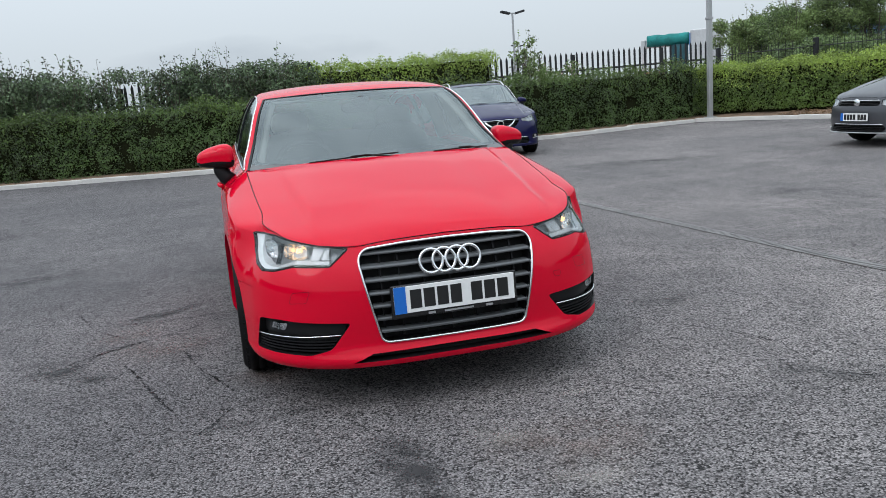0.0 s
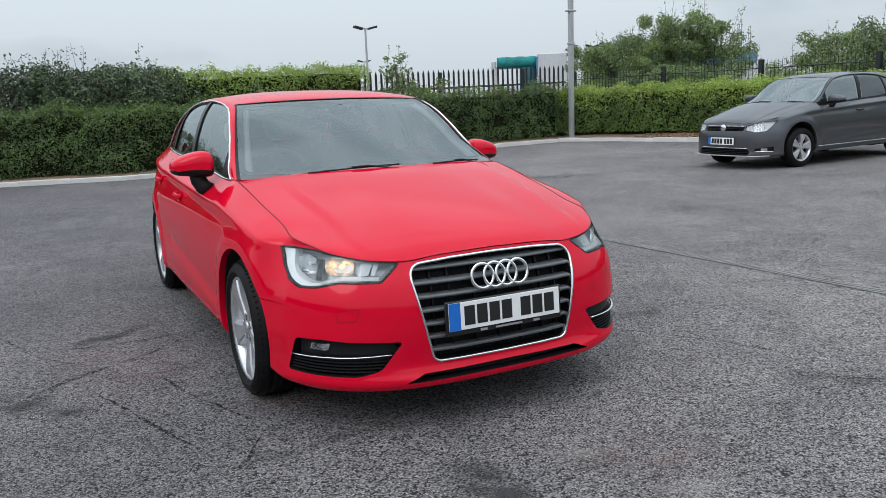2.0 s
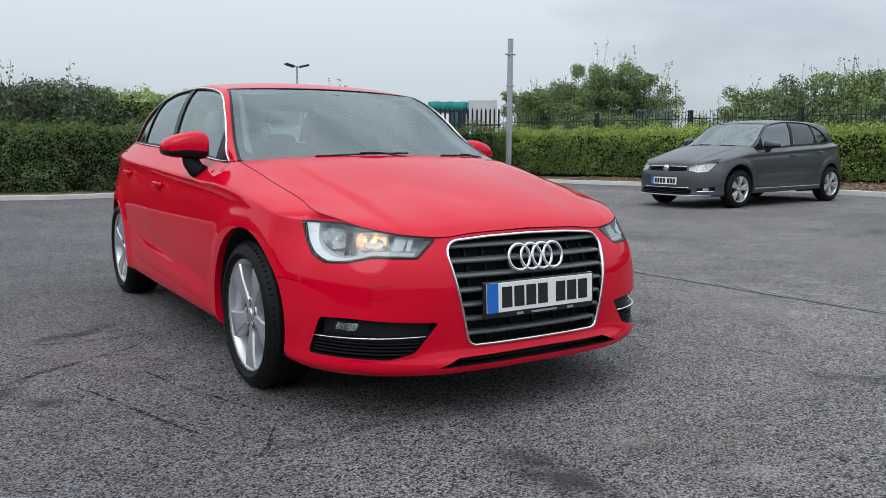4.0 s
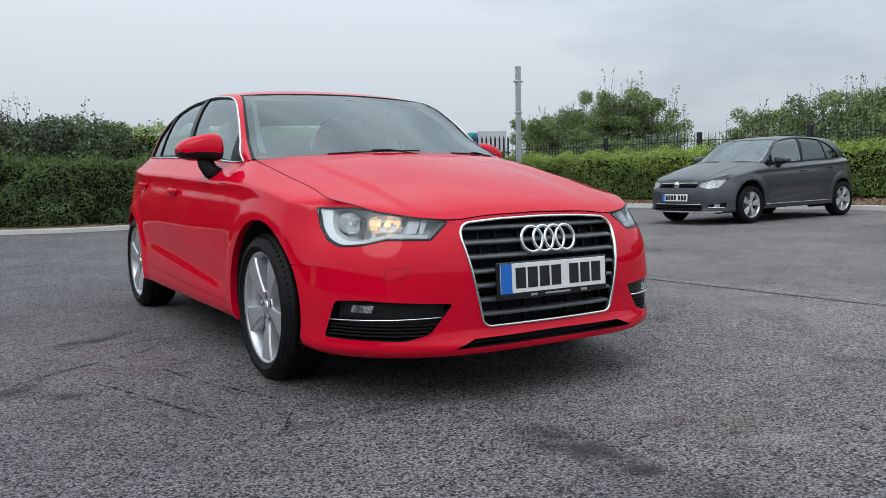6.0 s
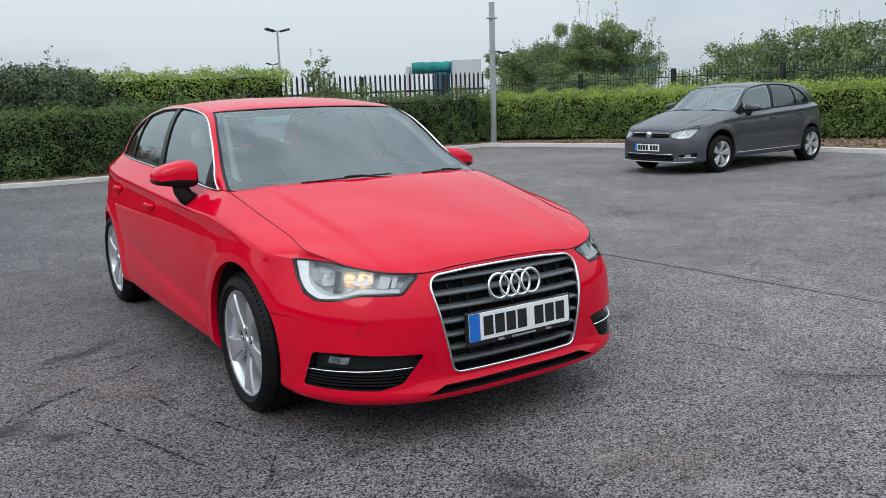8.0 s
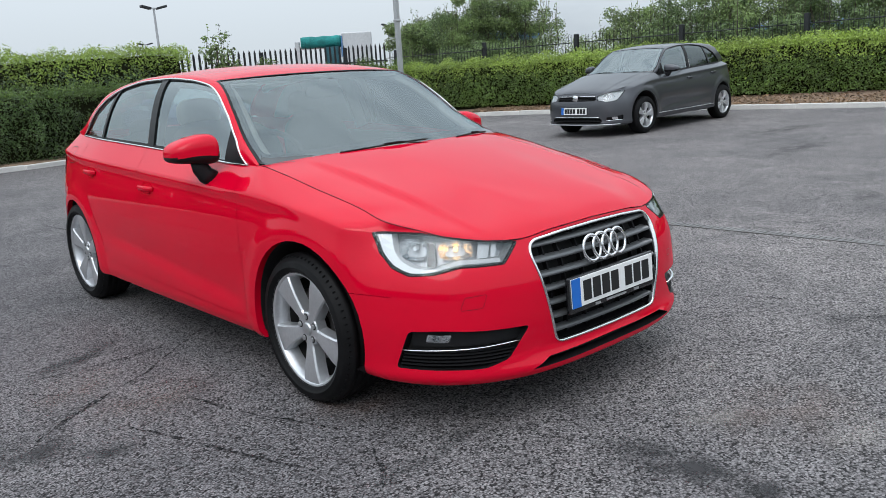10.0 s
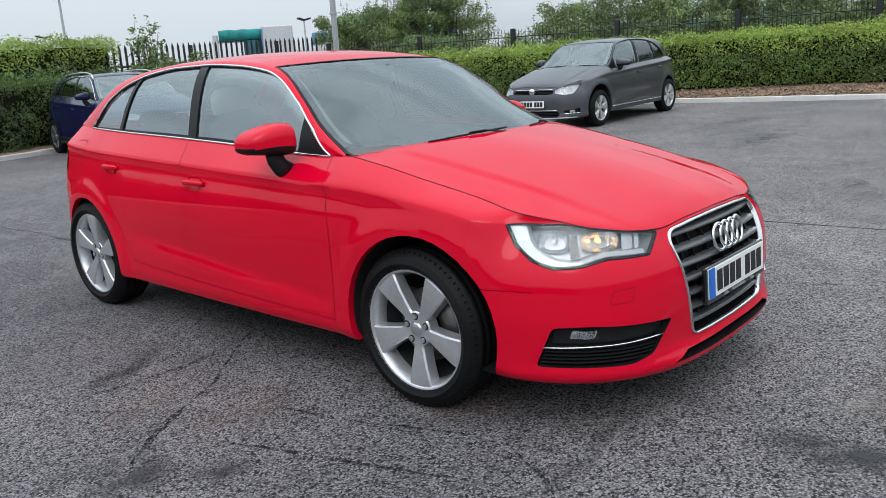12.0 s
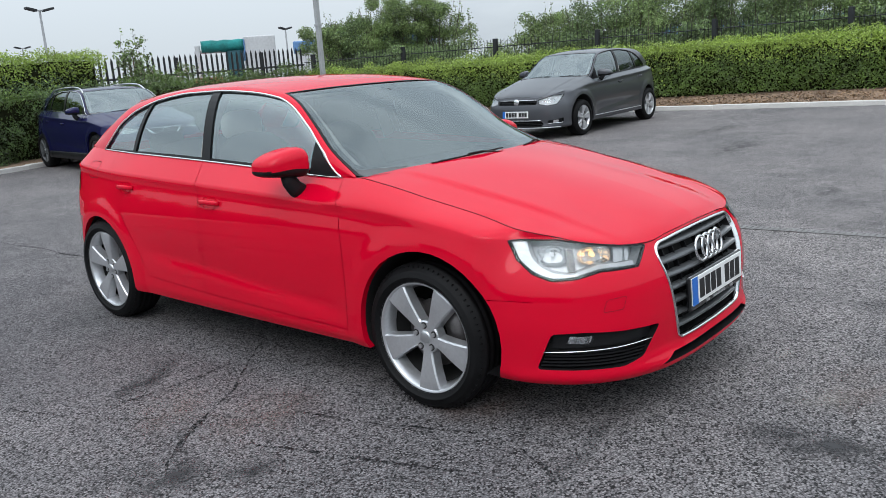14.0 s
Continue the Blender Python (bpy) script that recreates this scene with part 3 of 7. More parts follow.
M_RED = paint("red_paint", (0.61, 0.0010, 0.021), 0.0, 0.5)
M_GREYPAINT = paint("grey_metallic_paint", (0.084, 0.087, 0.096), 0.5, 0.35)
M_BLUEPAINT = paint("dark_blue_metallic_paint", (0.010, 0.010, 0.056), 0.3, 0.3)
M_GLASS = glass("car_glass", (0.56, 0.63, 0.625), 1.4, 0.0)
M_GLASS_SIDE = glass("side_glass", (0.78, 0.88, 0.87), 2.25, 0.0)
M_GLASS_FAR = glass("far_car_glass", (0.42, 0.47, 0.48), 1.75, 0.0)
M_PRIVACY = glass("dark_car_glass", (0.16, 0.18, 0.19), 1.25)
M_LENS = glass("lamp_lens", (0.95, 0.96, 0.97))
M_CHROME = mat("chrome", (0.78, 0.79, 0.80), 0.12, metal=1.0, var=0.03, fine=30, rvar=0.04)
M_SATIN = mat("satin_silver_trim", (0.62, 0.63, 0.64), 0.3, metal=0.9, var=0.05)
M_ALLOY = mat("silver_alloy", (0.60, 0.61, 0.63), 0.34, metal=0.75, coat=0.4, var=0.07, big=8, fine=80, rvar=0.06)
M_BLACK = mat("black_plastic", (0.009, 0.009, 0.010), 0.45, spec=0.2, var=0.25, big=6, fine=200, bump=0.0004)
M_GLOSSBLACK = mat("gloss_black", (0.006, 0.006, 0.007), 0.12, coat=0.5, var=0.1)
M_PILLAR = mat("black_pillar_film", (0.006, 0.0065, 0.007), 0.35, spec=0.25, var=0.1)
M_GRILLE = mat("grille_grey", (0.11, 0.115, 0.12), 0.35, metal=0.4, var=0.12)
M_RUBBER = mat("tyre_rubber", (0.006, 0.006, 0.0065), 0.6, spec=0.16, var=0.3, big=9, fine=160, bump=0.0008, rvar=0.1)
M_VOID = mat("underbody_black", (0.006, 0.006, 0.006), 0.9, var=0.2)
M_DISC = mat("brake_steel", (0.16, 0.15, 0.15), 0.4, metal=0.8, var=0.2, big=20, fine=120)
M_PLATE = mat("plate_white", (0.78, 0.78, 0.77), 0.4, var=0.03)
M_PLATEBLUE = mat("plate_blue", (0.010, 0.14, 0.54), 0.4, var=0.05)
M_INK = mat("plate_black", (0.008, 0.008, 0.008), 0.5, var=0.1)
M_SEAT = mat("dark_cloth", (0.035, 0.035, 0.037), 0.9, var=0.25, big=5, fine=60)
M_DASH = mat("dash_plastic", (0.03, 0.031, 0.033), 0.6, var=0.15, fine=60)
M_HEADLINER = mat("pale_headliner", (0.42, 0.42, 0.40), 0.9, var=0.06)
M_PALE = mat("pale_padding", (0.55, 0.55, 0.50), 0.8, var=0.08)
M_BOWL = mat("lamp_reflector", (0.85, 0.86, 0.87), 0.08, metal=1.0, var=0.02)
M_FACET = mat("facetted_reflector", (0.80, 0.81, 0.82), 0.12, metal=1.0, var=0.15, big=40, fine=140, bump=0.004)
M_LAMPGREY = mat("lamp_housing", (0.60, 0.61, 0.62), 0.3, metal=0.0, coat=0.5, var=0.12)
M_LAMPBACK = mat("lamp_inner_grey", (0.44, 0.45, 0.46), 0.3, metal=0.35, coat=0.4, var=0.2, big=30, fine=120)
M_GUIDE = mat("light_guide", (0.93, 0.94, 0.95), 0.25, coat=0.5, var=0.02)
M_AMBER = glow("lit_bulb", (1.0, 0.60, 0.26), 1.5)
M_TAIL = mat("tail_lamp_red", (0.35, 0.008, 0.01), 0.15, coat=1.0, var=0.1)


def spl(table, x):
    """Smooth curve through a short table of (x, value), flat beyond its ends."""
    if x <= table[0][0]:
        return table[0][1]
    if x >= table[-1][0]:
        return table[-1][1]
    i = 0
    while table[i + 1][0] < x:
        i += 1
    (xa, ya), (xb, yb) = table[i], table[i + 1]
    h, m = xb - xa, (yb - ya) / (xb - xa)

    def slope(k):
        if k == 0 or k == len(table) - 1:
            j = min(k, len(table) - 2)
            return (table[j + 1][1] - table[j][1]) / (table[j + 1][0] - table[j][0])
        a = (table[k][1] - table[k - 1][1]) / (table[k][0] - table[k - 1][0])
        b = (table[k + 1][1] - table[k][1]) / (table[k + 1][0] - table[k][0])
        return 0.0 if a * b <= 0 else 2 * a * b / (a + b)
    ma, mb = slope(i), slope(i + 1)
    t = (x - xa) / h
    return ya * (1 + 2 * t) * (1 - t) ** 2 + yb * t * t * (3 - 2 * t) + h * (ma * t * (1 - t) ** 2 - mb * t * t * (1 - t))


def step(a, b, x):
    t = min(1.0, max(0.0, (x - a) / (b - a)))
    return t * t * (3 - 2 * t)


# plan outline of half a hatchback at bumper height, from the nose round to the tail
PLAN = [(0.0, -0.912), (0.24, -0.902), (0.44, -0.868), (0.61, -0.790), (0.73, -0.675), (0.800, -0.545), (0.838, -0.40), (0.862, -0.22), (0.878, 0.05), (0.888, 0.5), (0.891, 1.1), (0.890, 1.8), (0.880, 2.4), (0.845, 2.8), (0.785, 3.03), (0.64, 3.23), (0.40, 3.33), (0.0, 3.36)]


class Shell:
    """The outer skin of a hatchback as smooth functions. Places on its flank are given by s, the
    way along the plan outline from the nose, and the height z; a scale makes other cars of it."""

    def __init__(self, sx=1.0, sy=1.0, sz=1.0):
        self.k = Vector((sx, sy, sz))
        self.memo = {}
        self.rear = 1.50
        pts = [Vector(p) for p in PLAN]
        fine = []
        d = [0.0]
        for a, b in zip(pts, pts[1:]):
            d.append(d[-1] + (b - a).length)
        tx, ty = [(u, p.x) for u, p in zip(d, pts)], [(u, p.y) for u, p in zip(d, pts)]
        n = 900
        for i in range(n + 1):
            u = d[-1] * i / n
            fine.append(Vector((self.cat(tx, u), self.cat(ty, u))))
        self.s = np.array([0.0] + list(np.cumsum([(b - a).length for a, b in zip(fine, fine[1:])])))
        self.c = np.array([tuple(p) for p in fine])
        self.c[0, 0] = 0.0
        self.c[-1, 0] = 0.0
        g = np.gradient(self.c, self.s, axis=0)
        g /= np.linalg.norm(g, axis=1)[:, None]
        g[0], g[-1] = (1, 0), (-1, 0)
        self.n = np.stack([g[:, 1], -g[:, 0]], 1)
        self.S = float(self.s[-1])
        self.zt = [(0.0, 0.714), (self.sx(0.25), 0.707), (self.sx(0.40), 0.695), (self.near(0.60, -0.66), 0.7265), (self.near(0.70, -0.56), 0.757), (self.sy(-0.40), 0.789), (self.sy(-0.2), 0.836), (self.sy(0.0), 0.877), (self.sy(0.25), 0.930), (self.sy(0.44), 0.957), (self.sy(0.56), 0.952), (self.sy(1.0), 0.975), (self.sy(1.6), 1.004), (self.sy(2.3), 1.030), (self.sy(2.8), 1.047), (self.sy(3.05), 1.055), (self.S, 1.03)]
        self.dt = [(0.0, 0.105), (self.sx(0.42), 0.082), (self.near(0.62, -0.62), 0.098), (self.near(0.70, -0.56), 0.115), (self.sy(-0.35), 0.140), (self.sy(0.0), 0.146), (self.sy(0.44), 0.146), (self.sy(0.7), 0.138), (self.sy(1.6), 0.136), (self.sy(2.3), 0.142), (self.sy(2.8), 0.155), (self.sy(3.05), 0.15), (self.S, 0.12)]
        self.zs = [(0.0, 0.66), (self.sx(0.6), 0.66), (self.sy(-0.45), 0.738), (self.sy(-0.3), 0.764), (self.sy(-0.1), 0.803), (self.sy(0.15), 0.830), (self.sy(0.44), 0.852), (self.sy(1.5), 0.896), (self.sy(2.4), 0.930), (self.sy(3.0), 0.955), (self.S, 0.95)]
        self.zb = [(0.0, 0.205), (self.sx(0.5), 0.20), (self.sy(-0.5), 0.195), (self.sy(-0.3), 0.21), (self.sy(0.3), 0.222), (self.sy(2.2), 0.235), (self.sy(2.9), 0.26), (self.S, 0.27)]

    @staticmethod
    def cat(tab, u):
        i = max(0, min(len(tab) - 2, sum(1 for q in tab if q[0] <= u) - 1))
        (ua, va), (ub, vb) = tab[i], tab[i + 1]
        h = ub - ua
        ma = (vb - tab[i - 1][1]) / (ub - tab[i - 1][0]) if i else (vb - va) / h
        mb = (tab[i + 2][1] - va) / (tab[i + 2][0] - ua) if i + 2 < len(tab) else (vb - va) / h
        t = (u - ua) / h
        return va * (1 + 2 * t) * (1 - t) ** 2 + vb * t * t * (3 - 2 * t) + h * (ma * t * (1 - t) ** 2 - mb * t * t * (1 - t))

    def sx(self, x):
        k = int(np.argmax(self.c[:, 0] > 0.86))
        return float(np.interp(x, self.c[:k, 0], self.s[:k]))

    def sy(self, y):
        a = int(np.argmax(self.c[:, 1] > -0.80))
        return float(np.interp(y, self.c[a:, 1], self.s[a:]))

    def near(self, x, y):
        return float(self.s[int(np.argmin((self.c[:, 0] - abs(x)) ** 2 + (self.c[:, 1] - y) ** 2))])

    def plan(self, s):
        return (float(np.interp(s, self.s, self.c[:, 0])), float(np.interp(s, self.s, self.c[:, 1])), float(np.interp(s, self.s, self.n[:, 0])), float(np.interp(s, self.s, self.n[:, 1])))

    def station(self, s):
        """Plan place, outward direction, top, shoulder and top inset at s, kept for reuse."""
        if s not in self.memo:
            self.memo[s] = (*self.plan(s), spl(self.zt, s), spl(self.zs, s), spl(self.dt, s))
        return self.memo[s]

    SIDE = [(0.20, 0.05), (0.235, 0.018), (0.262, 0.006), (0.30, 0.003), (0.45, 0.001), (0.62, 0.0), (0.74, 0.010), (0.84, 0.032), (0.95, 0.055)]
    VALLEY = [(0.2, 0.350), (0.46, 0.373), (0.96, 0.417), (1.5, 0.462), (2.08, 0.494), (2.4, 0.50)]
    SILL = [(0.2, 0.288), (0.44, 0.292), (1.52, 0.320), (2.05, 0.344), (2.4, 0.36)]
    NOSE = [(0.195, 0.022), (0.215, 0.004), (0.24, 0.0), (0.262, 0.012), (0.30, 0.022), (0.42, 0.018), (0.50, 0.022), (0.56, 0.033), (0.62, 0.056), (0.67, 0.083), (0.72, 0.110)]
    EDGE = [(0.195, 0.03), (0.21, 0.006), (0.235, -0.004), (0.27, 0.0), (0.40, -0.002), (0.49, 0.005), (0.55, 0.013), (0.60, 0.029), (0.65, 0.054), (0.70, 0.081), (0.755, 0.108)]

    def off(self, s, z):
        x, y, nx, ny, zt, zs, dt = self.station(s)
        side = spl(self.SIDE, min(z, zs))
        side += (0.004 * math.exp(-((z - zs + 0.05) / 0.03) ** 2) - 0.015 * math.exp(-max(0.0, zs - z) / 0.045)) * step(-0.35, 0.0, y) * step(3.15, 2.95, y)
        # lower door: drawn in along a rising line, then flaring out to the sill
        zv = spl(self.VALLEY, y)
        dv = (1 - min(1.0, (z - zv) / 0.20)) ** 2 if z > zv else max(0.0, 1 - (zv - z) / 0.058)
        side += 0.012 * dv * step(0.36, 0.62, y) * step(2.35, 1.7, y)
        if z > zs:
            mu = min(1.0, (z - zs) / max(1e-4, zt - zs))
            side += (dt - side) * (mu ** (1.0 + 0.7 * step(0.6, 0.2, y)))
        if y < 1.6:
            r = math.hypot(y + 0.035, z - 0.335) - 0.36
        else:
            r = math.hypot(y - 2.60, z - 0.31) - 0.352
        side -= 0.014 * (1 - step(0.035, 0.125, r))
        if y > 2.9:
            side += 0.05 * step(0.5, 0.2, z) * step(2.9, 3.2, y)
        wn_ = step(0.68, 0.38, x) if y < 0 else 0.0
        we = step(-0.28, -0.48, y)
        front = self.EDGE
        e = spl(front, z) if we else 0.0
        nz = spl(self.NOSE, z) if wn_ else 0.0
        return (side * (1 - we) + e * we) * (1 - wn_) + nz * wn_

    def at(self, s, z, out=0.0):
        """The place on the flank at s and z, moved outwards by out."""
        x, y, nx, ny = self.station(s)[:4]
        o = out - self.off(s, z)
        return Vector(((x + nx * o) * self.k.x, (y + ny * o) * self.k.y, z * self.k.z))

    def top(self, s, out=0.0):
        return self.at(s, spl(self.zt, s), out)

    # greenhouse, by y
    ZK = [(0.44, 0.960), (0.66, 1.078), (0.79, 1.182), (0.945, 1.286), (1.07, 1.332), (1.3, 1.364), (1.6, 1.382), (1.9, 1.380), (2.2, 1.360), (2.5, 1.318), (2.7, 1.235), (2.85, 1.125), (2.94, 1.066)]
    XK = [(0.44, 0.735), (0.60, 0.700), (0.79, 0.648), (1.07, 0.574), (1.3, 0.552), (1.7, 0.533), (2.4, 0.535), (2.7, 0.565), (2.85, 0.62), (2.94, 0.66)]
    XP = [(0.44, 0.757), (0.60, 0.732), (0.79, 0.690), (1.07, 0.650), (1.6, 0.660), (2.2, 0.660), (2.5, 0.650), (2.8, 0.655), (3.06, 0.665)]
    ZD = [(0.532, 0.960), (0.66, 1.055), (0.79, 1.163), (0.945, 1.266), (1.067, 1.311), (1.29, 1.343), (1.6, 1.360), (1.9, 1.356), (2.175, 1.327), (2.41, 1.268), (2.56, 1.19), (2.735, 1.052)]
    ZC = [(0.20, 0.988), (0.98, 1.348), (1.15, 1.381), (1.4, 1.403), (1.7, 1.412), (2.2, 1.400), (2.7, 1.366), (3.04, 1.325)]

    def upper(self, y, w, out=0.0):
        """The side of the greenhouse: w from the belt (0) to the roof's edge (1)."""
        s = self.sy(y)
        b = self.at(s, spl(self.zt, s))
        k = self.k
        b = Vector((b.x / k.x, b.y / k.y, b.z / k.z))
        c = Vector((spl(self.XP, y), y, spl(self.ZK, y) - 0.004))
        e = Vector((spl(self.XK, y), y, spl(self.ZK, y)))
        p = b * (1 - w) ** 2 + c * 2 * w * (1 - w) + e * w * w
        t = (c - b) * (1 - w) + (e - c) * w
        nrm = Vector((t.z, 0, -t.x)).normalized() if t.length > 1e-6 else Vector((1, 0, 0))
        p = p + nrm * out
        return Vector((p.x * k.x, p.y * k.y, p.z * k.z))

    def w_of(self, y, z):
        lo, hi = 0.0, 1.0
        for _ in range(24):
            m = (lo + hi) / 2
            if self.upper(y, m).z / self.k.z < z:
                lo = m
            else:
                hi = m
        return lo

    def roof(self, a, q):
        ye, yc = 1.07 + q * self.rear, 0.985 + q * 2.045
        z = spl(self.ZC, yc) + (spl(self.ZK, ye) - spl(self.ZC, yc)) * abs(a) ** 2.6
        return Vector((a * spl(self.XK, ye) * self.k.x, (yc + (ye - yc) * a * a) * self.k.y, z * self.k.z))

    def screen(self, a, q, out=0.0):
        ye, yc = 0.44 + q * 0.63, 0.20 + q * 0.785
        zc = 0.988 + 0.360 * (q + 0.10 * q * (1 - q))
        z = zc + (spl(self.ZK, ye) - zc) * abs(a) ** 2.2
        return Vector((a * spl(self.XK, ye) * self.k.x, (yc + (ye - yc) * a * a - 0.55 * out) * self.k.y, (z + out * 0.83) * self.k.z))

    def bonnet(self, a, q):
        """The bonnet: a across (0 at the middle, 1 at the shut line), q from nose to screen."""
        sg, a = (1 if a >= 0 else -1), abs(a)
        s1 = self.near(0.70, -0.56)
        k = self.k
        un = lambda v: Vector((v.x / k.x, v.y / k.y, v.z / k.z))
        pf = un(self.top(s1 * a))
        s2 = self.sy(0.44)
        pe = un(self.top(s1 + (s2 - s1) * q))
        pb = Vector((0.735 * a, 0.215 + 0.225 * a * a, 0.988 - 0.031 * a ** 2.4))
        yc = -0.815 + 1.03 * q
        pc = Vector((0, yc, spl([(-0.815, 0.714), (-0.78, 0.742), (-0.70, 0.775), (-0.5, 0.832), (-0.2, 0.900), (0.05, 0.955), (0.215, 0.988)], yc)))
        c00, c10 = un(self.top(0.0)), un(self.top(s1))
        c01, c11 = Vector((0, 0.215, 0.988)), Vector((0.735, 0.44, 0.957))
        f = a ** 2.3

        def coons(i, g):
            return (1 - g) * pc[i] + g * pe[i] + (1 - q) * pf[i] + q * pb[i] - ((1 - q) * ((1 - g) * c00[i] + g * c10[i]) + q * ((1 - g) * c01[i] + g * c11[i]))
        x, y, z = coons(0, a), coons(1, a), coons(2, f)
        ac = 0.60 + 0.17 * q
        env = math.sin(math.pi * min(1, max(0, q))) ** 0.55
        z += 0.014 * env * (1 - min(1.0, max(0.0, (a - ac) / 0.045)))
        return Vector((sg * x * k.x, y * k.y, z * k.z))


def inside(poly, x, y):
    return all((bx - ax) * (y - ay) - (by - ay) * (x - ax) >= -1e-9 for (ax, ay), (bx, by) in zip(poly, poly[1:] + poly[:1]))


def ccw(poly):
    a = sum(p[0] * q[1] - q[0] * p[1] for p, q in zip(poly, poly[1:] + poly[:1]))
    return list(poly) if a > 0 else list(reversed(poly))


def rounded(poly, r, seg=4):
    """A convex polygon with its corners rounded."""
    out = []
    poly = ccw(poly)
    n = len(poly)
    for i in range(n):
        p, a, b = Vector(poly[i]), Vector(poly[i - 1]), Vector(poly[(i + 1) % n])
        da, db = (a - p), (b - p)
        ra = min(r, da.length * 0.45, db.length * 0.45)
        p0, p1 = p + da.normalized() * ra, p + db.normalized() * ra
        for k in range(seg + 1):
            t = k / seg
            v = p0 * (1 - t) ** 2 + p * 2 * t * (1 - t) + p1 * t * t
            out.append((v.x, v.y))
    return out


def grow(poly, d):
    """A convex polygon moved outwards by d."""
    poly = ccw(poly)
    n, out = len(poly), []
    for i in range(n):
        p, a, b = Vector(poly[i]), Vector(poly[i - 1]), Vector(poly[(i + 1) % n])
        e1, e2 = (p - a).normalized(), (b - p).normalized()
        m = (Vector((e1.y, -e1.x)) + Vector((e2.y, -e2.x))).normalized()
        out.append(tuple(p + m * d / max(0.6, m.dot(Vector((e1.y, -e1.x))))))
    return out


def split_by(bm, poly):
    """Cuts a flat mesh along the edges of a convex polygon; returns the faces inside it."""
    poly = ccw(poly)
    x0, x1 = min(p[0] for p in poly) - 1e-4, max(p[0] for p in poly) + 1e-4
    y0, y1 = min(p[1] for p in poly) - 1e-4, max(p[1] for p in poly) + 1e-4

    def touching():
        out = []
        for fc in bm.faces:
            vs = fc.verts
            if max(v.co.x for v in vs) > x0 and min(v.co.x for v in vs) < x1 and max(v.co.y for v in vs) > y0 and min(v.co.y for v in vs) < y1:
                out.append(fc)
        return out
    fs = touching()
    for (ax, ay), (bx, by) in zip(poly, poly[1:] + poly[:1]):
        geom = list({e for fc in fs for e in fc.edges}) + list({v for fc in fs for v in fc.verts}) + fs
        got = bmesh.ops.bisect_plane(bm, geom=geom, dist=1e-7, plane_co=(ax, ay, 0), plane_no=(by - ay, ax - bx, 0))
        fs = [g for g in got["geom"] if isinstance(g, bmesh.types.BMFace)]
    res = []
    for fc in fs:
        c = fc.calc_center_median()
        if inside(poly, c.x, c.y):
            res.append(fc)
    return res


def flat_grid(xs, rows):
    """A flat mesh over columns xs; rows(x) gives each column's list of heights."""
    bm = bmesh.new()
    prev = None
    for x in xs:
        col = [bm.verts.new((x, y, 0)) for y in rows(x)]
        if prev:
            for i in range(len(col) - 1):
                bm.faces.new((prev[i], col[i], col[i + 1], prev[i + 1]))
        prev = col
    return bm


def lift(bm, fn, mirror=False):
    """Maps a flat mesh into space; mirror gives the car's other side."""
    for v in bm.verts:
        p = fn(v.co.x, v.co.y)
        v.co = (-p.x, p.y, p.z) if mirror else p
    if mirror:
        bmesh.ops.reverse_faces(bm, faces=bm.faces[:])
    return bm


def patch(poly, fn, mirror=False, step_=0.02):
    """A piece of surface within a convex polygon."""
    xs = [p[0] for p in poly]
    ys = [p[1] for p in poly]
    nx, ny = max(2, int((max(xs) - min(xs)) / step_)), max(2, int((max(ys) - min(ys)) / step_))
    bm = flat_grid(np.linspace(min(xs) - 1e-3, max(xs) + 1e-3, nx + 1), lambda x: np.linspace(min(ys) - 1e-3, max(ys) + 1e-3, ny + 1))
    keep = set(split_by(bm, poly))
    bmesh.ops.delete(bm, geom=[fc for fc in bm.faces if fc not in keep], context="FACES")
    return lift(bm, fn, mirror)


def dense(poly, d=0.02, closed=True):
    out = []
    nxt = poly[1:] + poly[:1] if closed else poly[1:]
    for a, b in zip(poly, nxt):
        n = max(1, int(math.hypot(b[0] - a[0], b[1] - a[1]) / d))
        out += [(a[0] + (b[0] - a[0]) * i / n, a[1] + (b[1] - a[1]) * i / n) for i in range(n)]
    return out if closed else out + [poly[-1]]


def band(loops, closed=True):
    """A skin through loops of points, each with the same count."""
    bm = bmesh.new()
    vs = [[bm.verts.new(p) for p in lp] for lp in loops]
    n = len(loops[0])
    for a, b in zip(vs, vs[1:]):
        for i in range(n if closed else n - 1):
            j = (i + 1) % n
            bm.faces.new((a[i], a[j], b[j], b[i]))
    return bm


def flip(pts, mirror):
    return [Vector((-p.x, p.y, p.z)) for p in pts] if mirror else pts


def rim_band(poly, fn, width, proud, mirror=False, base=-0.012, d=0.02):
    """A raised frame along a polygon on a surface fn(u, v, out)."""
    pin = grow(poly, -width / 2)
    po = grow(poly, width / 2)
    po, pin = [dense_n(p, poly, d) for p in (po, pin)]
    e = proud * 0.35
    mid_o, mid_i = [((a[0] * 3 + b[0]) / 4, (a[1] * 3 + b[1]) / 4) for a, b in zip(po, pin)], [((a[0] + b[0] * 3) / 4, (a[1] + b[1] * 3) / 4) for a, b in zip(po, pin)]
    loops = [[fn(u, v, base) for u, v in po], [fn(u, v, e) for u, v in po], [fn(u, v, proud) for u, v in mid_o], [fn(u, v, proud) for u, v in mid_i], [fn(u, v, e) for u, v in pin], [fn(u, v, base) for u, v in pin]]
    return band([flip(lp, mirror) for lp in loops])


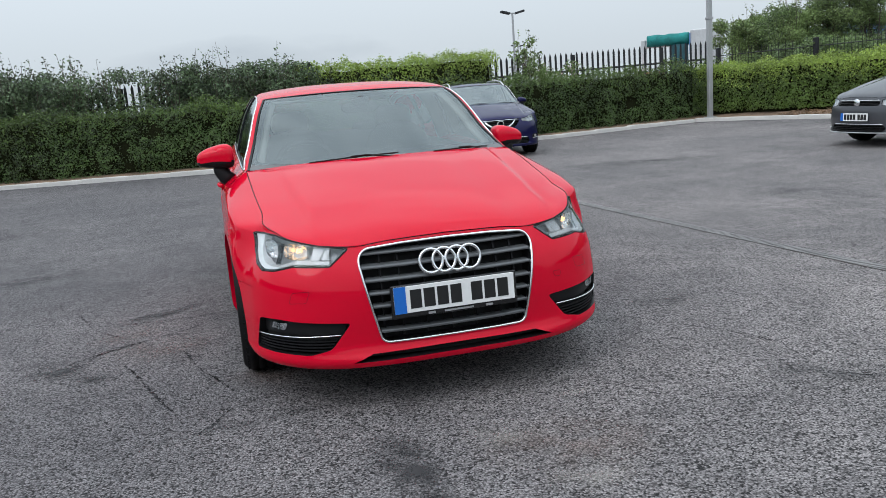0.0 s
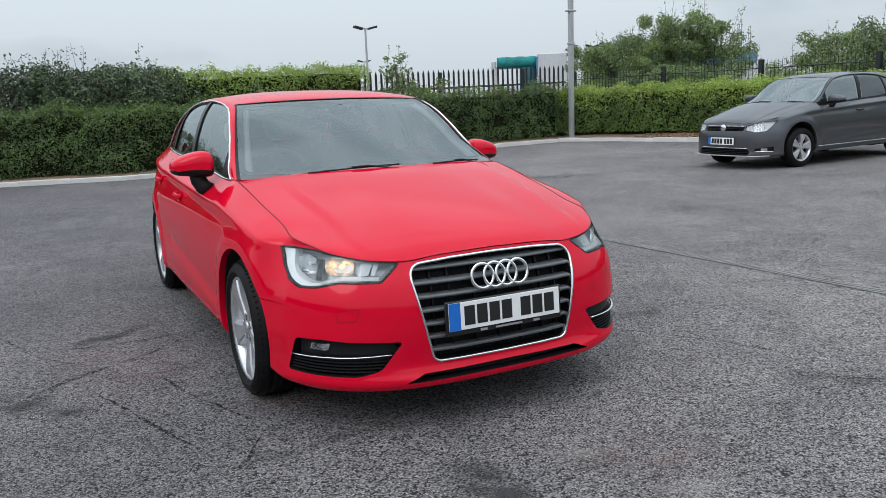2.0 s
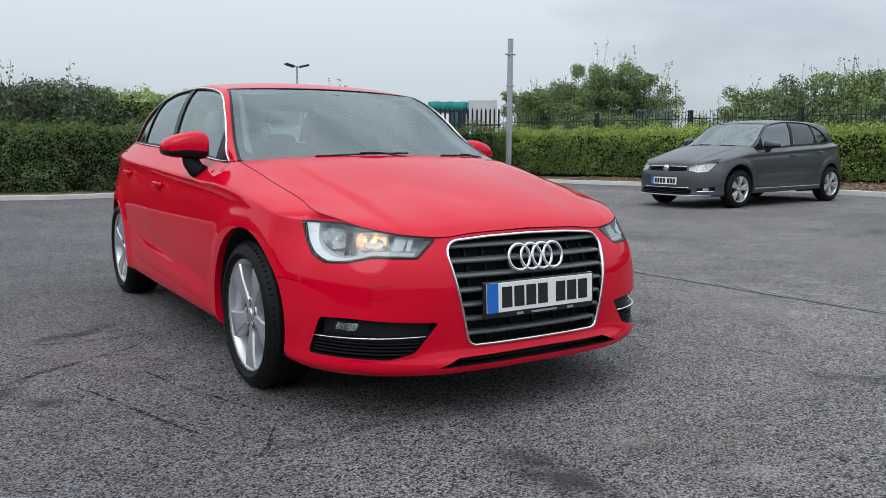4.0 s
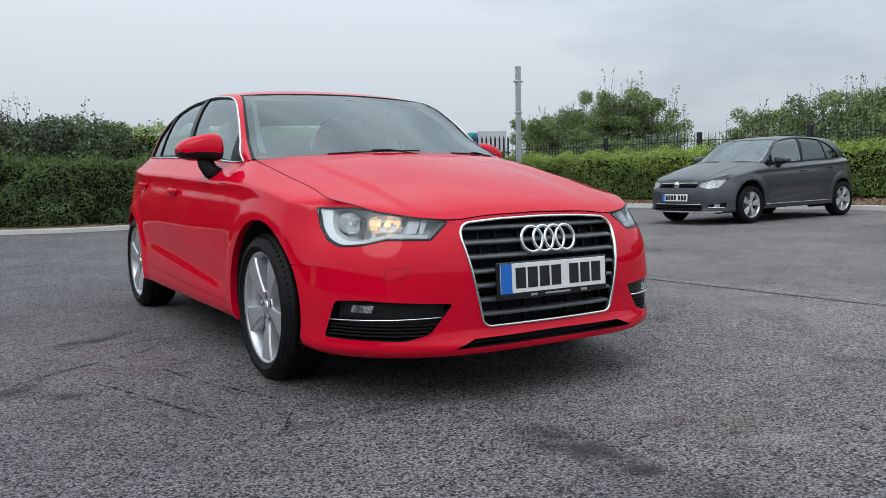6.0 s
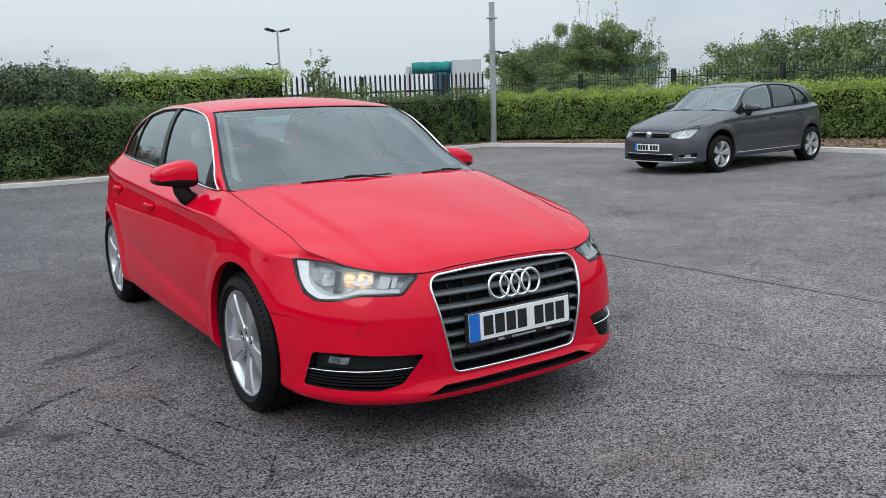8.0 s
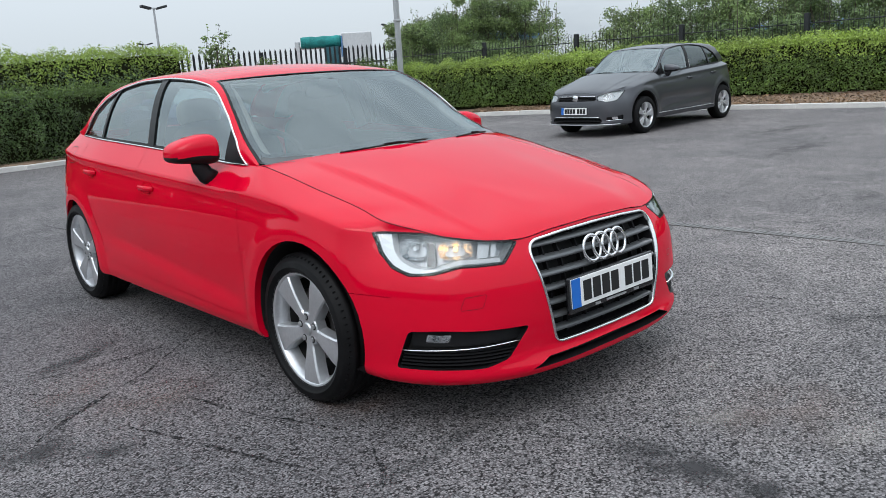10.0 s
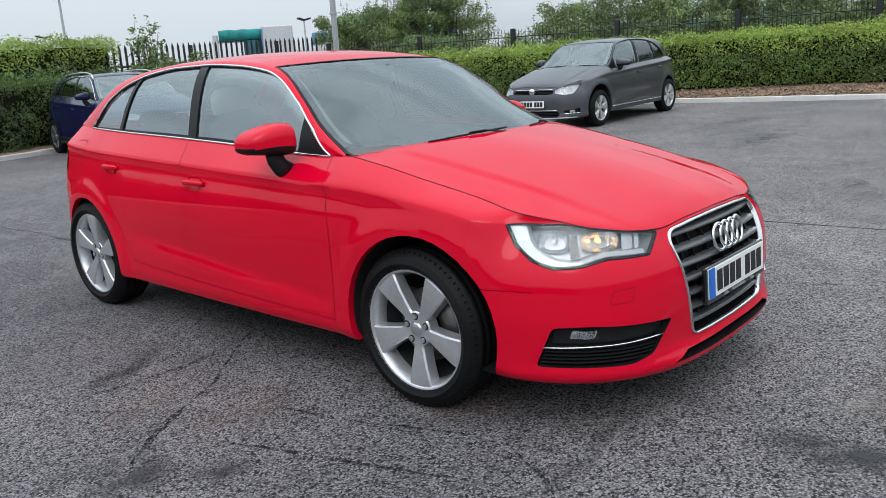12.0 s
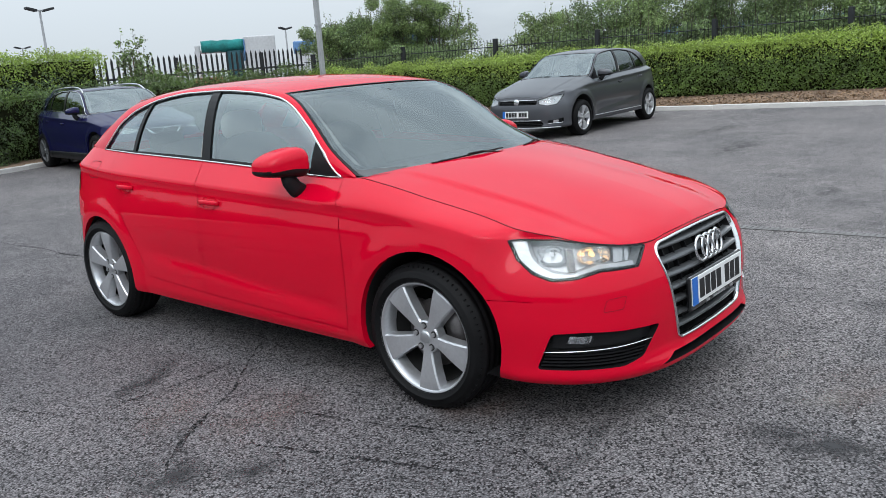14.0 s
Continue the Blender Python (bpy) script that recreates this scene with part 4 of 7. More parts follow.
def dense_n(p, ref, d):
    """Points along p, as many on each side as the side of ref asks for."""
    p, ref = list(p), ccw(ref)
    out = []
    for i in range(len(ref)):
        a, b = ref[i], ref[(i + 1) % len(ref)]
        n = max(1, int(math.hypot(b[0] - a[0], b[1] - a[1]) / d))
        u, v = p[i], p[(i + 1) % len(p)]
        out += [(u[0] + (v[0] - u[0]) * k / n, u[1] + (v[1] - u[1]) * k / n) for k in range(n)]
    return out


def sweep(pts, w, h, closed=False, up=(0, 0, 1), round_=True):
    """A bar of width w and height h along points."""
    bm = bmesh.new()
    rings = []
    n = len(pts)
    sec = [(math.cos(t) * w / 2, math.sin(t) * h / 2) for t in [math.pi * 2 * k / 10 for k in range(10)]] if round_ else [(-w / 2, -h / 2), (w / 2, -h / 2), (w / 2, h / 2), (-w / 2, h / 2)]
    for i in range(n):
        a = pts[i - 1] if (i or closed) else pts[i]
        b = pts[(i + 1) % n] if (i < n - 1 or closed) else pts[i]
        t = (Vector(b) - Vector(a)).normalized()
        sd = t.cross(Vector(up)).normalized()
        u2 = sd.cross(t).normalized()
        rings.append([bm.verts.new(Vector(pts[i]) + sd * p + u2 * q) for p, q in sec])
    m = len(sec)
    for i in range(n if closed else n - 1):
        ra, rb = rings[i], rings[(i + 1) % n]
        for j in range(m):
            bm.faces.new((ra[j], ra[(j + 1) % m], rb[(j + 1) % m], rb[j]))
    if not closed:
        bm.faces.new(list(reversed(rings[0])))
        bm.faces.new(rings[-1])
    return bm


def lathe(profile, seg=48, axis="x"):
    """A turned body about the x axis from (radius, x) points."""
    bm = bmesh.new()
    rings = []
    for r, x in profile:
        rings.append([bm.verts.new((x, r * math.cos(2 * math.pi * k / seg), r * math.sin(2 * math.pi * k / seg))) for k in range(seg)])
    for a, b in zip(rings, rings[1:]):
        for k in range(seg):
            bm.faces.new((a[k], a[(k + 1) % seg], b[(k + 1) % seg], b[k]))
    return bm


def blob_bm(centre, half, p=2.6, seg=20, rings=12):
    """A rounded box (superellipsoid)."""
    bm = bmesh.new()
    bmesh.ops.create_uvsphere(bm, u_segments=seg, v_segments=rings, radius=1)
    for v in bm.verts:
        c = v.co.normalized()
        k = (abs(c.x) ** p + abs(c.y) ** p + abs(c.z) ** p) ** (-1 / p)
        v.co = Vector(centre) + Vector((c.x * k * half[0], c.y * k * half[1], c.z * k * half[2]))
    return bm


def wheel(parent, at, R=0.317, rim_r=0.238, width=0.215, spokes=5, face=0.0, alloy=None, inner_side=1, twist=12, twin=False):
    """A road wheel under a car: tyre with tread, barrel, spokes, bolts, cap and brake. Its face looks to -x."""
    alloy = alloy or M_ALLOY
    wh = new("wheel")
    wh.parent = parent
    wh.matrix_local = pose(*at, 0, 0, 0 if inner_side == 1 else 180)
    h = width / 2
    prof = [(rim_r - 0.004, -h + 0.012), (rim_r + 0.012, -h + 0.002), (rim_r + 0.022, -h - 0.0035), (rim_r + 0.0235, -h - 0.0065), (rim_r + 0.0275, -h - 0.0065), (rim_r + 0.029, -h - 0.004), (rim_r + 0.046, -h - 0.005), (R - 0.027, -h + 0.001), (R - 0.014, -h + 0.014), (R - 0.004, -h + 0.03)]
    y = -h + 0.03
    while y < h - 0.045:
        prof += [(R, y + 0.004), (R, y + 0.026), (R - 0.008, y + 0.028), (R - 0.008, y + 0.034)]
        y += 0.036
    prof += [(R - 0.004, h - 0.03), (R - 0.03, h), (rim_r, h - 0.01)]
    ty = part("tyre", lathe(prof, 72), M_RUBBER, wh, "black rubber tyre", True)
    sip = []
    for k in range(72):
        a = 2 * math.pi * k / 72
        for x0, x1 in ((-h + 0.012, -h + 0.032),):
            b = box_bm(x0, x1, -0.0025, 0.0025, R - 0.024, R - 0.0085)
            bmesh.ops.transform(b, matrix=Matrix.Rotation(a, 4, "X"), verts=b.verts[:])
            sip.append(b)
    tagged(part("tread_block", joined(sip), M_RUBBER, ty), kind="stuff")
    f0 = -h + 0.014 + face
    part("rim", lathe([(rim_r + 0.004, f0 - 0.008), (rim_r + 0.006, f0 - 0.002), (rim_r - 0.001, f0 - 0.006), (rim_r - 0.010, f0 + 0.004), (rim_r - 0.018, f0 + 0.03), (rim_r - 0.03, f0 + 0.09), (rim_r - 0.03, h - 0.02)], 64), alloy, wh, "", True)
    part("barrel", lathe([(rim_r - 0.028, f0 + 0.06), (rim_r - 0.05, h - 0.03), (0.05, h - 0.03)], 40), M_VOID, wh, "", True)
    for k in range(spokes):
        subs = [(-9, 0.6), (9, 0.6)] if twin else [(0, 1.0)]
        for da, ws in subs:
            a = radians(twist + da + 360 / spokes * k)
            bm = bmesh.new()
            kr = rim_r / 0.218
            st = [(0.045, 0.026, 0.013), (0.075, 0.026, 0.011), (0.10 * kr, 0.030 * kr, 0.007), (0.14 * kr, 0.039 * kr, 0.002), (0.18 * kr, 0.049 * kr, 0.0), (0.205 * kr, 0.055 * kr, 0.001), (rim_r - 0.007, 0.062 * kr, 0.004)]
            rings = []
            for r, hw, dx in st:
                hw *= ws
                sec = [(-hw - 0.003, 0.050), (-hw, 0.007), (-hw + 0.006, 0.0), (0, -0.001), (hw - 0.006, 0.0), (hw, 0.007), (hw + 0.003, 0.050)]
                rings.append([bm.verts.new((f0 + dx + q, p, r)) for p, q in sec])
            for ra, rb in zip(rings, rings[1:]):
                for j in range(6):
                    bm.faces.new((ra[j], ra[j + 1], rb[j + 1], rb[j]))
            bmesh.ops.transform(bm, matrix=Matrix.Rotation(a, 4, "X"), verts=bm.verts[:])
            part("spoke", bm, alloy, wh)
    part("hub", lathe([(0.0001, f0 + 0.013), (0.066, f0 + 0.013), (0.071, f0 + 0.018), (0.073, f0 + 0.06)], 40), alloy, wh)
    for k in range(5):
        a = radians(twist + 36 + 72 * k)
        c = Vector((f0, -math.sin(a) * 0.051, math.cos(a) * 0.051))
        # thin black disc on the hub, standing in for shade in the bolt hole
        part("bolt_recess_shade", cyl_bm(c + Vector((0.02, 0, 0)), c + Vector((0.0115, 0, 0)), 0.0145, None, 14), M_VOID, wh)
        part("wheel_bolt", cyl_bm(c + Vector((0.03, 0, 0)), c + Vector((0.006, 0, 0)), 0.0115, 0.0105, 6), M_SATIN, wh, "silver wheel bolt")
    part("centre_cap", lathe([(0.0001, f0 + 0.005), (0.022, f0 + 0.006), (0.0275, f0 + 0.009), (0.029, f0 + 0.02)], 28), M_SATIN, wh, "", True)
    part("brake_disc", lathe([(0.06, f0 + 0.085), (0.145, f0 + 0.085), (0.145, f0 + 0.105)], 36), M_DISC, wh, "", True)
    b = blob_bm((f0 + 0.09, 0.10, 0.075), (0.035, 0.045, 0.06), 3)
    part("brake_caliper", b, M_DISC, wh)
    return wh


def doors_of(sh):
    """The door gaps as (y, z) lines and the panel that a place belongs to."""
    g1 = [(0.290, 0.425), (0.46, 0.418), (0.66, 0.420), (0.85, 0.445), (0.945, 0.505), (1.1, 0.53)]
    g2 = [(0.319, 1.53), (0.47, 1.508), (0.68, 1.50), (0.88, 1.523), (1.0, 1.585), (1.1, 1.60)]
    g3 = [(0.344, 2.06), (0.40, 2.112), (0.53, 2.196), (0.69, 2.31), (0.88, 2.40), (1.0, 2.50), (1.1, 2.55)]
    return g1, g2, g3


def flank(sh, parent, body, cuts, holes_inner, arch=True, gaps=True):
    """Both flanks of a car as separate panels with real gaps, and a black shell behind them."""
    f_s = list(np.arange(0, sh.sy(-0.1), 0.022)) + list(np.arange(sh.sy(-0.1), sh.sy(3.0), 0.03)) + list(np.linspace(sh.sy(3.0), sh.S, 28))

    def rows(s):
        zb, zs, zt = spl(sh.zb, s), spl(sh.zs, s), spl(sh.zt, s)
        zv = spl(sh.VALLEY, sh.plan(s)[1])
        return list(np.linspace(zb, zv - 0.058, 8)) + list(np.linspace(zv - 0.058, zv, 4))[1:] + list(np.linspace(zv, zs, 21))[1:] + list(np.linspace(zs, zt, 10))[1:]
    bm = flat_grid(f_s, rows)
    arches = []
    for yc, zc, r in ((-0.035, 0.335, 0.36), (2.60, 0.31, 0.352)):
        arches.append([(sh.sy(yc) + r * math.cos(2 * math.pi * k / 40), zc + r * math.sin(2 * math.pi * k / 40)) for k in range(40)])
    g1, g2, g3 = doors_of(sh)
    strips = []
    w = 0.0016
    for g in (g1, g2, g3):
        for (za, ya), (zb, yb) in zip(g, g[1:]):
            strips.append([(sh.sy(ya) - w, za - 0.001), (sh.sy(ya) + w, za - 0.001), (sh.sy(yb) + w, zb), (sh.sy(yb) - w, zb)])
    for ya, yb in ((0.425, 1.0), (1.0, 1.52), (1.52, 2.06)):
        za, zb = spl(sh.SILL, ya), spl(sh.SILL, yb)
        strips.append([(sh.sy(ya), za - 0.0016), (sh.sy(yb), zb - 0.0016), (sh.sy(yb), zb + 0.0016), (sh.sy(ya), za + 0.0016)])
    sb = sh.near(0.808, -0.522)
    strips.append([(sb, 0.5245), (sh.sy(-0.2), 0.5275), (sh.sy(-0.2), 0.530), (sb, 0.527)])
    for poly in arches + cuts + (strips if gaps else []):
        fs = split_by(bm, poly)
        bmesh.ops.delete(bm, geom=fs, context="FACES")

    def panel(fc):
        c = fc.calc_center_median()
        _, y, _, _ = sh.plan(c.x)
        f1, f2, f3 = (spl(g, c.y) for g in (g1, g2, g3))
        zl = spl(sh.SILL, y)
        if c.y > zl and f1 < y < f2:
            return "front_door"
        if c.y > zl and f2 < y < f3:
            return "rear_door"
        if c.x < sb or (y < 0.1 and c.y < 0.528):
            return "front_bumper"
        if y < 0.44 and c.y > zl and y < f1 + 0.01:
            return "front_wing"
        if y > 2.75 and (c.y < 0.60) or c.x > sh.sy(3.15):
            return "rear_bumper" if c.y < 0.62 else "tailgate"
        return "side_panel"
    groups = {}
    for fc in bm.faces:
        groups.setdefault(panel(fc), []).append([(v.co.x, v.co.y) for v in fc.verts])
    made = {}
    for nm, fcs in groups.items():
        sides = (False, True)
        if nm in ("front_bumper", "rear_bumper", "tailgate"):
            sides = (None,)
        for mir in sides:
            b = bmesh.new()
            seen = {}
            for mm in ((False, True) if mir is None else (mir,)):
                seen_m = {}
                for fc in fcs:
                    vs = []
                    for q in fc:
                        key = (round(q[0], 6), round(q[1], 6))
                        if key not in seen_m:
                            p = sh.at(*q)
                            if mm:
                                p.x = -p.x
                            if mir is None and abs(p.x) < 1e-5:
                                kk = (round(p.y, 5), round(p.z, 5))
                                p.x = 0
                                seen_m[key] = seen.setdefault(kk, b.verts.new(p)) if kk not in seen else seen[kk]
                            else:
                                seen_m[key] = b.verts.new(p)
                        vs.append(seen_m[key])
                    if mm:
                        vs.reverse()
                    if len(set(vs)) == len(vs):
                        try:
                            b.faces.new(vs)
                        except ValueError:
                            pass
            made.setdefault(nm, []).append(part(nm, b, body, parent, "", True))
    bm.free()
    # black shell behind gaps
    bm = flat_grid(f_s[::2], lambda s: np.linspace(spl(sh.zb, s), spl(sh.zt, s), 16))
    for poly in [grow(a, 0.01) for a in arches] + [grow(c, 0.02) for c in holes_inner]:
        bmesh.ops.delete(bm, geom=split_by(bm, poly), context="FACES")
    me_pts = [[(v.co.x, v.co.y) for v in fc.verts] for fc in bm.faces]
    bm.free()
    b = bmesh.new()
    for mm in (False, True):
        seen = {}
        for fc in me_pts:
            vs = []
            for q in fc:
                if q not in seen:
                    p = sh.at(q[0], q[1], -0.012)
                    seen[q] = b.verts.new((-p.x if mm else p.x, p.y, p.z))
                vs.append(seen[q])
            b.faces.new(vs)
    part("inner_shell", b, body, parent, "inner structure behind the panels")
    # arch returns, liners and floor
    for yc, zc, r in ((-0.035, 0.335, 0.36), (2.60, 0.31, 0.352)):
        for mm in (False, True):
            lo = [(sh.sy(yc) + r * math.cos(a), zc + r * math.sin(a)) for a in np.linspace(radians(-24), radians(204), 40)]
            lo = [(s, z) for s, z in lo if z >= spl(sh.zb, s) - 0.004]
            rim = [sh.at(s, z) for s, z in lo]
            ret = [sh.at(s, z, -0.03) for s, z in lo]
            part("arch_edge", band([flip(rim, mm), flip(ret, mm)], False), body, parent, "", True)
            r2 = [Vector((0.42 * sh.k.x, yc * sh.k.y + (p.y - yc * sh.k.y) * 1.03, p.z + 0.012)) for p in ret]
            part("arch_liner", band([flip(ret, mm), flip(r2, mm)], False), M_VOID, parent, "", True)
            part("arch_wall", patch(rounded([(yc - 0.42, 0.16), (yc + 0.42, 0.16), (yc + 0.42, 0.75), (yc - 0.42, 0.75)], 0.1), lambda u, v: Vector((0.43 * sh.k.x, u * sh.k.y, v * sh.k.z)), mm, 0.2), M_VOID, parent)
    k = sh.k
    part("floor_pan", box_bm(-0.60 * k.x, 0.60 * k.x, -0.70 * k.y, 3.25 * k.y, 0.205 * k.z, 0.235 * k.z, 0.01, 1), M_VOID, parent, "black underbody")
    part("side_floor", box_bm(-0.83 * k.x, 0.83 * k.x, 0.36 * k.y, 2.2 * k.y, 0.225 * k.z, 0.25 * k.z, 0.01, 1), M_VOID, parent)
    return made


def upperworks(sh, parent, body, trim, glass_side, glass_rear=None, glass_front=None):
    """Bonnet, windscreen, roof, pillars, side glass and rear window."""
    k = sh.k
    bm = flat_grid(np.linspace(-1, 1, 97), lambda a: np.linspace(0, 1, 44))
    part("bonnet", lift(bm, lambda a, q: sh.bonnet(a * 0.9955, 0.004 + 0.996 * q)), body, parent, "", True)
    bm = flat_grid(np.linspace(-1, 1, 41), lambda a: np.linspace(0, 1, 50))
    part("roof", lift(bm, lambda a, q: sh.roof(a, q)), body, parent, "", True)
    # windscreen with its black border and the scuttle below
    fr = lambda a, q, o=0.0: sh.screen(a, q, o)
    bm = flat_grid(np.linspace(-0.985, 0.985, 41), lambda a: np.linspace(-0.06, 0.985, 30))
    ws = part("windscreen", lift(bm, lambda a, q: sh.screen(a, q, -0.002)), glass_front or M_GLASS, parent, "clear windscreen reflecting the sky", True)
    ws.visible_shadow = False
    po, pi = rounded([(-1.0, -0.06), (1.0, -0.06), (1.0, 1.0), (-1.0, 1.0)], 0.02), rounded([(-0.945, 0.085), (0.945, 0.085), (0.925, 0.955), (-0.925, 0.955)], 0.08)
    po, pi = dense_n(po, po, 0.05), dense_n(pi, po, 0.05)
    part("screen_border", band([[sh.screen(a, q, -0.006) for a, q in po], [sh.screen(a, q, -0.006) for a, q in pi]]), M_GLOSSBLACK, ws, "black printed border", True)
    part("screen_seal", band([[sh.screen(a, q, 0.002) for a, q in po], [sh.screen(a * 0.982, 0.008 + q * 0.984, 0.002) for a, q in po]]), M_BLACK, ws, "", True)
    bm = flat_grid(np.linspace(-1, 1, 31), lambda a: np.linspace(0, 1, 4))
    part("scuttle", lift(bm, lambda a, q: Vector((a * 0.70 * k.x, (0.17 + 0.235 * a * a + 0.12 * q) * k.y, (0.952 - 0.03 * a * a) * k.z))), M_BLACK, parent, "black scuttle panel", True)
    # pillars and cantrail with the window opening cut out
    ys = list(np.arange(0.44, 2.93, 0.03)) + [2.94]
    dlo = [(0.518, 0.004)] + [(y, sh.w_of(y, z)) for y, z in sh.ZD] + [(2.735, 0.004)]
    dlo_flat = [(y, w * 0.4) for y, w in dlo]

    def upl(u, v, out=0.0):
        return sh.upper(u, v / 0.4, out)
    # split the opening into convex pieces: front, middle, rear
    def piece(ya, yb):
        n = 8
        yy = [ya + (yb - ya) * i / n for i in range(n + 1)]
        return [(ya, 0.001), (yb, 0.001)] + [(y, 0.4 * sh.w_of(y, spl(sh.ZD, y))) for y in reversed(yy) if sh.w_of(y, spl(sh.ZD, y)) > 0.01]
    for mm in (False, True):
        bm = flat_grid(ys, lambda y: np.linspace(0, 0.4, 16))
        for ya, yb in ((0.515, 0.80), (0.80, 1.1), (1.1, 1.6), (1.6, 2.1), (2.1, 2.45), (2.45, 2.73)):
            bmesh.ops.delete(bm, geom=split_by(bm, ccw(piece(ya, yb))), context="FACES")
        part("pillar_frame", lift(bm, lambda u, v: upl(u, v), mm), body, parent, "body-coloured pillars and roof rail", True)
        loop = dense(ccw(dlo_flat), 0.025)
        # chrome or black line round the side windows
        pts = [upl(u, v, 0.002) for u, v in loop]
        part("window_trim", sweep(flip(pts, mm), 0.011, 0.011, True, (1, 0.01, 0.3)), trim, parent, "bright metal window line" if trim is M_CHROME else "", True)
        cen = (sum(p[0] for p in loop) / len(loop), 0.18)
        ins = [((u - cen[0]) * 0.972 + cen[0], (v - cen[1]) * 0.945 + cen[1]) for u, v in loop]
        part("window_seal", band([flip([upl(u, v, -0.003) for u, v in loop], mm), flip([upl(u, v, -0.006) for u, v in ins], mm)]), M_BLACK, parent, "black rubber seal", True)
        for nm, ya, yb in (("door_glass", 0.52, 1.60), ("rear_door_glass", 1.60, 2.30), ("quarter_glass", 2.30, 2.73)):
            bm = flat_grid(np.linspace(ya, yb, 18), lambda y: np.linspace(0, max(0.004, 0.4 * sh.w_of(y, spl(sh.ZD, y))), 8))
            gl = part(nm, lift(bm, lambda u, v: upl(u, v, -0.008), mm), glass_side if nm == "door_glass" or glass_rear is None else glass_rear, parent, "tinted side window", True)
            gl.visible_shadow = False

        def bar(y0, y1, hw, nm, lo=0.0):
            L = []
            for i in range(9):
                f = i / 8
                y = y0 + (y1 - y0) * f
                wt = sh.w_of(y, spl(sh.ZD, y)) * (lo + (1 - lo) * f)
                L.append((y, wt * 0.4))
            a = [upl(u - hw, v, -0.001) for u, v in L]
            b = [upl(u + hw, v, -0.001) for u, v in L]
            c = [upl(u - hw, v, -0.02) for u, v in L]
            d = [upl(u + hw, v, -0.02) for u, v in L]
            part(nm, band([flip(x, mm) for x in (c, a, b, d)], False), M_PILLAR, parent, "black pillar")
        bar(1.565, 1.612, 0.036, "centre_pillar")
        bar(2.32, 2.225, 0.017, "window_divider")
        # black corner behind the mirror
        tri = [(0.53, 0.004), (0.74, 0.004), (0.74, 0.4 * sh.w_of(0.74, 1.12) * 0.98)]
        part("mirror_corner", patch(ccw(tri), lambda u, v: upl(u, v, -0.004), mm, 0.05), M_BLACK, parent)
    # rear window and spoiler
    rows_ = []
    for i in range(13):
        a = -1 + 2 * i / 12
        t = sh.roof(a, 1.0)
        b = sh.top(sh.S - abs(a) * (sh.S - sh.sy(3.06)), 0.0)
        b = Vector((b.x * (1 if a >= 0 else -1), b.y, b.z))
        rows_.append([t.lerp(b, j / 6) + Vector((0, 0.05 * math.sin(math.pi * j / 6), 0)) for j in range(7)])
    rg = part("rear_window", band(rows_, False), M_PRIVACY if glass_rear else M_GLASS, parent, "", True)
    rg.visible_shadow = False
    for i in (0, -1):
        e = rows_[i]
        sg = -1 if i == 0 else 1
        inn = [sh.upper(1.07 + sh.rear + (1.87 - sh.rear) * w, 1.0) for w in np.linspace(0, 1, 7)]
        inn = [Vector((abs(p.x) * sg, p.y, p.z)) for p in inn]
        part("rear_pillar", band([e, inn], False), body, parent, "", True)
    sp = [sh.roof(a, 1.0) for a in np.linspace(-0.42, 0.42, 15)]
    part("roof_spoiler", sweep([p + Vector((0, 0.02, -0.010)) for p in sp], 0.10, 0.022, False), body, parent, "", True)


def mirrors(sh, parent, body):
    for mm in (False, True):
        sg = -1 if not mm else 1
        k = sh.k
        c = Vector((0.893 * k.x, 0.765 * k.y, 1.012 * k.z))
        if mm:
            c = c + Vector((-0.012 * k.x, 0.03 * k.y, -0.03 * k.z))
        m_ = new("door_mirror")
        m_.parent = parent
        bm = blob_bm((0, 0, 0), (0.104, 0.085, 0.068), 3.5, 32, 22)
        for v in bm.verts:
            x, y, z = v.co
            v.co = (x, y + 0.32 * x + (0.02 if y > 0 else 0) * 0, (z if z > 0 else z * 0.8) * (1 - 0.28 * x / 0.1) + 0.012 * math.cos(12 * (x + 0.03)))
        low = [fc for fc in bm.faces if fc.calc_center_median().z < -0.008]
        b2 = bm.copy()
        bmesh.ops.delete(bm, geom=[fc for fc in bm.faces if fc.calc_center_median().z < -0.008], context="FACES")
        bmesh.ops.delete(b2, geom=[fc for fc in b2.faces if fc.calc_center_median().z >= -0.008], context="FACES")
        for b in (bm, b2):
            for v in b.verts:
                q = v.co + c
                v.co = (-q.x if not mm else q.x, q.y, q.z)
        part("mirror_cap", bm, body, m_, "", True)
        part("mirror_base", b2, M_BLACK, m_, "", True)
        st = [Vector((0.872, 0.745, 0.985)), Vector((0.866, 0.742, 0.945)), Vector((0.848, 0.735, 0.912)), Vector((0.815, 0.725, 0.888))]
        st = [Vector((p.x * k.x * sg, p.y * k.y, p.z * k.z)) for p in st]
        part("mirror_stalk", sweep(st, 0.085, 0.055, False, (0, 1, 0)), M_BLACK, m_, "", True)
        gb = blob_bm((sg * c.x, c.y + 0.08 * k.y, c.z), (0.08, 0.006, 0.045), 3)
        part("mirror_glass", gb, M_BOWL, m_, "", True)


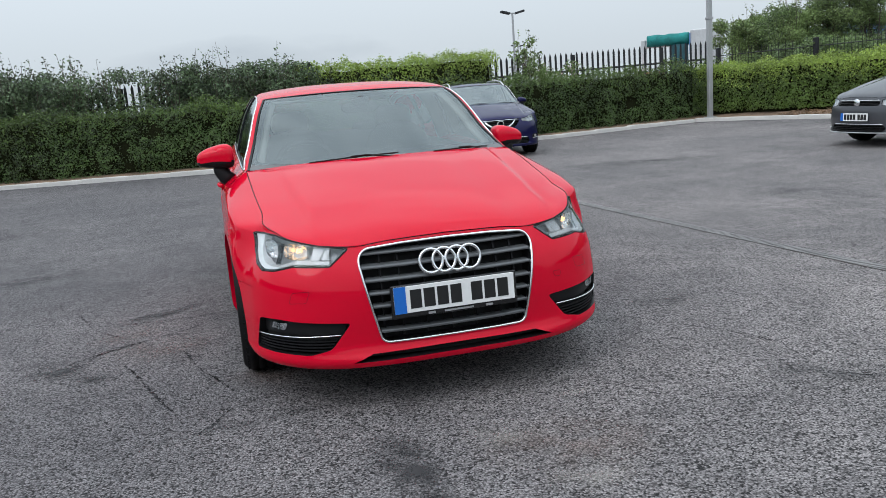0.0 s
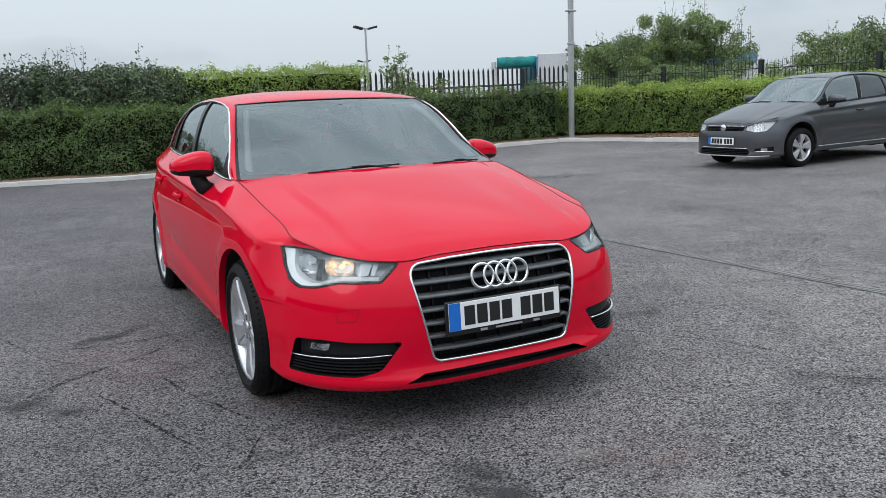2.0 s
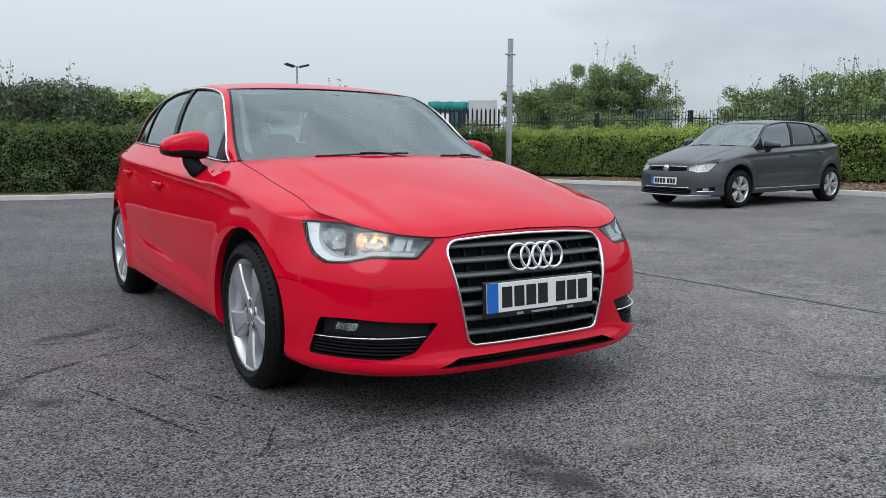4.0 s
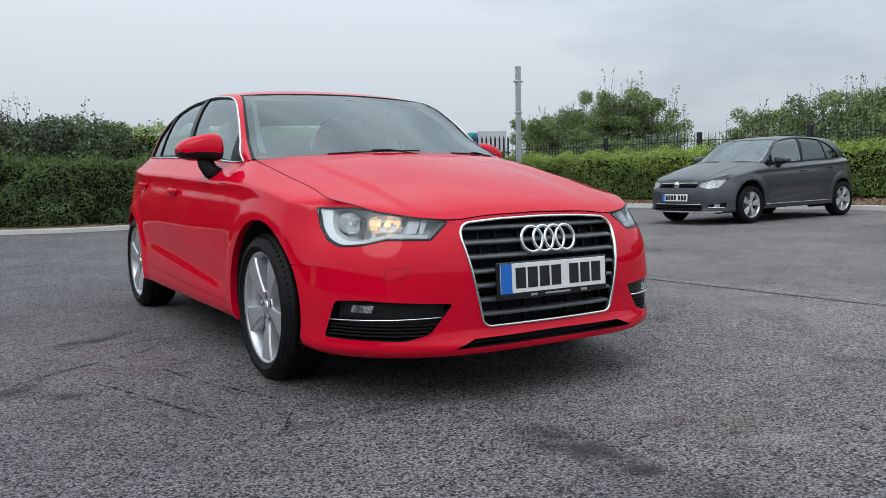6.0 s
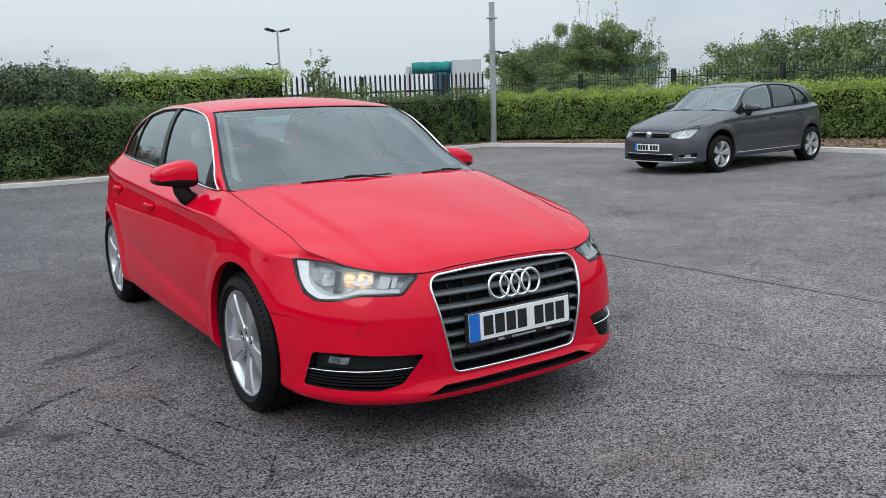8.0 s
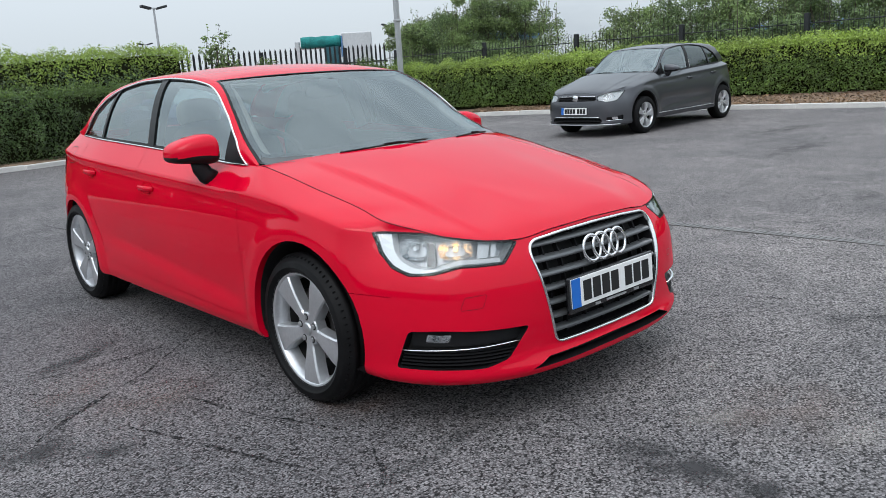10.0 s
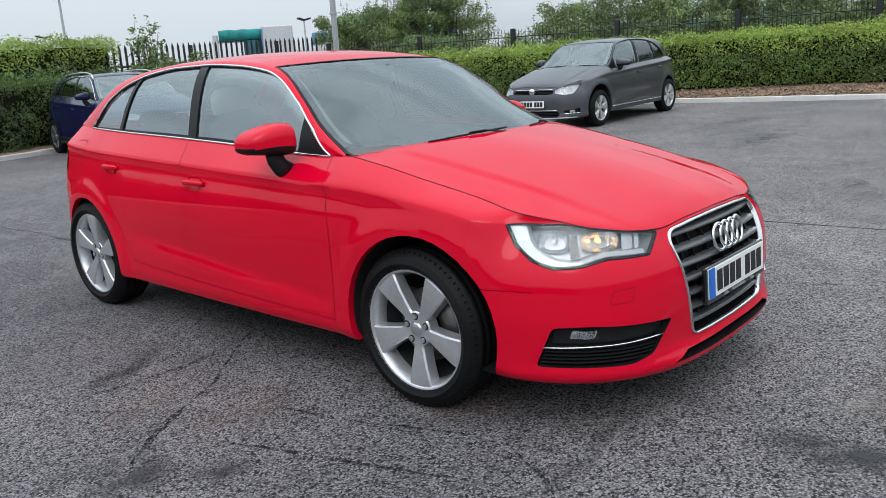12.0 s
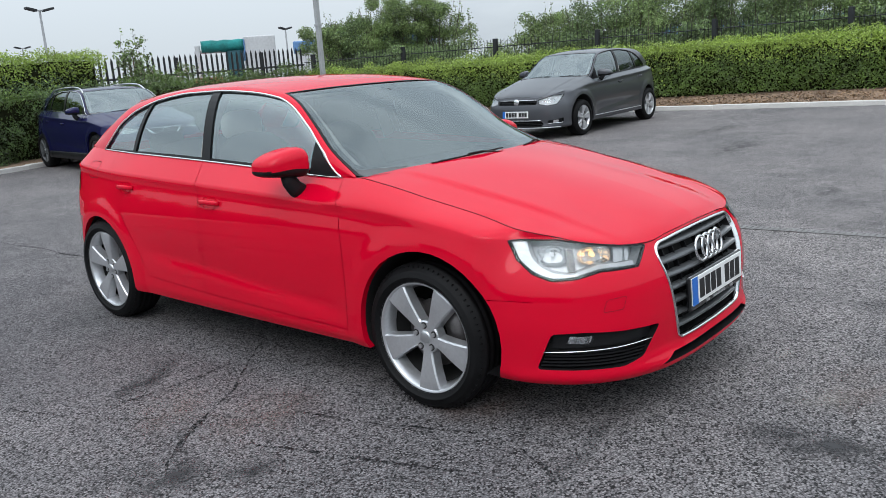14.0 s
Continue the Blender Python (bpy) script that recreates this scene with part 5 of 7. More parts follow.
def handles(sh, parent, body):
    for mm in (False, True):
        for y, z in ((1.405, 0.810), (2.26, 0.850)):
            s = sh.sy(y)
            hp = [(s + d, z + 0.006 * (1 - (d / 0.085) ** 2)) for d in np.linspace(-0.085, 0.085, 11)]
            lift_ = [0.004, 0.018, 0.026, 0.03, 0.031, 0.031, 0.031, 0.03, 0.026, 0.018, 0.004]
            pts = flip([sh.at(u, v, o) for (u, v), o in zip(hp, lift_)], mm)
            part("door_handle", sweep(pts, 0.016, 0.026, False, (0, 0, 1)), body, parent, "", True)
            cup = rounded([(s - 0.05, z - 0.032), (s + 0.05, z - 0.032), (s + 0.06, z + 0.03), (s - 0.06, z + 0.03)], 0.03)
            cx = (s, z)
            rings = []
            pd = dense(cup, 0.02)
            for f, o in ((1.0, 0.0015), (0.92, -0.004), (0.6, -0.013), (0.05, -0.016)):
                rings.append(flip([sh.at(cx[0] + (u - cx[0]) * f, cx[1] + (v - cx[1]) * f, o + 0.003) for u, v in pd], mm))
            part("handle_recess", band(rings), body, parent, "", True)


def cabin(sh, parent, seat_mat=None, wheel_side=-1, rest_mat=None):
    """Seats, dash, steering wheel, mirror and headliner, as seen through the glass."""
    k = sh.k
    seat_mat = seat_mat or M_SEAT
    bm = bmesh.new()
    prof = [(0.30, 0.90), (0.42, 0.945), (0.60, 0.955), (0.74, 0.93), (0.80, 0.86), (0.80, 0.45)]
    cols = [[bm.verts.new((x * k.x, (y + 0.06 * abs(x)) * k.y, (z - 0.02 * abs(x)) * k.z)) for y, z in prof] for x in np.linspace(-0.68, 0.68, 13)]
    for a, b in zip(cols, cols[1:]):
        for i in range(len(prof) - 1):
            bm.faces.new((a[i], b[i], b[i + 1], a[i + 1]))
    part("dashboard", bm, M_DASH, parent, "dark plastic dashboard", True)
    wx = wheel_side * 0.36 * k.x
    ring = [Vector((wx + 0.185 * math.cos(t), 0.93 + 0.09 * math.sin(t), (0.90 + 0.16 * math.sin(t)) * k.z)) for t in np.linspace(0, 2 * math.pi, 28)[:-1]]
    st = part("steering_wheel", sweep(ring, 0.032, 0.032, True, (0, 1, 0)), M_DASH, parent, "", True)
    part("steering_hub", blob_bm((wx, 0.93, 0.895 * k.z), (0.075, 0.03, 0.06), 2.6), M_DASH, st, "", True)
    for sx in (-1, 1):
        part("front_seat", blob_bm((sx * 0.37 * k.x, 1.28 * k.y, 0.50 * k.z), (0.25, 0.27, 0.10), 3), seat_mat, parent, "dark cloth seat", True)
        bk = blob_bm((0, 0, 0), (0.24, 0.08, 0.33), 3.2)
        bmesh.ops.transform(bk, matrix=Matrix.Translation((sx * 0.37 * k.x, 1.60 * k.y, 0.80 * k.z)) @ Matrix.Rotation(radians(-18), 4, "X"), verts=bk.verts[:])
        part("seat_back", bk, seat_mat, parent, "", True)
        part("headrest", blob_bm((sx * 0.37 * k.x, 1.74 * k.y, 1.16 * k.z), (0.13, 0.055, 0.085), 3), rest_mat if rest_mat and sx == wheel_side else seat_mat, parent, "pale covered headrest" if rest_mat and sx == wheel_side else "", True)
        part("rear_headrest", blob_bm((sx * 0.33 * k.x, 2.62 * k.y, 1.06 * k.z), (0.12, 0.05, 0.06), 3), seat_mat, parent, "", True)
        part("sun_visor_pad", box_bm(sx * 0.36 * k.x - 0.17, sx * 0.36 * k.x + 0.17, 1.00 * k.y, 1.14 * k.y, 1.300 * k.z, 1.312 * k.z, 0.004, 1), M_HEADLINER, parent, "pale sun visor")
        rail = [sh.upper(y, 0.93, -0.045) for y in np.linspace(0.62, 2.55, 20)]
        part("roof_lining_edge", sweep([Vector((sx * p.x, p.y, p.z)) for p in rail], 0.05, 0.05, False), M_HEADLINER, parent, "", True)
        ap = [sh.screen(sx * 0.915, q, -0.035) for q in np.linspace(0.10, 0.93, 14)]
        part("pillar_trim", sweep(ap, 0.05, 0.03, False), M_HEADLINER, parent, "pale windscreen pillar trim", True)
        bp = [sh.upper(1.60, w, -0.05) for w in np.linspace(0, 0.9, 8)]
        part("pillar_lining", sweep([Vector((sx * p.x, p.y + 0.02, p.z)) for p in bp], 0.09, 0.04, False, (0, 1, 0)), M_HEADLINER, parent, "pale pillar lining", True)
        part("door_card", patch([(0.55, 0.30), (2.4, 0.30), (2.4, 0.98), (0.55, 0.93)], lambda u, v: Vector((0.74 * k.x, u * k.y, v * k.z)), sx < 0, 0.3), M_DASH, parent, "dark door lining")
    part("rear_bench", blob_bm((0, 2.22 * k.y, 0.50 * k.z), (0.62 * k.x, 0.26, 0.12), 4), seat_mat, parent, "", True)
    bk = blob_bm((0, 0, 0), (0.62 * k.x, 0.09, 0.31), 4)
    bmesh.ops.transform(bk, matrix=Matrix.Translation((0, 2.52 * k.y, 0.76 * k.z)) @ Matrix.Rotation(radians(-20), 4, "X"), verts=bk.verts[:])
    part("bench_back", bk, seat_mat, parent, "", True)
    part("parcel_shelf", box_bm(-0.6 * k.x, 0.6 * k.x, 2.68 * k.y, 3.15 * k.y, 0.97 * k.z, 0.985 * k.z, 0.004, 1), M_DASH, parent)
    bm = flat_grid(np.linspace(-0.96, 0.96, 17), lambda a: np.linspace(0.02, 0.96, 20))
    part("headliner", lift(bm, lambda a, q: sh.roof(a, q) - Vector((0, 0, 0.03))), M_HEADLINER, parent, "pale cloth headliner", True)
    part("rear_view_mirror", blob_bm((0, 0.98 * k.y, 1.245 * k.z), (0.115, 0.02, 0.035), 3), M_DASH, parent, "", True)
    part("sensor_cover", blob_bm((0, 0.93 * k.y, 1.285 * k.z), (0.055, 0.05, 0.03), 2.5), M_DASH, parent, "", True)
    part("cabin_floor", box_bm(-0.72 * k.x, 0.72 * k.x, 0.5 * k.y, 2.6 * k.y, 0.26 * k.z, 0.30 * k.z, 0.01, 1), M_DASH, parent)


def wipers(sh, parent):
    for x0, x1, q0, q1 in ((-0.40, 0.05, -0.012, 0.010), (0.24, 0.58, -0.012, 0.006)):
        pts = [sh.screen(x0 / 0.7 + (x1 - x0) / 0.7 * f, q0 + (q1 - q0) * math.sin(f * 1.6), 0.006) for f in np.linspace(0, 1, 12)]
        part("wiper", sweep(pts, 0.007, 0.008, False), M_BLACK, parent, "black wiper blade", True)
        arm = [pts[-1] + Vector((0, -0.03, -0.02)), pts[7] + Vector((0, -0.006, 0.006)), pts[5] + Vector((0, -0.001, 0.006))]
        part("wiper_arm", sweep(arm, 0.011, 0.008, False), M_BLACK, parent, "", True)

# ---- the red hatchback ----
RS = Shell()
red_car = empty("red_car", "glossy red five-door hatchback with its headlamps lit, parked on the asphalt", "car")


def P3(x, y, z):
    return (RS.near(x, y), z)


def on(u, v, out=0.0):
    return RS.at(u, v, out)


GR = [(RS.sx(x), z) for x, z in ((0.0, 0.299), (0.296, 0.299), (0.318, 0.314), (0.389, 0.628), (0.389, 0.652), (0.376, 0.674), (0.350, 0.686), (0.20, 0.696), (0.0, 0.700))]
LAMP_IN = [(0.44, 0.690), (0.52, 0.627), (0.60, 0.6295), (0.70, 0.631), (0.70, 0.7232)]
LAMP_OUT = [(0.70, 0.631), (0.80, 0.611), (0.90, 0.606), (0.98, 0.630), (1.05, 0.677), (1.09, 0.746), (0.87, 0.7455), (0.70, 0.7232)]
LAMP = rounded([(0.44, 0.690), (0.52, 0.627), (0.70, 0.631), (0.80, 0.611), (0.90, 0.606), (0.98, 0.630), (1.05, 0.677), (1.09, 0.746), (0.87, 0.7455)], 0.006, 2)
FOG = rounded([P3(0.440, -0.868, 0.394), P3(0.52, -0.835, 0.285), P3(0.60, -0.79, 0.263), P3(0.806, -0.53, 0.266), P3(0.782, -0.585, 0.408), P3(0.72, -0.685, 0.413)], 0.018, 3)
SLOT = [(0.0, 0.231), (RS.sx(0.44), 0.226), (RS.sx(0.36), 0.258), (0.0, 0.263)]
flank(RS, red_car, M_RED, [GR, LAMP_IN, LAMP_OUT, FOG, SLOT], [GR, LAMP_IN, LAMP_OUT, FOG, SLOT])
upperworks(RS, red_car, M_RED, M_CHROME, M_GLASS_SIDE)
mirrors(RS, red_car, M_RED)
handles(RS, red_car, M_RED)
cabin(RS, red_car, rest_mat=M_PALE)
wipers(RS, red_car)
for sx_, y_, i_ in ((-0.762, 0, 1), (-0.75, 2.636, 1), (0.762, 0, -1), (0.75, 2.636, -1)):
    wheel(red_car, (sx_, y_, 0.316), inner_side=i_, twist=2 if y_ else 33)


def both(poly):
    """The full-width polygon of a half one that begins and ends on the middle line."""
    return ccw([(-u, v) for u, v in reversed(poly[1:-1])] + list(poly))


def nose(u, v, out=0.0):
    p = RS.at(abs(u), v, out)
    return Vector((p.x if u >= 0 else -p.x, p.y, p.z))


# grille
GRF = both(GR)
grille = new("grille")
grille.parent = red_car
tagged(grille, "dark slatted grille in a bright frame")
part("grille_frame", rim_band(rounded(GRF, 0.02, 3), nose, 0.011, 0.008, d=0.03), M_CHROME, grille, "polished metal frame", True)
part("grille_back", patch(GRF, lambda u, v: nose(u, v, -0.075), step_=0.06), M_VOID, grille)
part("grille_wall", band([[nose(u, v, -0.004) for u, v in dense(GRF, 0.03)], [nose(u, v, -0.076) for u, v in dense(GRF, 0.03)]]), M_BLACK, grille)


def hex_half(z):
    """Half the grille's opening at a height."""
    xs = []
    for (ua, va), (ub, vb) in zip(GR, GR[1:]):
        if min(va, vb) <= z <= max(va, vb) and abs(va - vb) > 1e-6:
            xs.append(ua + (ub - ua) * (z - va) / (vb - va))
    return max(xs) if xs else 0.3


for i in range(7):
    z = 0.340 + i * 0.0535
    hw = hex_half(z) - 0.006
    us = np.linspace(-hw, hw, 25)
    loops = []
    for o, dz in ((-0.045, 0.012), (-0.014, 0.010), (-0.008, 0.004), (-0.009, -0.004), (-0.035, -0.009)):
        loops.append([nose(u, z + dz, o) for u in us])
    part("slat", band(loops, False), M_GRILLE, grille, "", True)
for x in (-0.30, -0.22, -0.11, 0.0, 0.11, 0.22, 0.30):
    z1 = 0.685
    pts = [nose(RS.sx(abs(x)) * (1 if x >= 0 else -1), z, -0.045) for z in np.linspace(0.31, z1, 8)]
    part("grille_rib", sweep(pts, 0.006, 0.02, False, (0, 1, 0), False), M_BLACK, grille)
badge = new("badge")
badge.parent = red_car
tagged(badge, "four plain interlaced bright rings")
for i in range(4):
    cx = -0.0825 + 0.055 * i
    ring = [Vector((cx + 0.0485 * math.cos(t), -0.872 + 0.30 * (cx + 0.0485 * math.cos(t)) ** 2 + 0.20 * 0.0485 * math.sin(t), 0.614 + 0.0485 * math.sin(t))) for t in np.linspace(0, 2 * math.pi, 41)[:-1]]
    part("ring", sweep(ring, 0.014, 0.0125, True, (0, 1, 0.01)), M_CHROME, badge, "", True)


# number plate with plain bars for its characters
def plate(parent, m, w=0.52, h=0.111, blue=True, holder=True, yellow=None):
    pl = new("number_plate")
    pl.parent = parent
    pl.matrix_local = m
    if holder:
        part("plate_holder", box_bm(-w / 2 - 0.012, w / 2 + 0.012, 0.002, 0.02, -h / 2 - 0.022, h / 2 + 0.008, 0.006, 2), M_GLOSSBLACK, pl, "black plate holder")
    part("plate_sheet", box_bm(-w / 2, w / 2, -0.004, 0.002, -h / 2, h / 2, 0.0015, 1), M_PLATE, pl, "white reflective plate")
    x = -w / 2 + 0.018
    if blue:
        part("plate_band", box_bm(-w / 2, -w / 2 + 0.05, -0.0052, -0.003, -h / 2, h / 2), M_PLATEBLUE, pl, "blue end band")
        x = -w / 2 + 0.064
    cw = (w / 2 - 0.022 - x - 0.032) / 7
    for i in range(7):
        if i == 4:
            x += 0.032
        part("character_bar", box_bm(x + 0.004, x + cw - 0.006, -0.0052, -0.003, -0.039, 0.039), M_INK, pl, "plain black bar")
        x += cw
    if holder:
        part("caption_bar", box_bm(-0.05, 0.075, -0.002, 0.002, -h / 2 - 0.015, -h / 2 - 0.008), M_SATIN, pl)
        for sx in (-0.12, 0.13):
            part("caption_bar", box_bm(sx, sx + 0.03, -0.002, 0.002, -h / 2 - 0.016, -h / 2 - 0.007), M_SATIN, pl)
    return pl


plate(red_car, pose(0, -0.906, 0.4735, -3, 0, 0))

for mm in (False, True):
    F = lambda u, v, o=0.0: on(u, v, o)
    # headlamp
    hl = new("headlamp")
    hl.parent = red_car
    tagged(hl, "clear headlamp with a pale light guide and lit bulb")
    def lamp_sheet(fn):
        return joined([patch(LAMP_IN, fn, mm, 0.02), patch(LAMP_OUT, fn, mm, 0.02)])
    part("lens", lamp_sheet(lambda u, v: on(u, v, 0.002)), M_LENS, hl, "clear lens", True).visible_shadow = False
    part("lamp_seal", rim_band(LAMP, on, 0.007, 0.0015, mm, d=0.02), M_BLACK, hl, "", True)
    wl_, inn = dense_n(LAMP, LAMP, 0.02), dense_n(grow(LAMP, -0.008), LAMP, 0.02)
    part("housing_wall", band([flip([on(u, v, -0.002) for u, v in wl_], mm), flip([on(u, v, -0.03) for u, v in inn], mm), flip([on(u, v, -0.06) for u, v in inn], mm)]), M_LAMPBACK, hl, "", True)
    part("housing_back", lamp_sheet(lambda u, v: on(u, v, -0.055)), M_LAMPBACK, hl, "grey housing")
    # running light: a broad white stroke down the outer end, thinning along the lower edge
    g_o = [(1.080, 0.741), (1.060, 0.706), (1.042, 0.678), (1.010, 0.654), (0.975, 0.635), (0.935, 0.621), (0.895, 0.612), (0.845, 0.613), (0.79, 0.618)]
    g_i = [(1.022, 0.739), (1.006, 0.706), (0.990, 0.682), (0.968, 0.664), (0.938, 0.646), (0.906, 0.634), (0.872, 0.627), (0.835, 0.624), (0.79, 0.625)]
    part("light_guide", band([flip([on(u, v, o) for u, v in ln], mm) for ln, o in ((g_o, -0.020), (g_o, -0.008), (g_i, -0.010), (g_i, -0.045))], False), M_GUIDE, hl, "broad white running light stroke")
    # pale lower trim towards the grille
    t_o, t_i = [(0.80, 0.618), (0.70, 0.637), (0.60, 0.635), (0.53, 0.632)], [(0.80, 0.627), (0.70, 0.650), (0.60, 0.648), (0.525, 0.644)]
    part("lower_trim", band([flip([on(u, v, o) for u, v in ln], mm) for ln, o in ((t_o, -0.012), (t_i, -0.016), (t_i, -0.05))], False), M_LAMPGREY, hl, "pale grey trim strip")
    # two facetted reflector bowls, the inner one lit
    for u0, pz, ru, rz, lit in ((0.715, 0.683, 0.062, 0.034, True), (0.905, 0.688, 0.056, 0.040, False)):
        c0 = on(u0, pz, -0.016)
        ax = (c0 - on(u0, pz, -0.08)).normalized()
        side_ = (on(u0 + 0.01, pz, -0.016) - c0).normalized()
        up_ = ax.cross(side_).normalized()
        loops = []
        for f, dd in ((1.0, 0.0), (0.93, -0.012), (0.76, -0.028), (0.5, -0.040), (0.16, -0.044)):
            lp = []
            for t in np.linspace(0, 2 * math.pi, 21)[:-1]:
                ct, st_ = math.cos(t), math.sin(t)
                q = (abs(ct) ** 3.4 + abs(st_) ** 3.4) ** (-1 / 3.4) * f
                lp.append(c0 + ax * dd + side_ * (ct * q * ru) + up_ * (st_ * q * rz))
            loops.append(flip(lp, mm))
        part("reflector", band(loops), M_FACET, hl, "mirror-bright facetted reflector")
        q = flip([c0 - ax * 0.036, c0 - ax * 0.012], mm)
        part("bulb", cyl_bm(q[0], q[1], 0.010, 0.008, 12), M_AMBER if lit else M_GUIDE, hl, "lit warm bulb" if lit else "")
        if lit:
            q = flip([c0 - ax * 0.030 + side_ * 0.034, c0 - ax * 0.020 + side_ * 0.034], mm)
            part("bulb", cyl_bm(q[0], q[1], 0.007, 0.005, 10), M_AMBER, hl, "lit warm bulb")
    part("lamp_divider", patch([(0.795, 0.632), (0.835, 0.630), (0.842, 0.712), (0.806, 0.708)], lambda u, v: on(u, v, -0.022), mm, 0.02), M_GLOSSBLACK, hl, "dark block between the reflectors")
    # slanted ribbed indicator by the grille
    for ub, wd in ((0.548, 0.018), (0.578, 0.048)):
        part("indicator_rib", patch([(ub, 0.650), (ub + wd, 0.650), (ub + wd - 0.018, 0.703), (ub - 0.024, 0.694)], lambda u, v: on(u, v, -0.016 - 0.1 * (ub - 0.54)), mm, 0.02), M_LAMPGREY, hl)
    # fog lamp intake
    fg = new("fog_lamp_intake")
    fg.parent = red_car
    tagged(fg, "black louvred intake with a bright strip and fog lamp")
    fl, fi = dense_n(FOG, FOG, 0.02), dense_n(grow(FOG, -0.006), FOG, 0.02)
    part("intake_wall", band([flip([on(u, v, 0.0) for u, v in fl], mm), flip([on(u, v, -0.045) for u, v in fi], mm)]), M_BLACK, fg, "", True)
    part("intake_back", patch(FOG, lambda u, v: on(u, v, -0.042), mm, 0.04), M_VOID, fg)
    def span(z, pad):
        xs = []
        for (ua_, va), (ub_, vb) in zip(FOG, FOG[1:] + FOG[:1]):
            if min(va, vb) <= z <= max(va, vb) and abs(va - vb) > 1e-7:
                xs.append(ua_ + (ub_ - ua_) * (z - va) / (vb - va))
        return min(xs) + pad, max(xs) - pad
    for z in (0.281, 0.294, 0.307, 0.320):
        a_, b_ = span(z, 0.008)
        part("louvre", sweep(flip([on(u, z, -0.022) for u in np.linspace(a_, b_, 12)], mm), 0.026, 0.006, False, (0, 0, 1), False), M_BLACK, fg)
    a_, b_ = span(0.336, -0.002)
    part("bright_strip", sweep(flip([on(u, 0.336 + 0.010 * (1 - (u - a_) / (b_ - a_)), -0.004) for u in np.linspace(a_, b_, 14)], mm), 0.014, 0.007, False, (0, 0, 1)), M_CHROME, fg, "bright metal strip", True)
    a_, b_ = span(0.375, 0.01)
    part("upper_blank", patch(ccw([(a_, 0.346), (b_ - 0.0, 0.346), (b_ - 0.01, 0.402), (a_ + 0.01, 0.398)]), lambda u, v: on(u, v, -0.025), mm, 0.03), M_BLACK, fg, "", True)
    u0 = RS.near(0.735, -0.67)
    part("fog_lens", patch(rounded([(u0 - 0.055, 0.362), (u0 + 0.045, 0.362), (u0 + 0.035, 0.394), (u0 - 0.065, 0.394)], 0.008), lambda u, v: on(u, v, -0.012), mm, 0.02), M_LENS, fg, "clear fog lamp lens", True).visible_shadow = False
    part("fog_reflector", patch(rounded([(u0 - 0.05, 0.364), (u0 + 0.04, 0.364), (u0 + 0.03, 0.392), (u0 - 0.06, 0.392)], 0.008), lambda u, v: on(u, v, -0.018 - 0.005 * math.sin((u - u0) * 70)), mm, 0.008), M_FACET, fg, "", True)
    # washer and towing covers, drawn by their fine gaps
    for poly in ([P3(0.585, -0.80, 0.535), P3(0.655, -0.75, 0.528), P3(0.67, -0.74, 0.482), P3(0.60, -0.79, 0.486)], [P3(0.475, -0.855, 0.495), P3(0.51, -0.84, 0.493), P3(0.515, -0.84, 0.468), P3(0.48, -0.855, 0.468)]):
        pr = rounded(poly, 0.01, 3)
        if poly[0][0] < RS.sx(0.53) and mm:
            continue
        part("cover_gap", band([flip([on(u, v, 0.002) for u, v in dense_n(pr, pr, 0.008)], mm), flip([on(u, v, 0.002) for u, v in dense_n(grow(pr, -0.0013), pr, 0.008)], mm)]), M_VOID, red_car, "fine dark gap round a cover")
    part("side_repeater_pad", patch(rounded([(RS.sy(-0.36) - 0.014, 0.705), (RS.sy(-0.36) + 0.014, 0.705), (RS.sy(-0.36) + 0.014, 0.72), (RS.sy(-0.36) - 0.014, 0.72)], 0.004), lambda u, v: on(u, v, 0.001), mm, 0.01), M_RED, red_car)
    # tail lamp
    tl = rounded([(RS.sy(2.93), 0.80), (RS.sy(3.28), 0.78), (RS.sy(3.30), 0.92), (RS.sy(2.99), 0.935)], 0.03)
    part("tail_lamp", patch(tl, lambda u, v: on(u, v, 0.004), mm, 0.03), M_TAIL, red_car, "red tail lamp lens", True)
    if mm:
        ff = rounded([(RS.sy(2.62), 0.885), (RS.sy(2.78), 0.885), (RS.sy(2.78), 0.985), (RS.sy(2.62), 0.985)], 0.05, 5)
        part("fuel_flap_gap", band([flip([on(u, v, 0.002) for u, v in dense_n(ff, ff, 0.01)], True), flip([on(u, v, 0.002) for u, v in dense_n(grow(ff, -0.0026), ff, 0.01)], True)]), M_VOID, red_car, "fine gap round the fuel flap")
    # bonnet shut line
    ss = np.linspace(RS.sx(0.40), RS.sy(0.43), 40)
    part("bonnet_gap", sweep(flip([RS.top(float(s)) + Vector((0, 0, 0.0005)) for s in ss], mm), 0.0034, 0.003, False), M_VOID, red_car, "dark shut line round the bonnet")
# lip slot
SF = both(SLOT)
part("slot_back", patch(SF, lambda u, v: nose(u, v, -0.05), step_=0.08), M_VOID, red_car)
part("slot_wall", band([[nose(u, v, 0.0) for u, v in dense(SF, 0.04)], [nose(u, v, -0.05) for u, v in dense(SF, 0.04)]]), M_BLACK, red_car)
part("under_lip", band([[nose(u, spl(RS.zb, abs(u)), 0.0) for u in np.linspace(-1.2, 1.2, 41)], [nose(u, spl(RS.zb, abs(u)) + 0.012, -0.12) for u in np.linspace(-1.2, 1.2, 41)]], False), M_BLACK, red_car)

# ---- the grey hatchback and the dark blue crossover ----


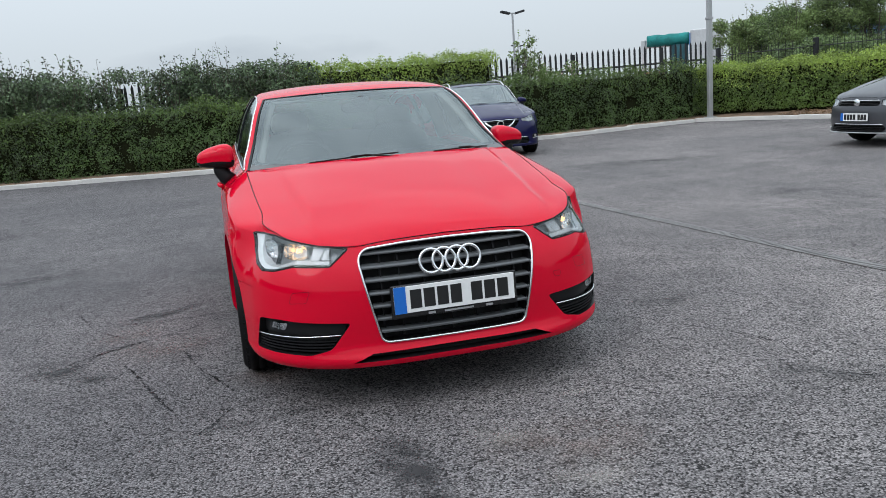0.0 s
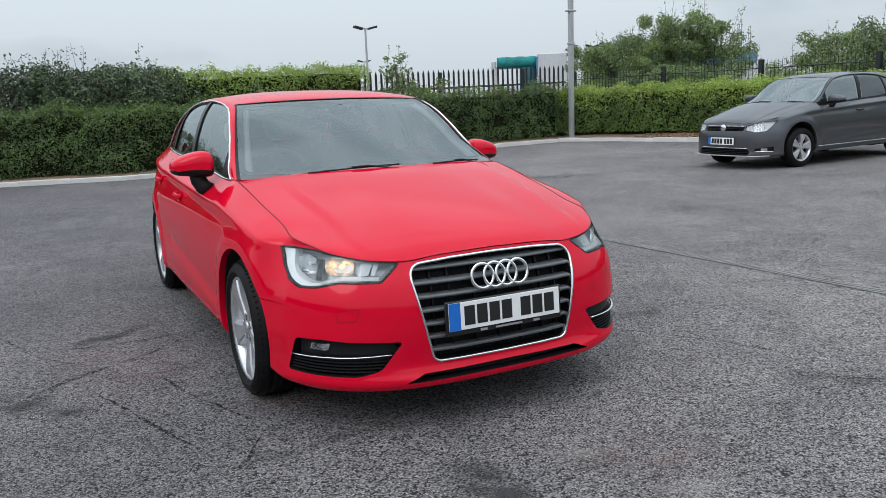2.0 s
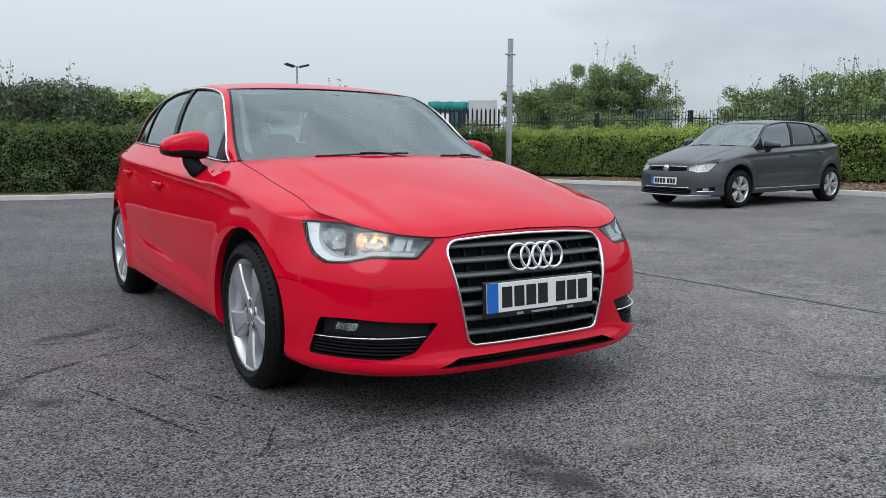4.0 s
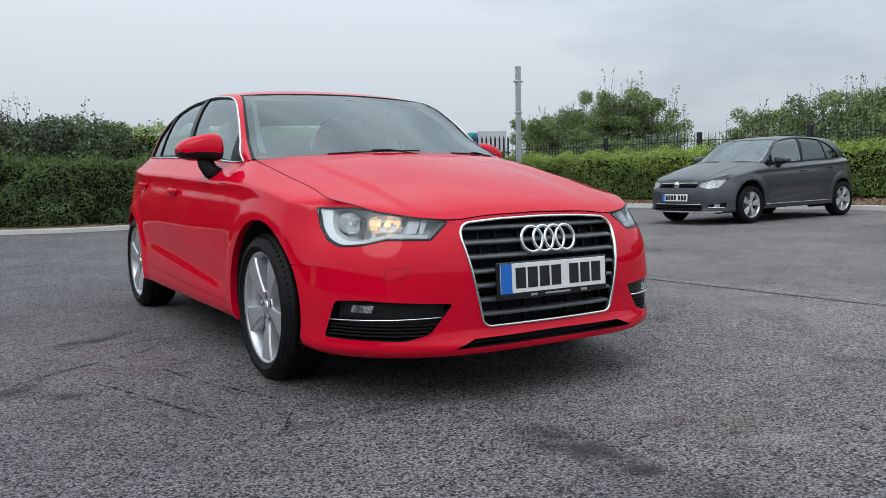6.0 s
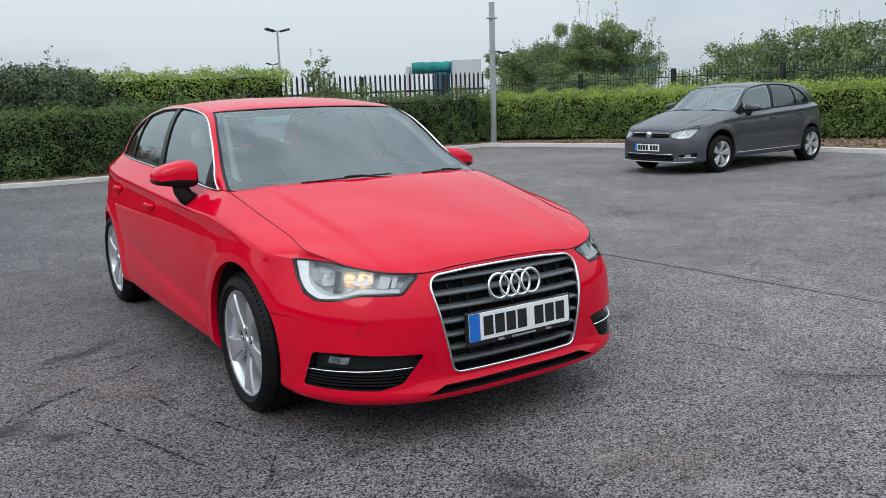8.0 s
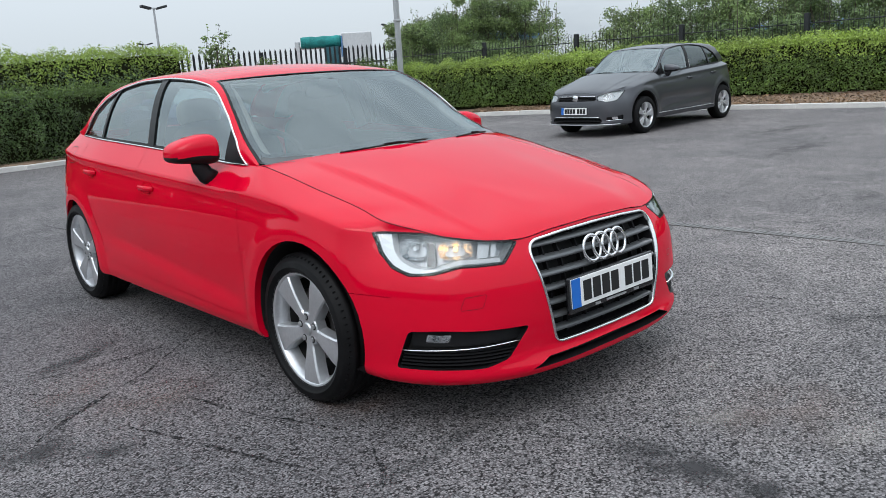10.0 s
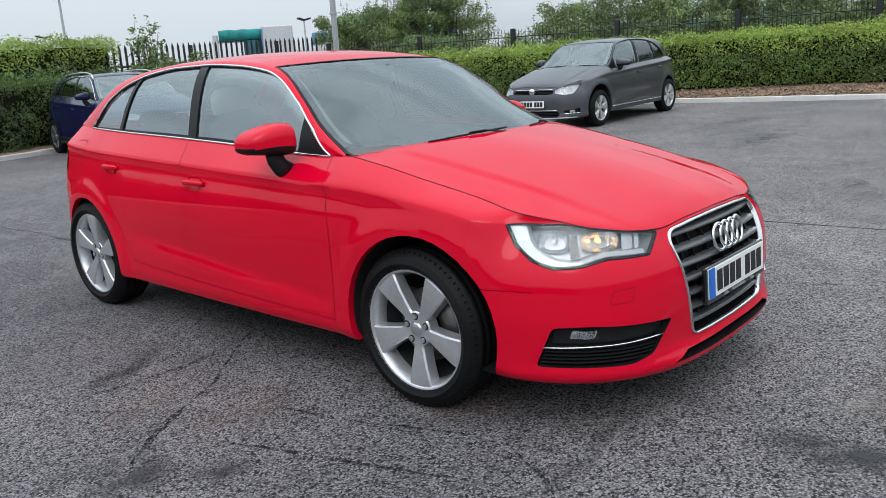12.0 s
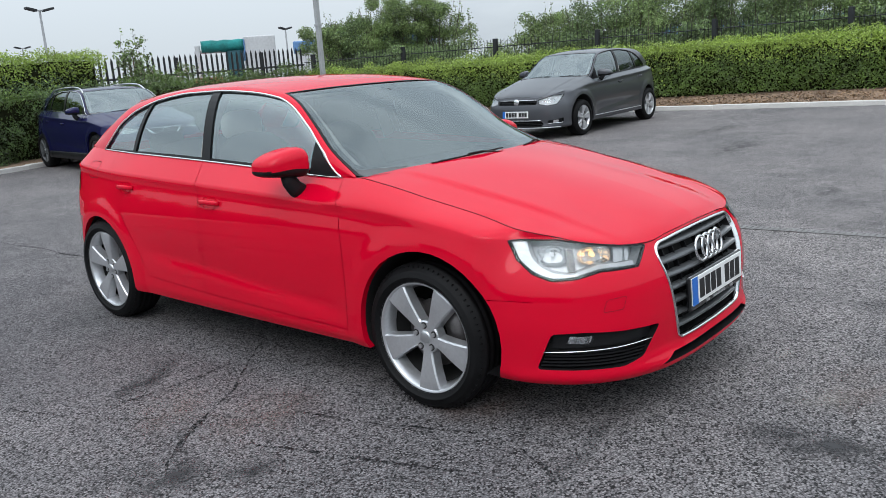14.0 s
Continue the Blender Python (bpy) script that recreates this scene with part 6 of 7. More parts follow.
def simple_car(th, sh, body, trim, grille_half, lamp, low_half, fog, wheels, R, rim_r, alloy, twin, plate_z, track, base):
    """A parked car seen from some way off, on the same plan as the red one."""
    at = sh.at

    def nose_(u, v, out=0.0):
        p = at(abs(u), v, out)
        return Vector((p.x if u >= 0 else -p.x, p.y, p.z))
    flank(sh, th, body, [grille_half, lamp, low_half, fog], [grille_half, lamp, low_half, fog])
    upperworks(sh, th, body, trim, M_GLASS_FAR, M_PRIVACY, M_GLASS_FAR)
    mirrors(sh, th, body)
    handles(sh, th, body)
    cabin(sh, th)
    wipers(sh, th)
    for sx, y, i in ((-track, 0, 1), (-track, base, 1), (track, 0, -1), (track, base, -1)):
        wheel(th, (sx, y, R), R, rim_r, 0.2, 5, 0.0, alloy, i, 10 + 20 * (y > 0), twin)
    for nm, half, n in (("upper_grille", grille_half, 3), ("lower_grille", low_half, 4)):
        full = both(half)
        g = new(nm)
        g.parent = th
        part("grille_back", patch(full, lambda u, v: nose_(u, v, -0.05), step_=0.08), M_VOID, g)
        z0, z1 = min(p[1] for p in half), max(p[1] for p in half)
        for i in range(n):
            z = z0 + (z1 - z0) * (i + 0.6) / (n + 0.2)
            xs = []
            for (ua, va), (ub, vb) in zip(half, half[1:]):
                if min(va, vb) <= z <= max(va, vb) and abs(va - vb) > 1e-6:
                    xs.append(ua + (ub - ua) * (z - va) / (vb - va))
            hw = (max(xs) if xs else 0.3) - 0.004
            part("slat", sweep([nose_(u, z, -0.016) for u in np.linspace(-hw, hw, 17)], 0.03, 0.012, False), M_BLACK, g, "", True)
        zz = z1 + 0.004
        hw = max(p[0] for p in half) - (0.02 if nm == "upper_grille" else 0.05)
        part("bright_strip", sweep([nose_(u, zz, 0.002) for u in np.linspace(-hw, hw, 17)], 0.014, 0.013, False), M_CHROME, g, "bright metal strip", True)
    for mm in (False, True):
        hl = new("headlamp")
        hl.parent = th
        part("lens", patch(lamp, lambda u, v: at(u, v, 0.002), mm, 0.03), M_LENS, hl, "clear lens", True).visible_shadow = False
        part("lamp_seal", rim_band(lamp, at, 0.007, 0.001, mm, d=0.03), M_BLACK, hl, "", True)
        part("housing_back", patch(lamp, lambda u, v: at(u, v, -0.025), mm, 0.04), M_LAMPGREY, hl, "grey housing")
        lo = dense_n(lamp, lamp, 0.03)
        part("housing_wall", band([flip([at(u, v, 0.0) for u, v in lo], mm), flip([at(u, v, -0.05) for u, v in lo], mm)]), M_LAMPGREY, hl, "", True)
        cu, cv = sum(p[0] for p in lamp) / len(lamp), sum(p[1] for p in lamp) / len(lamp)
        for du in (-0.07, 0.05):
            c0, c1 = at(cu + du, cv, -0.008), at(cu + du, cv, -0.045)
            q = flip([c1, c0], mm)
            part("reflector", cyl_bm(q[0], q[1], 0.012, 0.042, 16, False), M_BOWL, hl, "", True)
        fg = new("fog_lamp")
        fg.parent = th
        part("fog_back", patch(fog, lambda u, v: at(u, v, -0.03), mm, 0.04), M_BLACK, fg)
        fu, fv = sum(p[0] for p in fog) / len(fog), sum(p[1] for p in fog) / len(fog)
        part("fog_lens", patch(rounded([(fu - 0.05, fv - 0.02), (fu + 0.05, fv - 0.02), (fu + 0.05, fv + 0.02), (fu - 0.05, fv + 0.02)], 0.012), lambda u, v: at(u, v, -0.008), mm, 0.03), M_BOWL, fg, "", True)
        part("fog_trim", sweep(flip([at(u, min(p[1] for p in fog) + 0.004, 0.003) for u in np.linspace(min(p[0] for p in fog), max(p[0] for p in fog), 9)], mm), 0.014, 0.013, False), M_CHROME, fg, "", True)
        tl = rounded([(sh.sy(2.98), 0.78), (sh.sy(3.30), 0.76), (sh.sy(3.33), 0.95), (sh.sy(3.05), 0.98)], 0.03)
        part("tail_lamp", patch(tl, lambda u, v: at(u, v, 0.004), mm, 0.04), M_TAIL, th, "red tail lamp lens", True)
    p = nose_(0.0, plate_z, 0.012)
    plate(th, pose(0, p.y, p.z, -4, 0, 0), holder=False, blue=True)


GS = Shell(0.945, 0.937, 1.005)
GS.ZK, GS.rear = GS.ZK[:8] + [(2.2, 1.372), (2.55, 1.345), (2.74, 1.29), (2.86, 1.18), (2.94, 1.085)], 1.66
GS.zt = [(s_, z_ - (0.042 if s_ > GS.sy(0.5) else 0.0)) for s_, z_ in GS.zt]
grey_car = empty("grey_car", "dark grey metallic small hatchback parked by the hedge", "car")
Q = lambda x, y, z: (GS.near(x, y), z)
g_gr = [(0.0, 0.590), (GS.sx(0.40), 0.590), (GS.sx(0.43), 0.612), (GS.sx(0.425), 0.652), (0.0, 0.660)]
g_lamp = rounded([Q(0.455, -0.86, 0.668), Q(0.455, -0.86, 0.600), Q(0.60, -0.79, 0.572), Q(0.73, -0.675, 0.582), Q(0.830, -0.44, 0.730), Q(0.70, -0.70, 0.722)], 0.012, 3)
g_low = [(0.0, 0.228), (GS.sx(0.50), 0.228), (GS.sx(0.54), 0.27), (GS.sx(0.50), 0.318), (0.0, 0.328)]
g_fog = rounded([Q(0.60, -0.79, 0.325), Q(0.60, -0.79, 0.275), Q(0.790, -0.57, 0.285), Q(0.790, -0.57, 0.355)], 0.012, 3)
simple_car(grey_car, GS, M_GREYPAINT, M_BLACK, g_gr, g_lamp, g_low, g_fog, None, 0.302, 0.205, M_ALLOY, True, 0.435, 0.727, 2.47)
bd = lathe([(0.0001, 0.0), (0.052, 0.0), (0.056, 0.006), (0.056, 0.014)], 24)
bmesh.ops.transform(bd, matrix=Matrix.Translation((0, GS.at(0, 0.632, 0.016).y, 0.632 * 1.005)) @ Matrix.Rotation(radians(90), 4, "Z"), verts=bd.verts[:])
part("badge", bd, M_CHROME, grey_car, "plain round bright badge", True)
part("lip_strip", sweep([Vector((GS.at(abs(u), 0.212, 0.006).x * (1 if u >= 0 else -1), GS.at(abs(u), 0.212, 0.006).y, 0.213)) for u in np.linspace(-0.86, 0.86, 35)], 0.016, 0.016, False), M_SATIN, grey_car, "silver strip along the lower lip", True)
for mm in (False, True):
    part("sill_strip", sweep(flip([GS.at(u, 0.30, 0.004) for u in np.linspace(GS.sy(0.36), GS.sy(2.2), 20)], mm), 0.012, 0.012, False), M_SATIN, grey_car, "bright strip along the sill", True)
grey_car.matrix_world = pose(8.92, 5.75, ground_z(8.84), 0.89, 0, -90)

BS = Shell(1.0, 1.0, 1.03)
BS.ZK, BS.rear = GS.ZK, GS.rear
blue_car = empty("blue_crossover", "dark blue metallic crossover parked against the hedge", "car")
Q = lambda x, y, z: (BS.near(x, y), z)
b_gr = [(0.0, 0.56), (BS.sx(0.28), 0.56), (BS.sx(0.39), 0.655), (BS.sx(0.39), 0.675), (0.0, 0.685)]
b_lamp = rounded([Q(0.45, -0.86, 0.690), Q(0.45, -0.86, 0.655), Q(0.60, -0.79, 0.636), Q(0.73, -0.675, 0.640), Q(0.825, -0.47, 0.744), Q(0.70, -0.70, 0.738)], 0.012, 3)
b_low = [(0.0, 0.25), (BS.sx(0.52), 0.25), (BS.sx(0.56), 0.31), (BS.sx(0.52), 0.36), (0.0, 0.36)]
b_fog = rounded([Q(0.62, -0.78, 0.40), Q(0.62, -0.78, 0.33), Q(0.78, -0.59, 0.34), Q(0.78, -0.59, 0.41)], 0.012, 3)
simple_car(blue_car, BS, M_BLUEPAINT, M_CHROME, b_gr, b_lamp, b_low, b_fog, None, 0.33, 0.225, M_GRILLE, False, 0.47, 0.775, 2.63)
for sx in (-1, 1):
    v_ = [(0.30, 0.672), (0.235, 0.61), (0.165, 0.572), (0.09, 0.56)]
    part("chrome_wing", sweep([Vector((sx * BS.at(BS.sx(x), z, 0.008).x, BS.at(BS.sx(x), z, 0.008).y, z * 1.03)) for x, z in v_], 0.02, 0.04, False), M_CHROME, blue_car, "bright V-shaped grille bar", True)
    rr = [BS.upper(y, 0.97) + Vector((-0.02, 0, 0.045 * min(1, (y - 1.0) * 6, (2.75 - y) * 6))) for y in np.linspace(1.0, 2.75, 24)]
    part("roof_rail", sweep([Vector((sx * p.x, p.y, p.z)) for p in rr], 0.03, 0.025, False), M_SATIN, blue_car, "silver roof rail", True)
    part("sill_cladding", sweep([Vector((sx * BS.at(u, 0.26, 0.006).x, BS.at(u, 0.26, 0.006).y, 0.275 * 1.0)) for u in np.linspace(BS.sy(0.36), BS.sy(2.2), 20)], 0.05, 0.13, False), M_BLACK, blue_car, "black sill cladding", True)
ring = [Vector((0.06 * math.cos(t), BS.at(0, 0.62, 0.018).y, 0.62 * 1.03 + 0.06 * math.sin(t))) for t in np.linspace(0, 2 * math.pi, 29)[:-1]]
part("badge", sweep(ring, 0.014, 0.014, True, (0, 1, 0.01)), M_CHROME, blue_car, "plain bright ring badge", True)
blue_car.matrix_world = pose(4.31, 11.08, ground_z(4.0), 0, 0, -6)

# ---- drain, marks and far things ----
M_DRAIN = mat("drain_grating", (0.185, 0.18, 0.176), 0.7, metal=0.1, var=0.25, big=4, fine=80, bump=0.002)
M_TEAL = mat("teal_bristle", (0.01, 0.19, 0.18), 0.8, var=0.4, big=3, fine=25, bump=0.03)
M_DARKTEAL = mat("dark_teal_bristle", (0.012, 0.06, 0.075), 0.8, var=0.4, big=3, fine=25, bump=0.03)
M_BLUEROOF = mat("blue_sheet", (0.10, 0.22, 0.42), 0.6, var=0.1, big=0.3, fine=3)
M_REDSHEET = mat("faded_red_sheet", (0.45, 0.10, 0.08), 0.7, var=0.15, big=0.5, fine=4)

drain = tagged(new("drain_channel"), "narrow grey slotted drain channel across the asphalt", "drain", kind="structure")


def drain_x(y):
    return 3.08 - 0.052 * y


def drain_piece(y0, y1):
    bm = bmesh.new()
    a0, a1 = drain_x(y0), drain_x(y1)
    n = 12
    for sx in (-1, 1):
        x0, x1 = (sx * 0.052, sx * 0.040)
        vs = [bm.verts.new((a0 + min(x0, x1), y0, 0.004)), bm.verts.new((a0 + max(x0, x1), y0, 0.004)), bm.verts.new((a1 + max(x0, x1), y1, 0.004)), bm.verts.new((a1 + min(x0, x1), y1, 0.004))]
        bm.faces.new(vs)
    for i in range(n):
        f0, f1 = i / n, (i + 0.62) / n
        ya, yb = y0 + (y1 - y0) * f0, y0 + (y1 - y0) * f1
        xa, xb = drain_x(ya), drain_x(yb)
        bm.faces.new([bm.verts.new((xa - 0.040, ya, 0.004)), bm.verts.new((xa + 0.040, ya, 0.004)), bm.verts.new((xb + 0.040, yb, 0.004)), bm.verts.new((xb - 0.040, yb, 0.004))])
    r = bmesh.ops.extrude_face_region(bm, geom=bm.faces[:])
    bmesh.ops.translate(bm, vec=(0, 0, 0.003), verts=[v for v in r["geom"] if isinstance(v, bmesh.types.BMVert)])
    return bm


for i in range(16):
    part("grating", drain_piece(-3.0 + 0.5 * i, -3.0 + 0.5 * i + 0.494), M_DRAIN, drain)
M_SILT = mat("drain_silt", (0.13, 0.127, 0.122), 0.9, var=0.4, big=5, fine=60)
cb = bmesh.new()
vs = [cb.verts.new((drain_x(y) + dx, y, 0.002)) for y, dx in ((-3.0, -0.05), (-3.0, 0.05), (5.0, 0.05), (5.0, -0.05))]
cb.faces.new(vs)
part("channel_bed", cb, M_SILT, drain)



def stain_material(name, colour, strength, rough_=0.75):
    """Old soaked-in dirt: strongest at its heart, broken up and fading at the rim."""
    m = bpy.data.materials.new(name)
    m.use_nodes = True
    nt = m.node_tree
    p = nt.nodes["Principled BSDF"]
    out = nt.nodes["Material Output"]
    p.inputs["Base Color"].default_value, p.inputs["Roughness"].default_value = (*colour, 1), rough_
    tc, sub_, ln_, n1, n2, mx, ml, tr, mix = (nt.nodes.new("ShaderNode" + k) for k in ("TexCoord", "VectorMath", "VectorMath", "TexNoise", "TexNoise", "MapRange", "Math", "BsdfTransparent", "MixShader"))
    lk = nt.links.new
    sub_.operation, sub_.inputs[1].default_value = "SUBTRACT", (0.5, 0.5, 0.0)
    ln_.operation = "LENGTH"
    lk(tc.outputs["Generated"], sub_.inputs[0])
    flat_ = nt.nodes.new("ShaderNodeVectorMath")
    flat_.operation, flat_.inputs[1].default_value = "MULTIPLY", (1, 1, 0)
    lk(sub_.outputs[0], flat_.inputs[0])
    lk(flat_.outputs[0], ln_.inputs[0])
    n1.inputs["Scale"].default_value, n1.inputs["Detail"].default_value = 7.0, 5
    n2.inputs["Scale"].default_value, n2.inputs["Detail"].default_value = 70.0, 3
    for n in (n1, n2):
        lk(tc.outputs["Object"], n.inputs["Vector"])
    fade, rag = nt.nodes.new("ShaderNodeMapRange"), nt.nodes.new("ShaderNodeMath")
    for k, v in (("From Min", 0.5), ("From Max", 0.05), ("To Min", 0.0), ("To Max", 1.0)):
        fade.inputs[k].default_value = v
    lk(ln_.outputs["Value"], fade.inputs["Value"])
    for k, v in (("From Min", 0.36), ("From Max", 0.60), ("To Min", 0.0), ("To Max", 1.0)):
        mx.inputs[k].default_value = v
    rag.operation = "MULTIPLY_ADD"
    lk(n2.outputs["Fac"], rag.inputs[0])
    rag.inputs[1].default_value = 0.35
    lk(n1.outputs["Fac"], rag.inputs[2])
    back = nt.nodes.new("ShaderNodeMath")
    back.operation, back.inputs[1].default_value = "SUBTRACT", 0.175
    lk(rag.outputs[0], back.inputs[0])
    lk(back.outputs[0], mx.inputs["Value"])
    ml.operation = "MULTIPLY"
    lk(fade.outputs["Result"], ml.inputs[0])
    lk(mx.outputs["Result"], ml.inputs[1])
    sc = nt.nodes.new("ShaderNodeMath")
    sc.operation, sc.inputs[1].default_value, sc.use_clamp = "MULTIPLY", strength, True
    lk(ml.outputs[0], sc.inputs[0])
    lk(sc.outputs[0], mix.inputs[0])
    lk(tr.outputs[0], mix.inputs[1])
    lk(p.outputs[0], mix.inputs[2])
    lk(mix.outputs[0], out.inputs["Surface"])
    return m


M_SOAK = stain_material("soaked_oil", (0.030, 0.029, 0.031), 0.95)
M_SCUFF = stain_material("tyre_rubber_scuff", (0.042, 0.042, 0.044), 0.45)
M_RUST = stain_material("faint_brown_stain", (0.16, 0.105, 0.085), 0.30)
M_DUST = stain_material("pale_dust", (0.34, 0.31, 0.28), 0.35)
stain_level = [0.004]


def stain(x, y, rx, ry, turn, material, label):
    """A thin flat stain lying on the asphalt."""
    stain_level[0] += 0.0006
    bm = bmesh.new()
    bmesh.ops.create_grid(bm, x_segments=2, y_segments=2, size=1)
    bmesh.ops.transform(bm, matrix=Matrix.Diagonal((rx, ry, 1, 1)), verts=bm.verts[:])
    ob = part("stain", bm, material)
    ob.matrix_world = pose(x, y, ground_z(x) + stain_level[0], 0, 0, turn)
    return tagged(ob, label, "stain", kind="structure")


for a_ in ((-0.35, -1.42, 0.13, 0.36, 4), (-0.33, -1.68, 0.09, 0.08, 0), (-1.83, 0.44, 0.17, 0.20, 40), (-1.62, 0.22, 0.12, 0.10, 0), (-1.35, 1.42, 0.34, 0.09, 28), (-0.36, -1.95, 0.2, 0.12, 30)):
    stain(*a_, M_SOAK, "dark oil stain soaked into the asphalt")
for a_ in ((1.55, 0.06, 0.28, 0.20, 20), (1.55, -1.33, 0.40, 0.16, -25), (-0.9, -0.75, 0.6, 0.06, 10), (4.7, -0.1, 0.35, 0.15, 15), (4.7, 3.0, 0.4, 0.2, 60), (-2.6, 3.2, 0.8, 0.25, 20), (7.5, 1.8, 1.2, 0.35, 10), (9.5, 2.9, 1.5, 0.4, -8), (2.2, -2.0, 0.5, 0.2, 30), (-4.0, 6.0, 1.6, 0.5, 25), (5.5, 7.0, 1.8, 0.4, -15)):
    stain(*a_, M_SCUFF, "dark tyre scuff on the asphalt")
for a_ in ((0.03, -1.32, 0.16, 0.14, 0), (0.45, -1.05, 0.10, 0.05, 20), (0.2, -1.75, 0.2, 0.12, 10)):
    stain(*a_, M_DUST, "pale dusty patch on the asphalt")

for a_ in ((-1.30, 0.55, 0.34, 0.26, 20), (-1.5, 0.95, 0.3, 0.2, 50), (-0.75, -0.2, 0.3, 0.2, 0), (0.25, -1.5, 0.4, 0.3, 0)):
    stain(*a_, M_RUST, "faint brown stain on the asphalt")
M_CRACKLINE = mat("crack_line", (0.016, 0.016, 0.017), 0.95, spec=0.1, var=0.4, big=4, fine=90)
nt_ = M_CRACKLINE.node_tree
cr_tc, cr_n, cr_m, cr_t, cr_x = (nt_.nodes.new("ShaderNode" + k) for k in ("TexCoord", "TexNoise", "MapRange", "BsdfTransparent", "MixShader"))
cr_n.inputs["Scale"].default_value, cr_n.inputs["Detail"].default_value = 62.0, 4
for k, v in (("From Min", 0.40), ("From Max", 0.60), ("To Min", 0.0), ("To Max", 0.85)):
    cr_m.inputs[k].default_value = v
nt_.links.new(cr_tc.outputs["Object"], cr_n.inputs["Vector"])
nt_.links.new(cr_n.outputs["Fac"], cr_m.inputs["Value"])
nt_.links.new(cr_m.outputs["Result"], cr_x.inputs[0])
nt_.links.new(cr_t.outputs[0], cr_x.inputs[1])
nt_.links.new(nt_.nodes["Principled BSDF"].outputs[0], cr_x.inputs[2])
nt_.links.new(cr_x.outputs[0], nt_.nodes["Material Output"].inputs["Surface"])


def crack(pts, w=0.0032):
    """A hairline crack in the asphalt."""
    ln = Line2(pts)
    n = max(6, int(ln.length / 0.04))
    L, R = [], []
    for i in range(n + 1):
        q, t, nn = ln.at(ln.length * i / n)
        wob = nn * (0.03 * noise.noise(Vector((q.x * 2.1, q.y * 2.1, 2.0))) + 0.014 * noise.noise(Vector((q.x * 11, q.y * 11, 5.0))))
        ww = w * max(0.3, 0.8 + 1.6 * noise.noise(Vector((q.x * 9, q.y * 9, 9.0)))) * min(1, i / 3 + 0.1, (n - i) / 3 + 0.1)
        L.append((q.x + wob.x + nn.x * ww, q.y + wob.y + nn.y * ww, ground_z(q.x) + 0.004))
        R.append((q.x + wob.x - nn.x * ww, q.y + wob.y - nn.y * ww, ground_z(q.x) + 0.004))
    return tagged(part("crack", band([L, R], False), M_CRACKLINE), "thin dark crack line in the asphalt", "crack", kind="structure")


for pts, w_ in (([(-0.63, 1.40), (-0.92, 1.18), (-1.18, 0.94), (-1.40, 0.82)], 0.006), ([(-1.36, 0.84), (-1.52, 0.74), (-1.76, 0.53), (-1.88, 0.38)], 0.011),
                ([(-1.92, 1.72), (-1.75, 1.25), (-1.48, 0.86)], 0.005), ([(-1.19, 0.48), (-1.11, 0.15), (-0.98, -0.18), (-0.90, -0.38)], 0.006),
                ([(-1.49, 0.42), (-1.35, -0.03), (-1.23, -0.39), (-1.16, -0.68)], 0.008), ([(-0.91, -0.46), (-1.03, -0.66), (-1.13, -0.82)], 0.007),
                ([(1.20, -0.1), (1.36, -0.4), (1.55, -0.7), (1.62, -0.95)], 0.006), ([(-0.12, 6.3), (-0.06, 5.5), (-0.05, 4.7)], 0.012),
                ([(-1.62, 1.28), (-1.25, 1.22), (-0.85, 1.24)], 0.007), ([(-0.70, 1.12), (-0.62, 1.46), (-0.66, 1.85)], 0.005),
                ([(-3.2, 2.2), (-2.5, 2.0), (-1.9, 2.2)], 0.004), ([(1.45, -1.25), (1.75, -1.5), (2.0, -1.55)], 0.006)):
    crack(pts, w_)

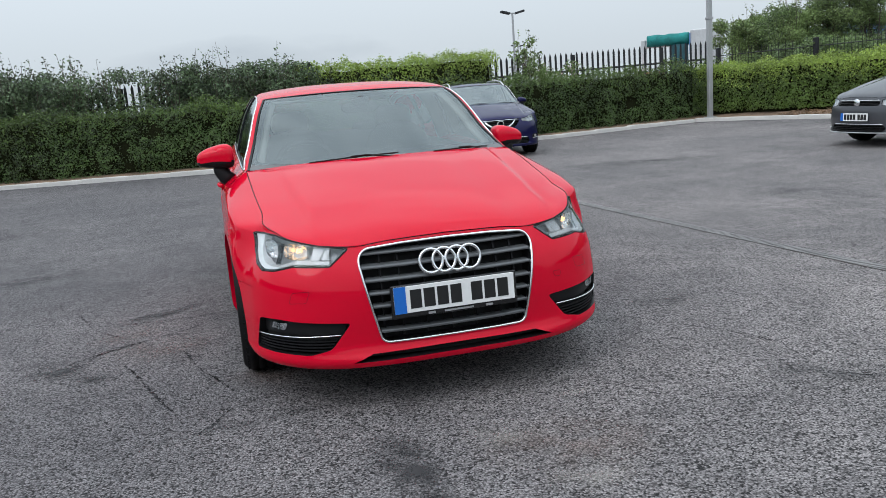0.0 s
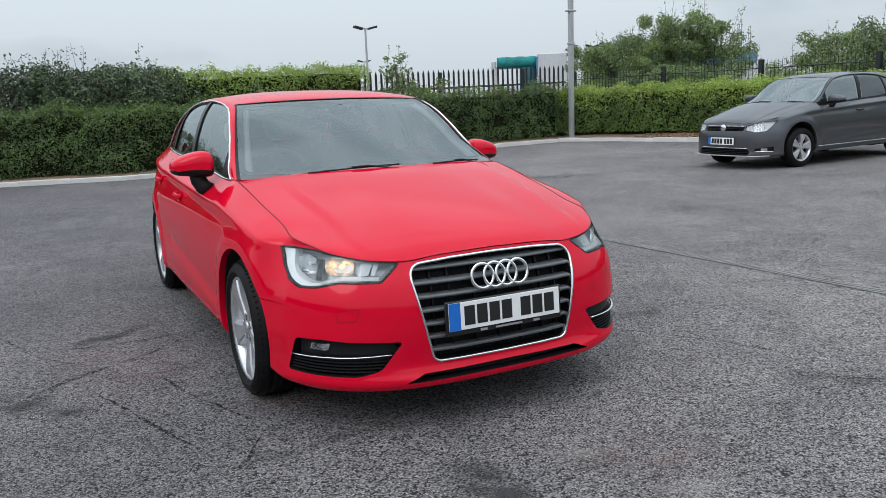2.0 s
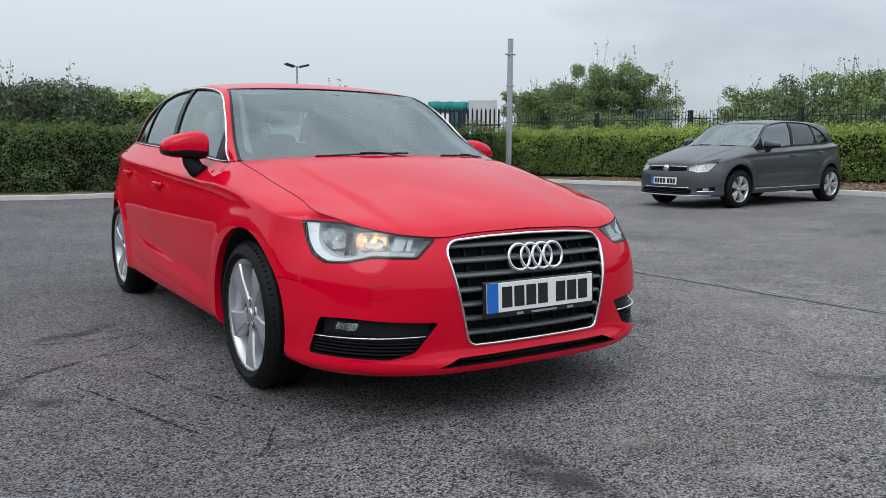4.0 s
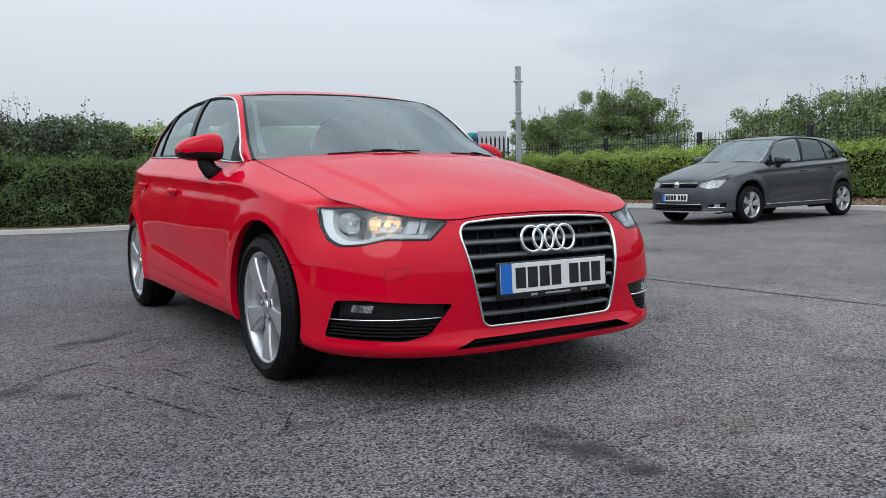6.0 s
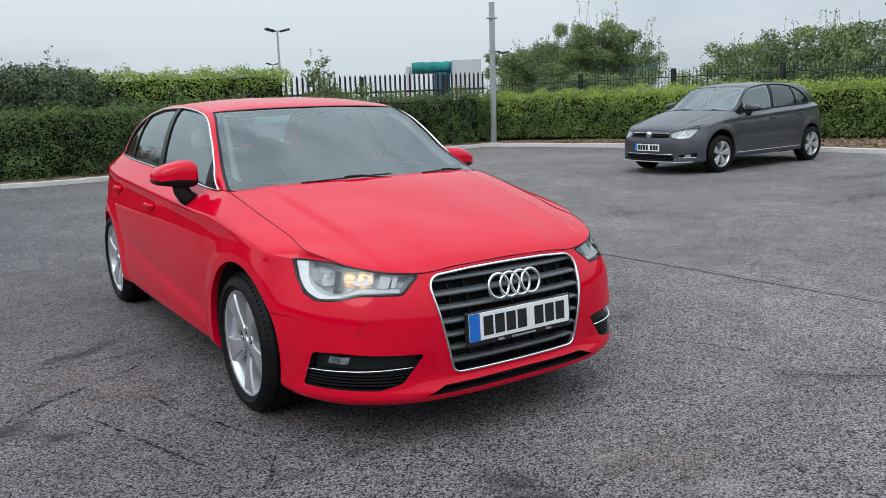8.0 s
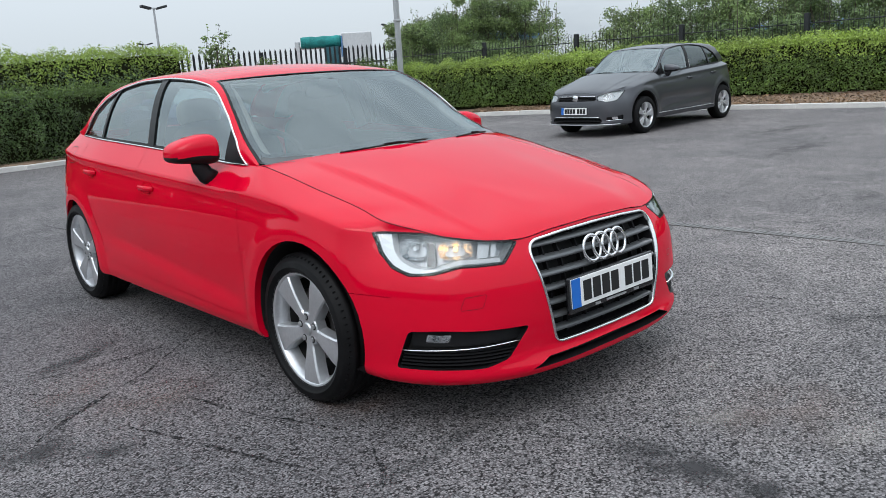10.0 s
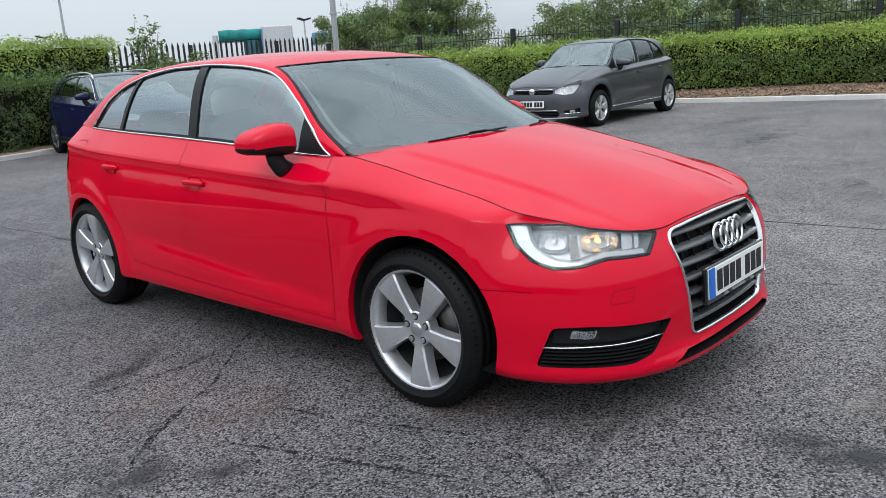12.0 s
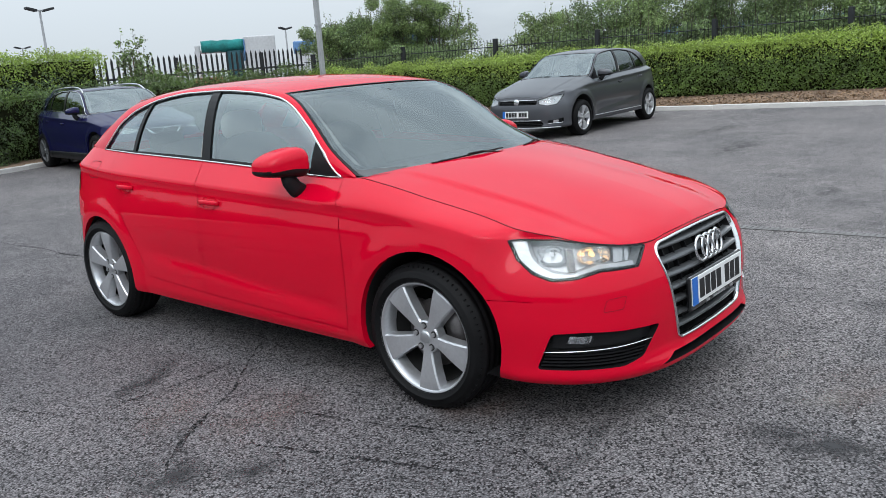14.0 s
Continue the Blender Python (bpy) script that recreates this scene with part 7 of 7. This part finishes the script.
# car wash gantry beyond the fence
cw = empty("car_wash", "grey car wash gantry with teal rolling brushes beyond the fence", "car wash", (22.0, 31.8, ground_z(17)), turn=-33)
part("gantry_column", box_bm(0.05, 1.55, -0.6, 0.6, 0, 3.25, 0.05, 1), M_GREY, cw, "pale grey housing")
part("gantry_column", box_bm(-2.3, -2.05, -0.3, 0.3, 0, 2.95, 0.04, 1), M_GREY, cw)
part("gantry_panel", box_bm(0.0, 0.06, -0.62, 0.62, 2.1, 3.1, 0.01, 1), M_BLUEROOF, cw, "blue side panel")
part("gantry_beam", box_bm(-2.35, 0.1, -0.25, 0.25, 2.55, 2.7, 0.03, 1), M_GREY, cw)
bb = lathe([(0.05, -2.0), (0.27, -2.0), (0.30, -1.5), (0.26, -1.2), (0.30, -0.9), (0.27, -0.5), (0.30, -0.2), (0.28, 0.0), (0.05, 0.0)], 18)
bmesh.ops.translate(bb, vec=(0, -0.3, 2.86), verts=bb.verts[:])
part("top_brush", bb, M_TEAL, cw, "teal bristle roller", True)
part("side_brush", cyl_bm((-0.45, -0.3, 0.2), (-0.45, -0.3, 2.6), 0.42, 0.40, 16), M_DARKTEAL, cw, "teal bristle roller", True)


def far_shed(name, x, y, w, d, h, turn, wall, roof, label):
    th = empty(name, label, "building", (x, y, 0), turn=turn)
    part("wall", box_bm(-w / 2, w / 2, -d / 2, d / 2, 0, h, 0.05, 1), wall, th)
    part("roof", box_bm(-w / 2 - 0.2, w / 2 + 0.2, -d / 2 - 0.2, d / 2 + 0.2, h, h + 0.9, 0.1, 1), roof, th)
    for i in range(int(w / 5)):
        part("door_panel", box_bm(-w / 2 + 1.5 + i * 5, -w / 2 + 4 + i * 5, -d / 2 - 0.08, -d / 2, 0, min(3.0, h * 0.8), 0.02, 1), M_GREY, th)
    return th


far_shed("far_building", 55, 57, 13, 10, 3.6, -40, M_GREY, M_BLUEROOF, "low grey building with a blue roof edge far off")
far_shed("far_building", 95, 26, 40, 14, 3.0, -75, M_GREY, M_BLUEROOF, "long grey building with a blue roof far off")
far_shed("red_shed", 20.2, 32.3, 0.9, 0.8, 0.7, -20, M_REDSHEET, M_REDSHEET, "low faded red shed behind the fence")
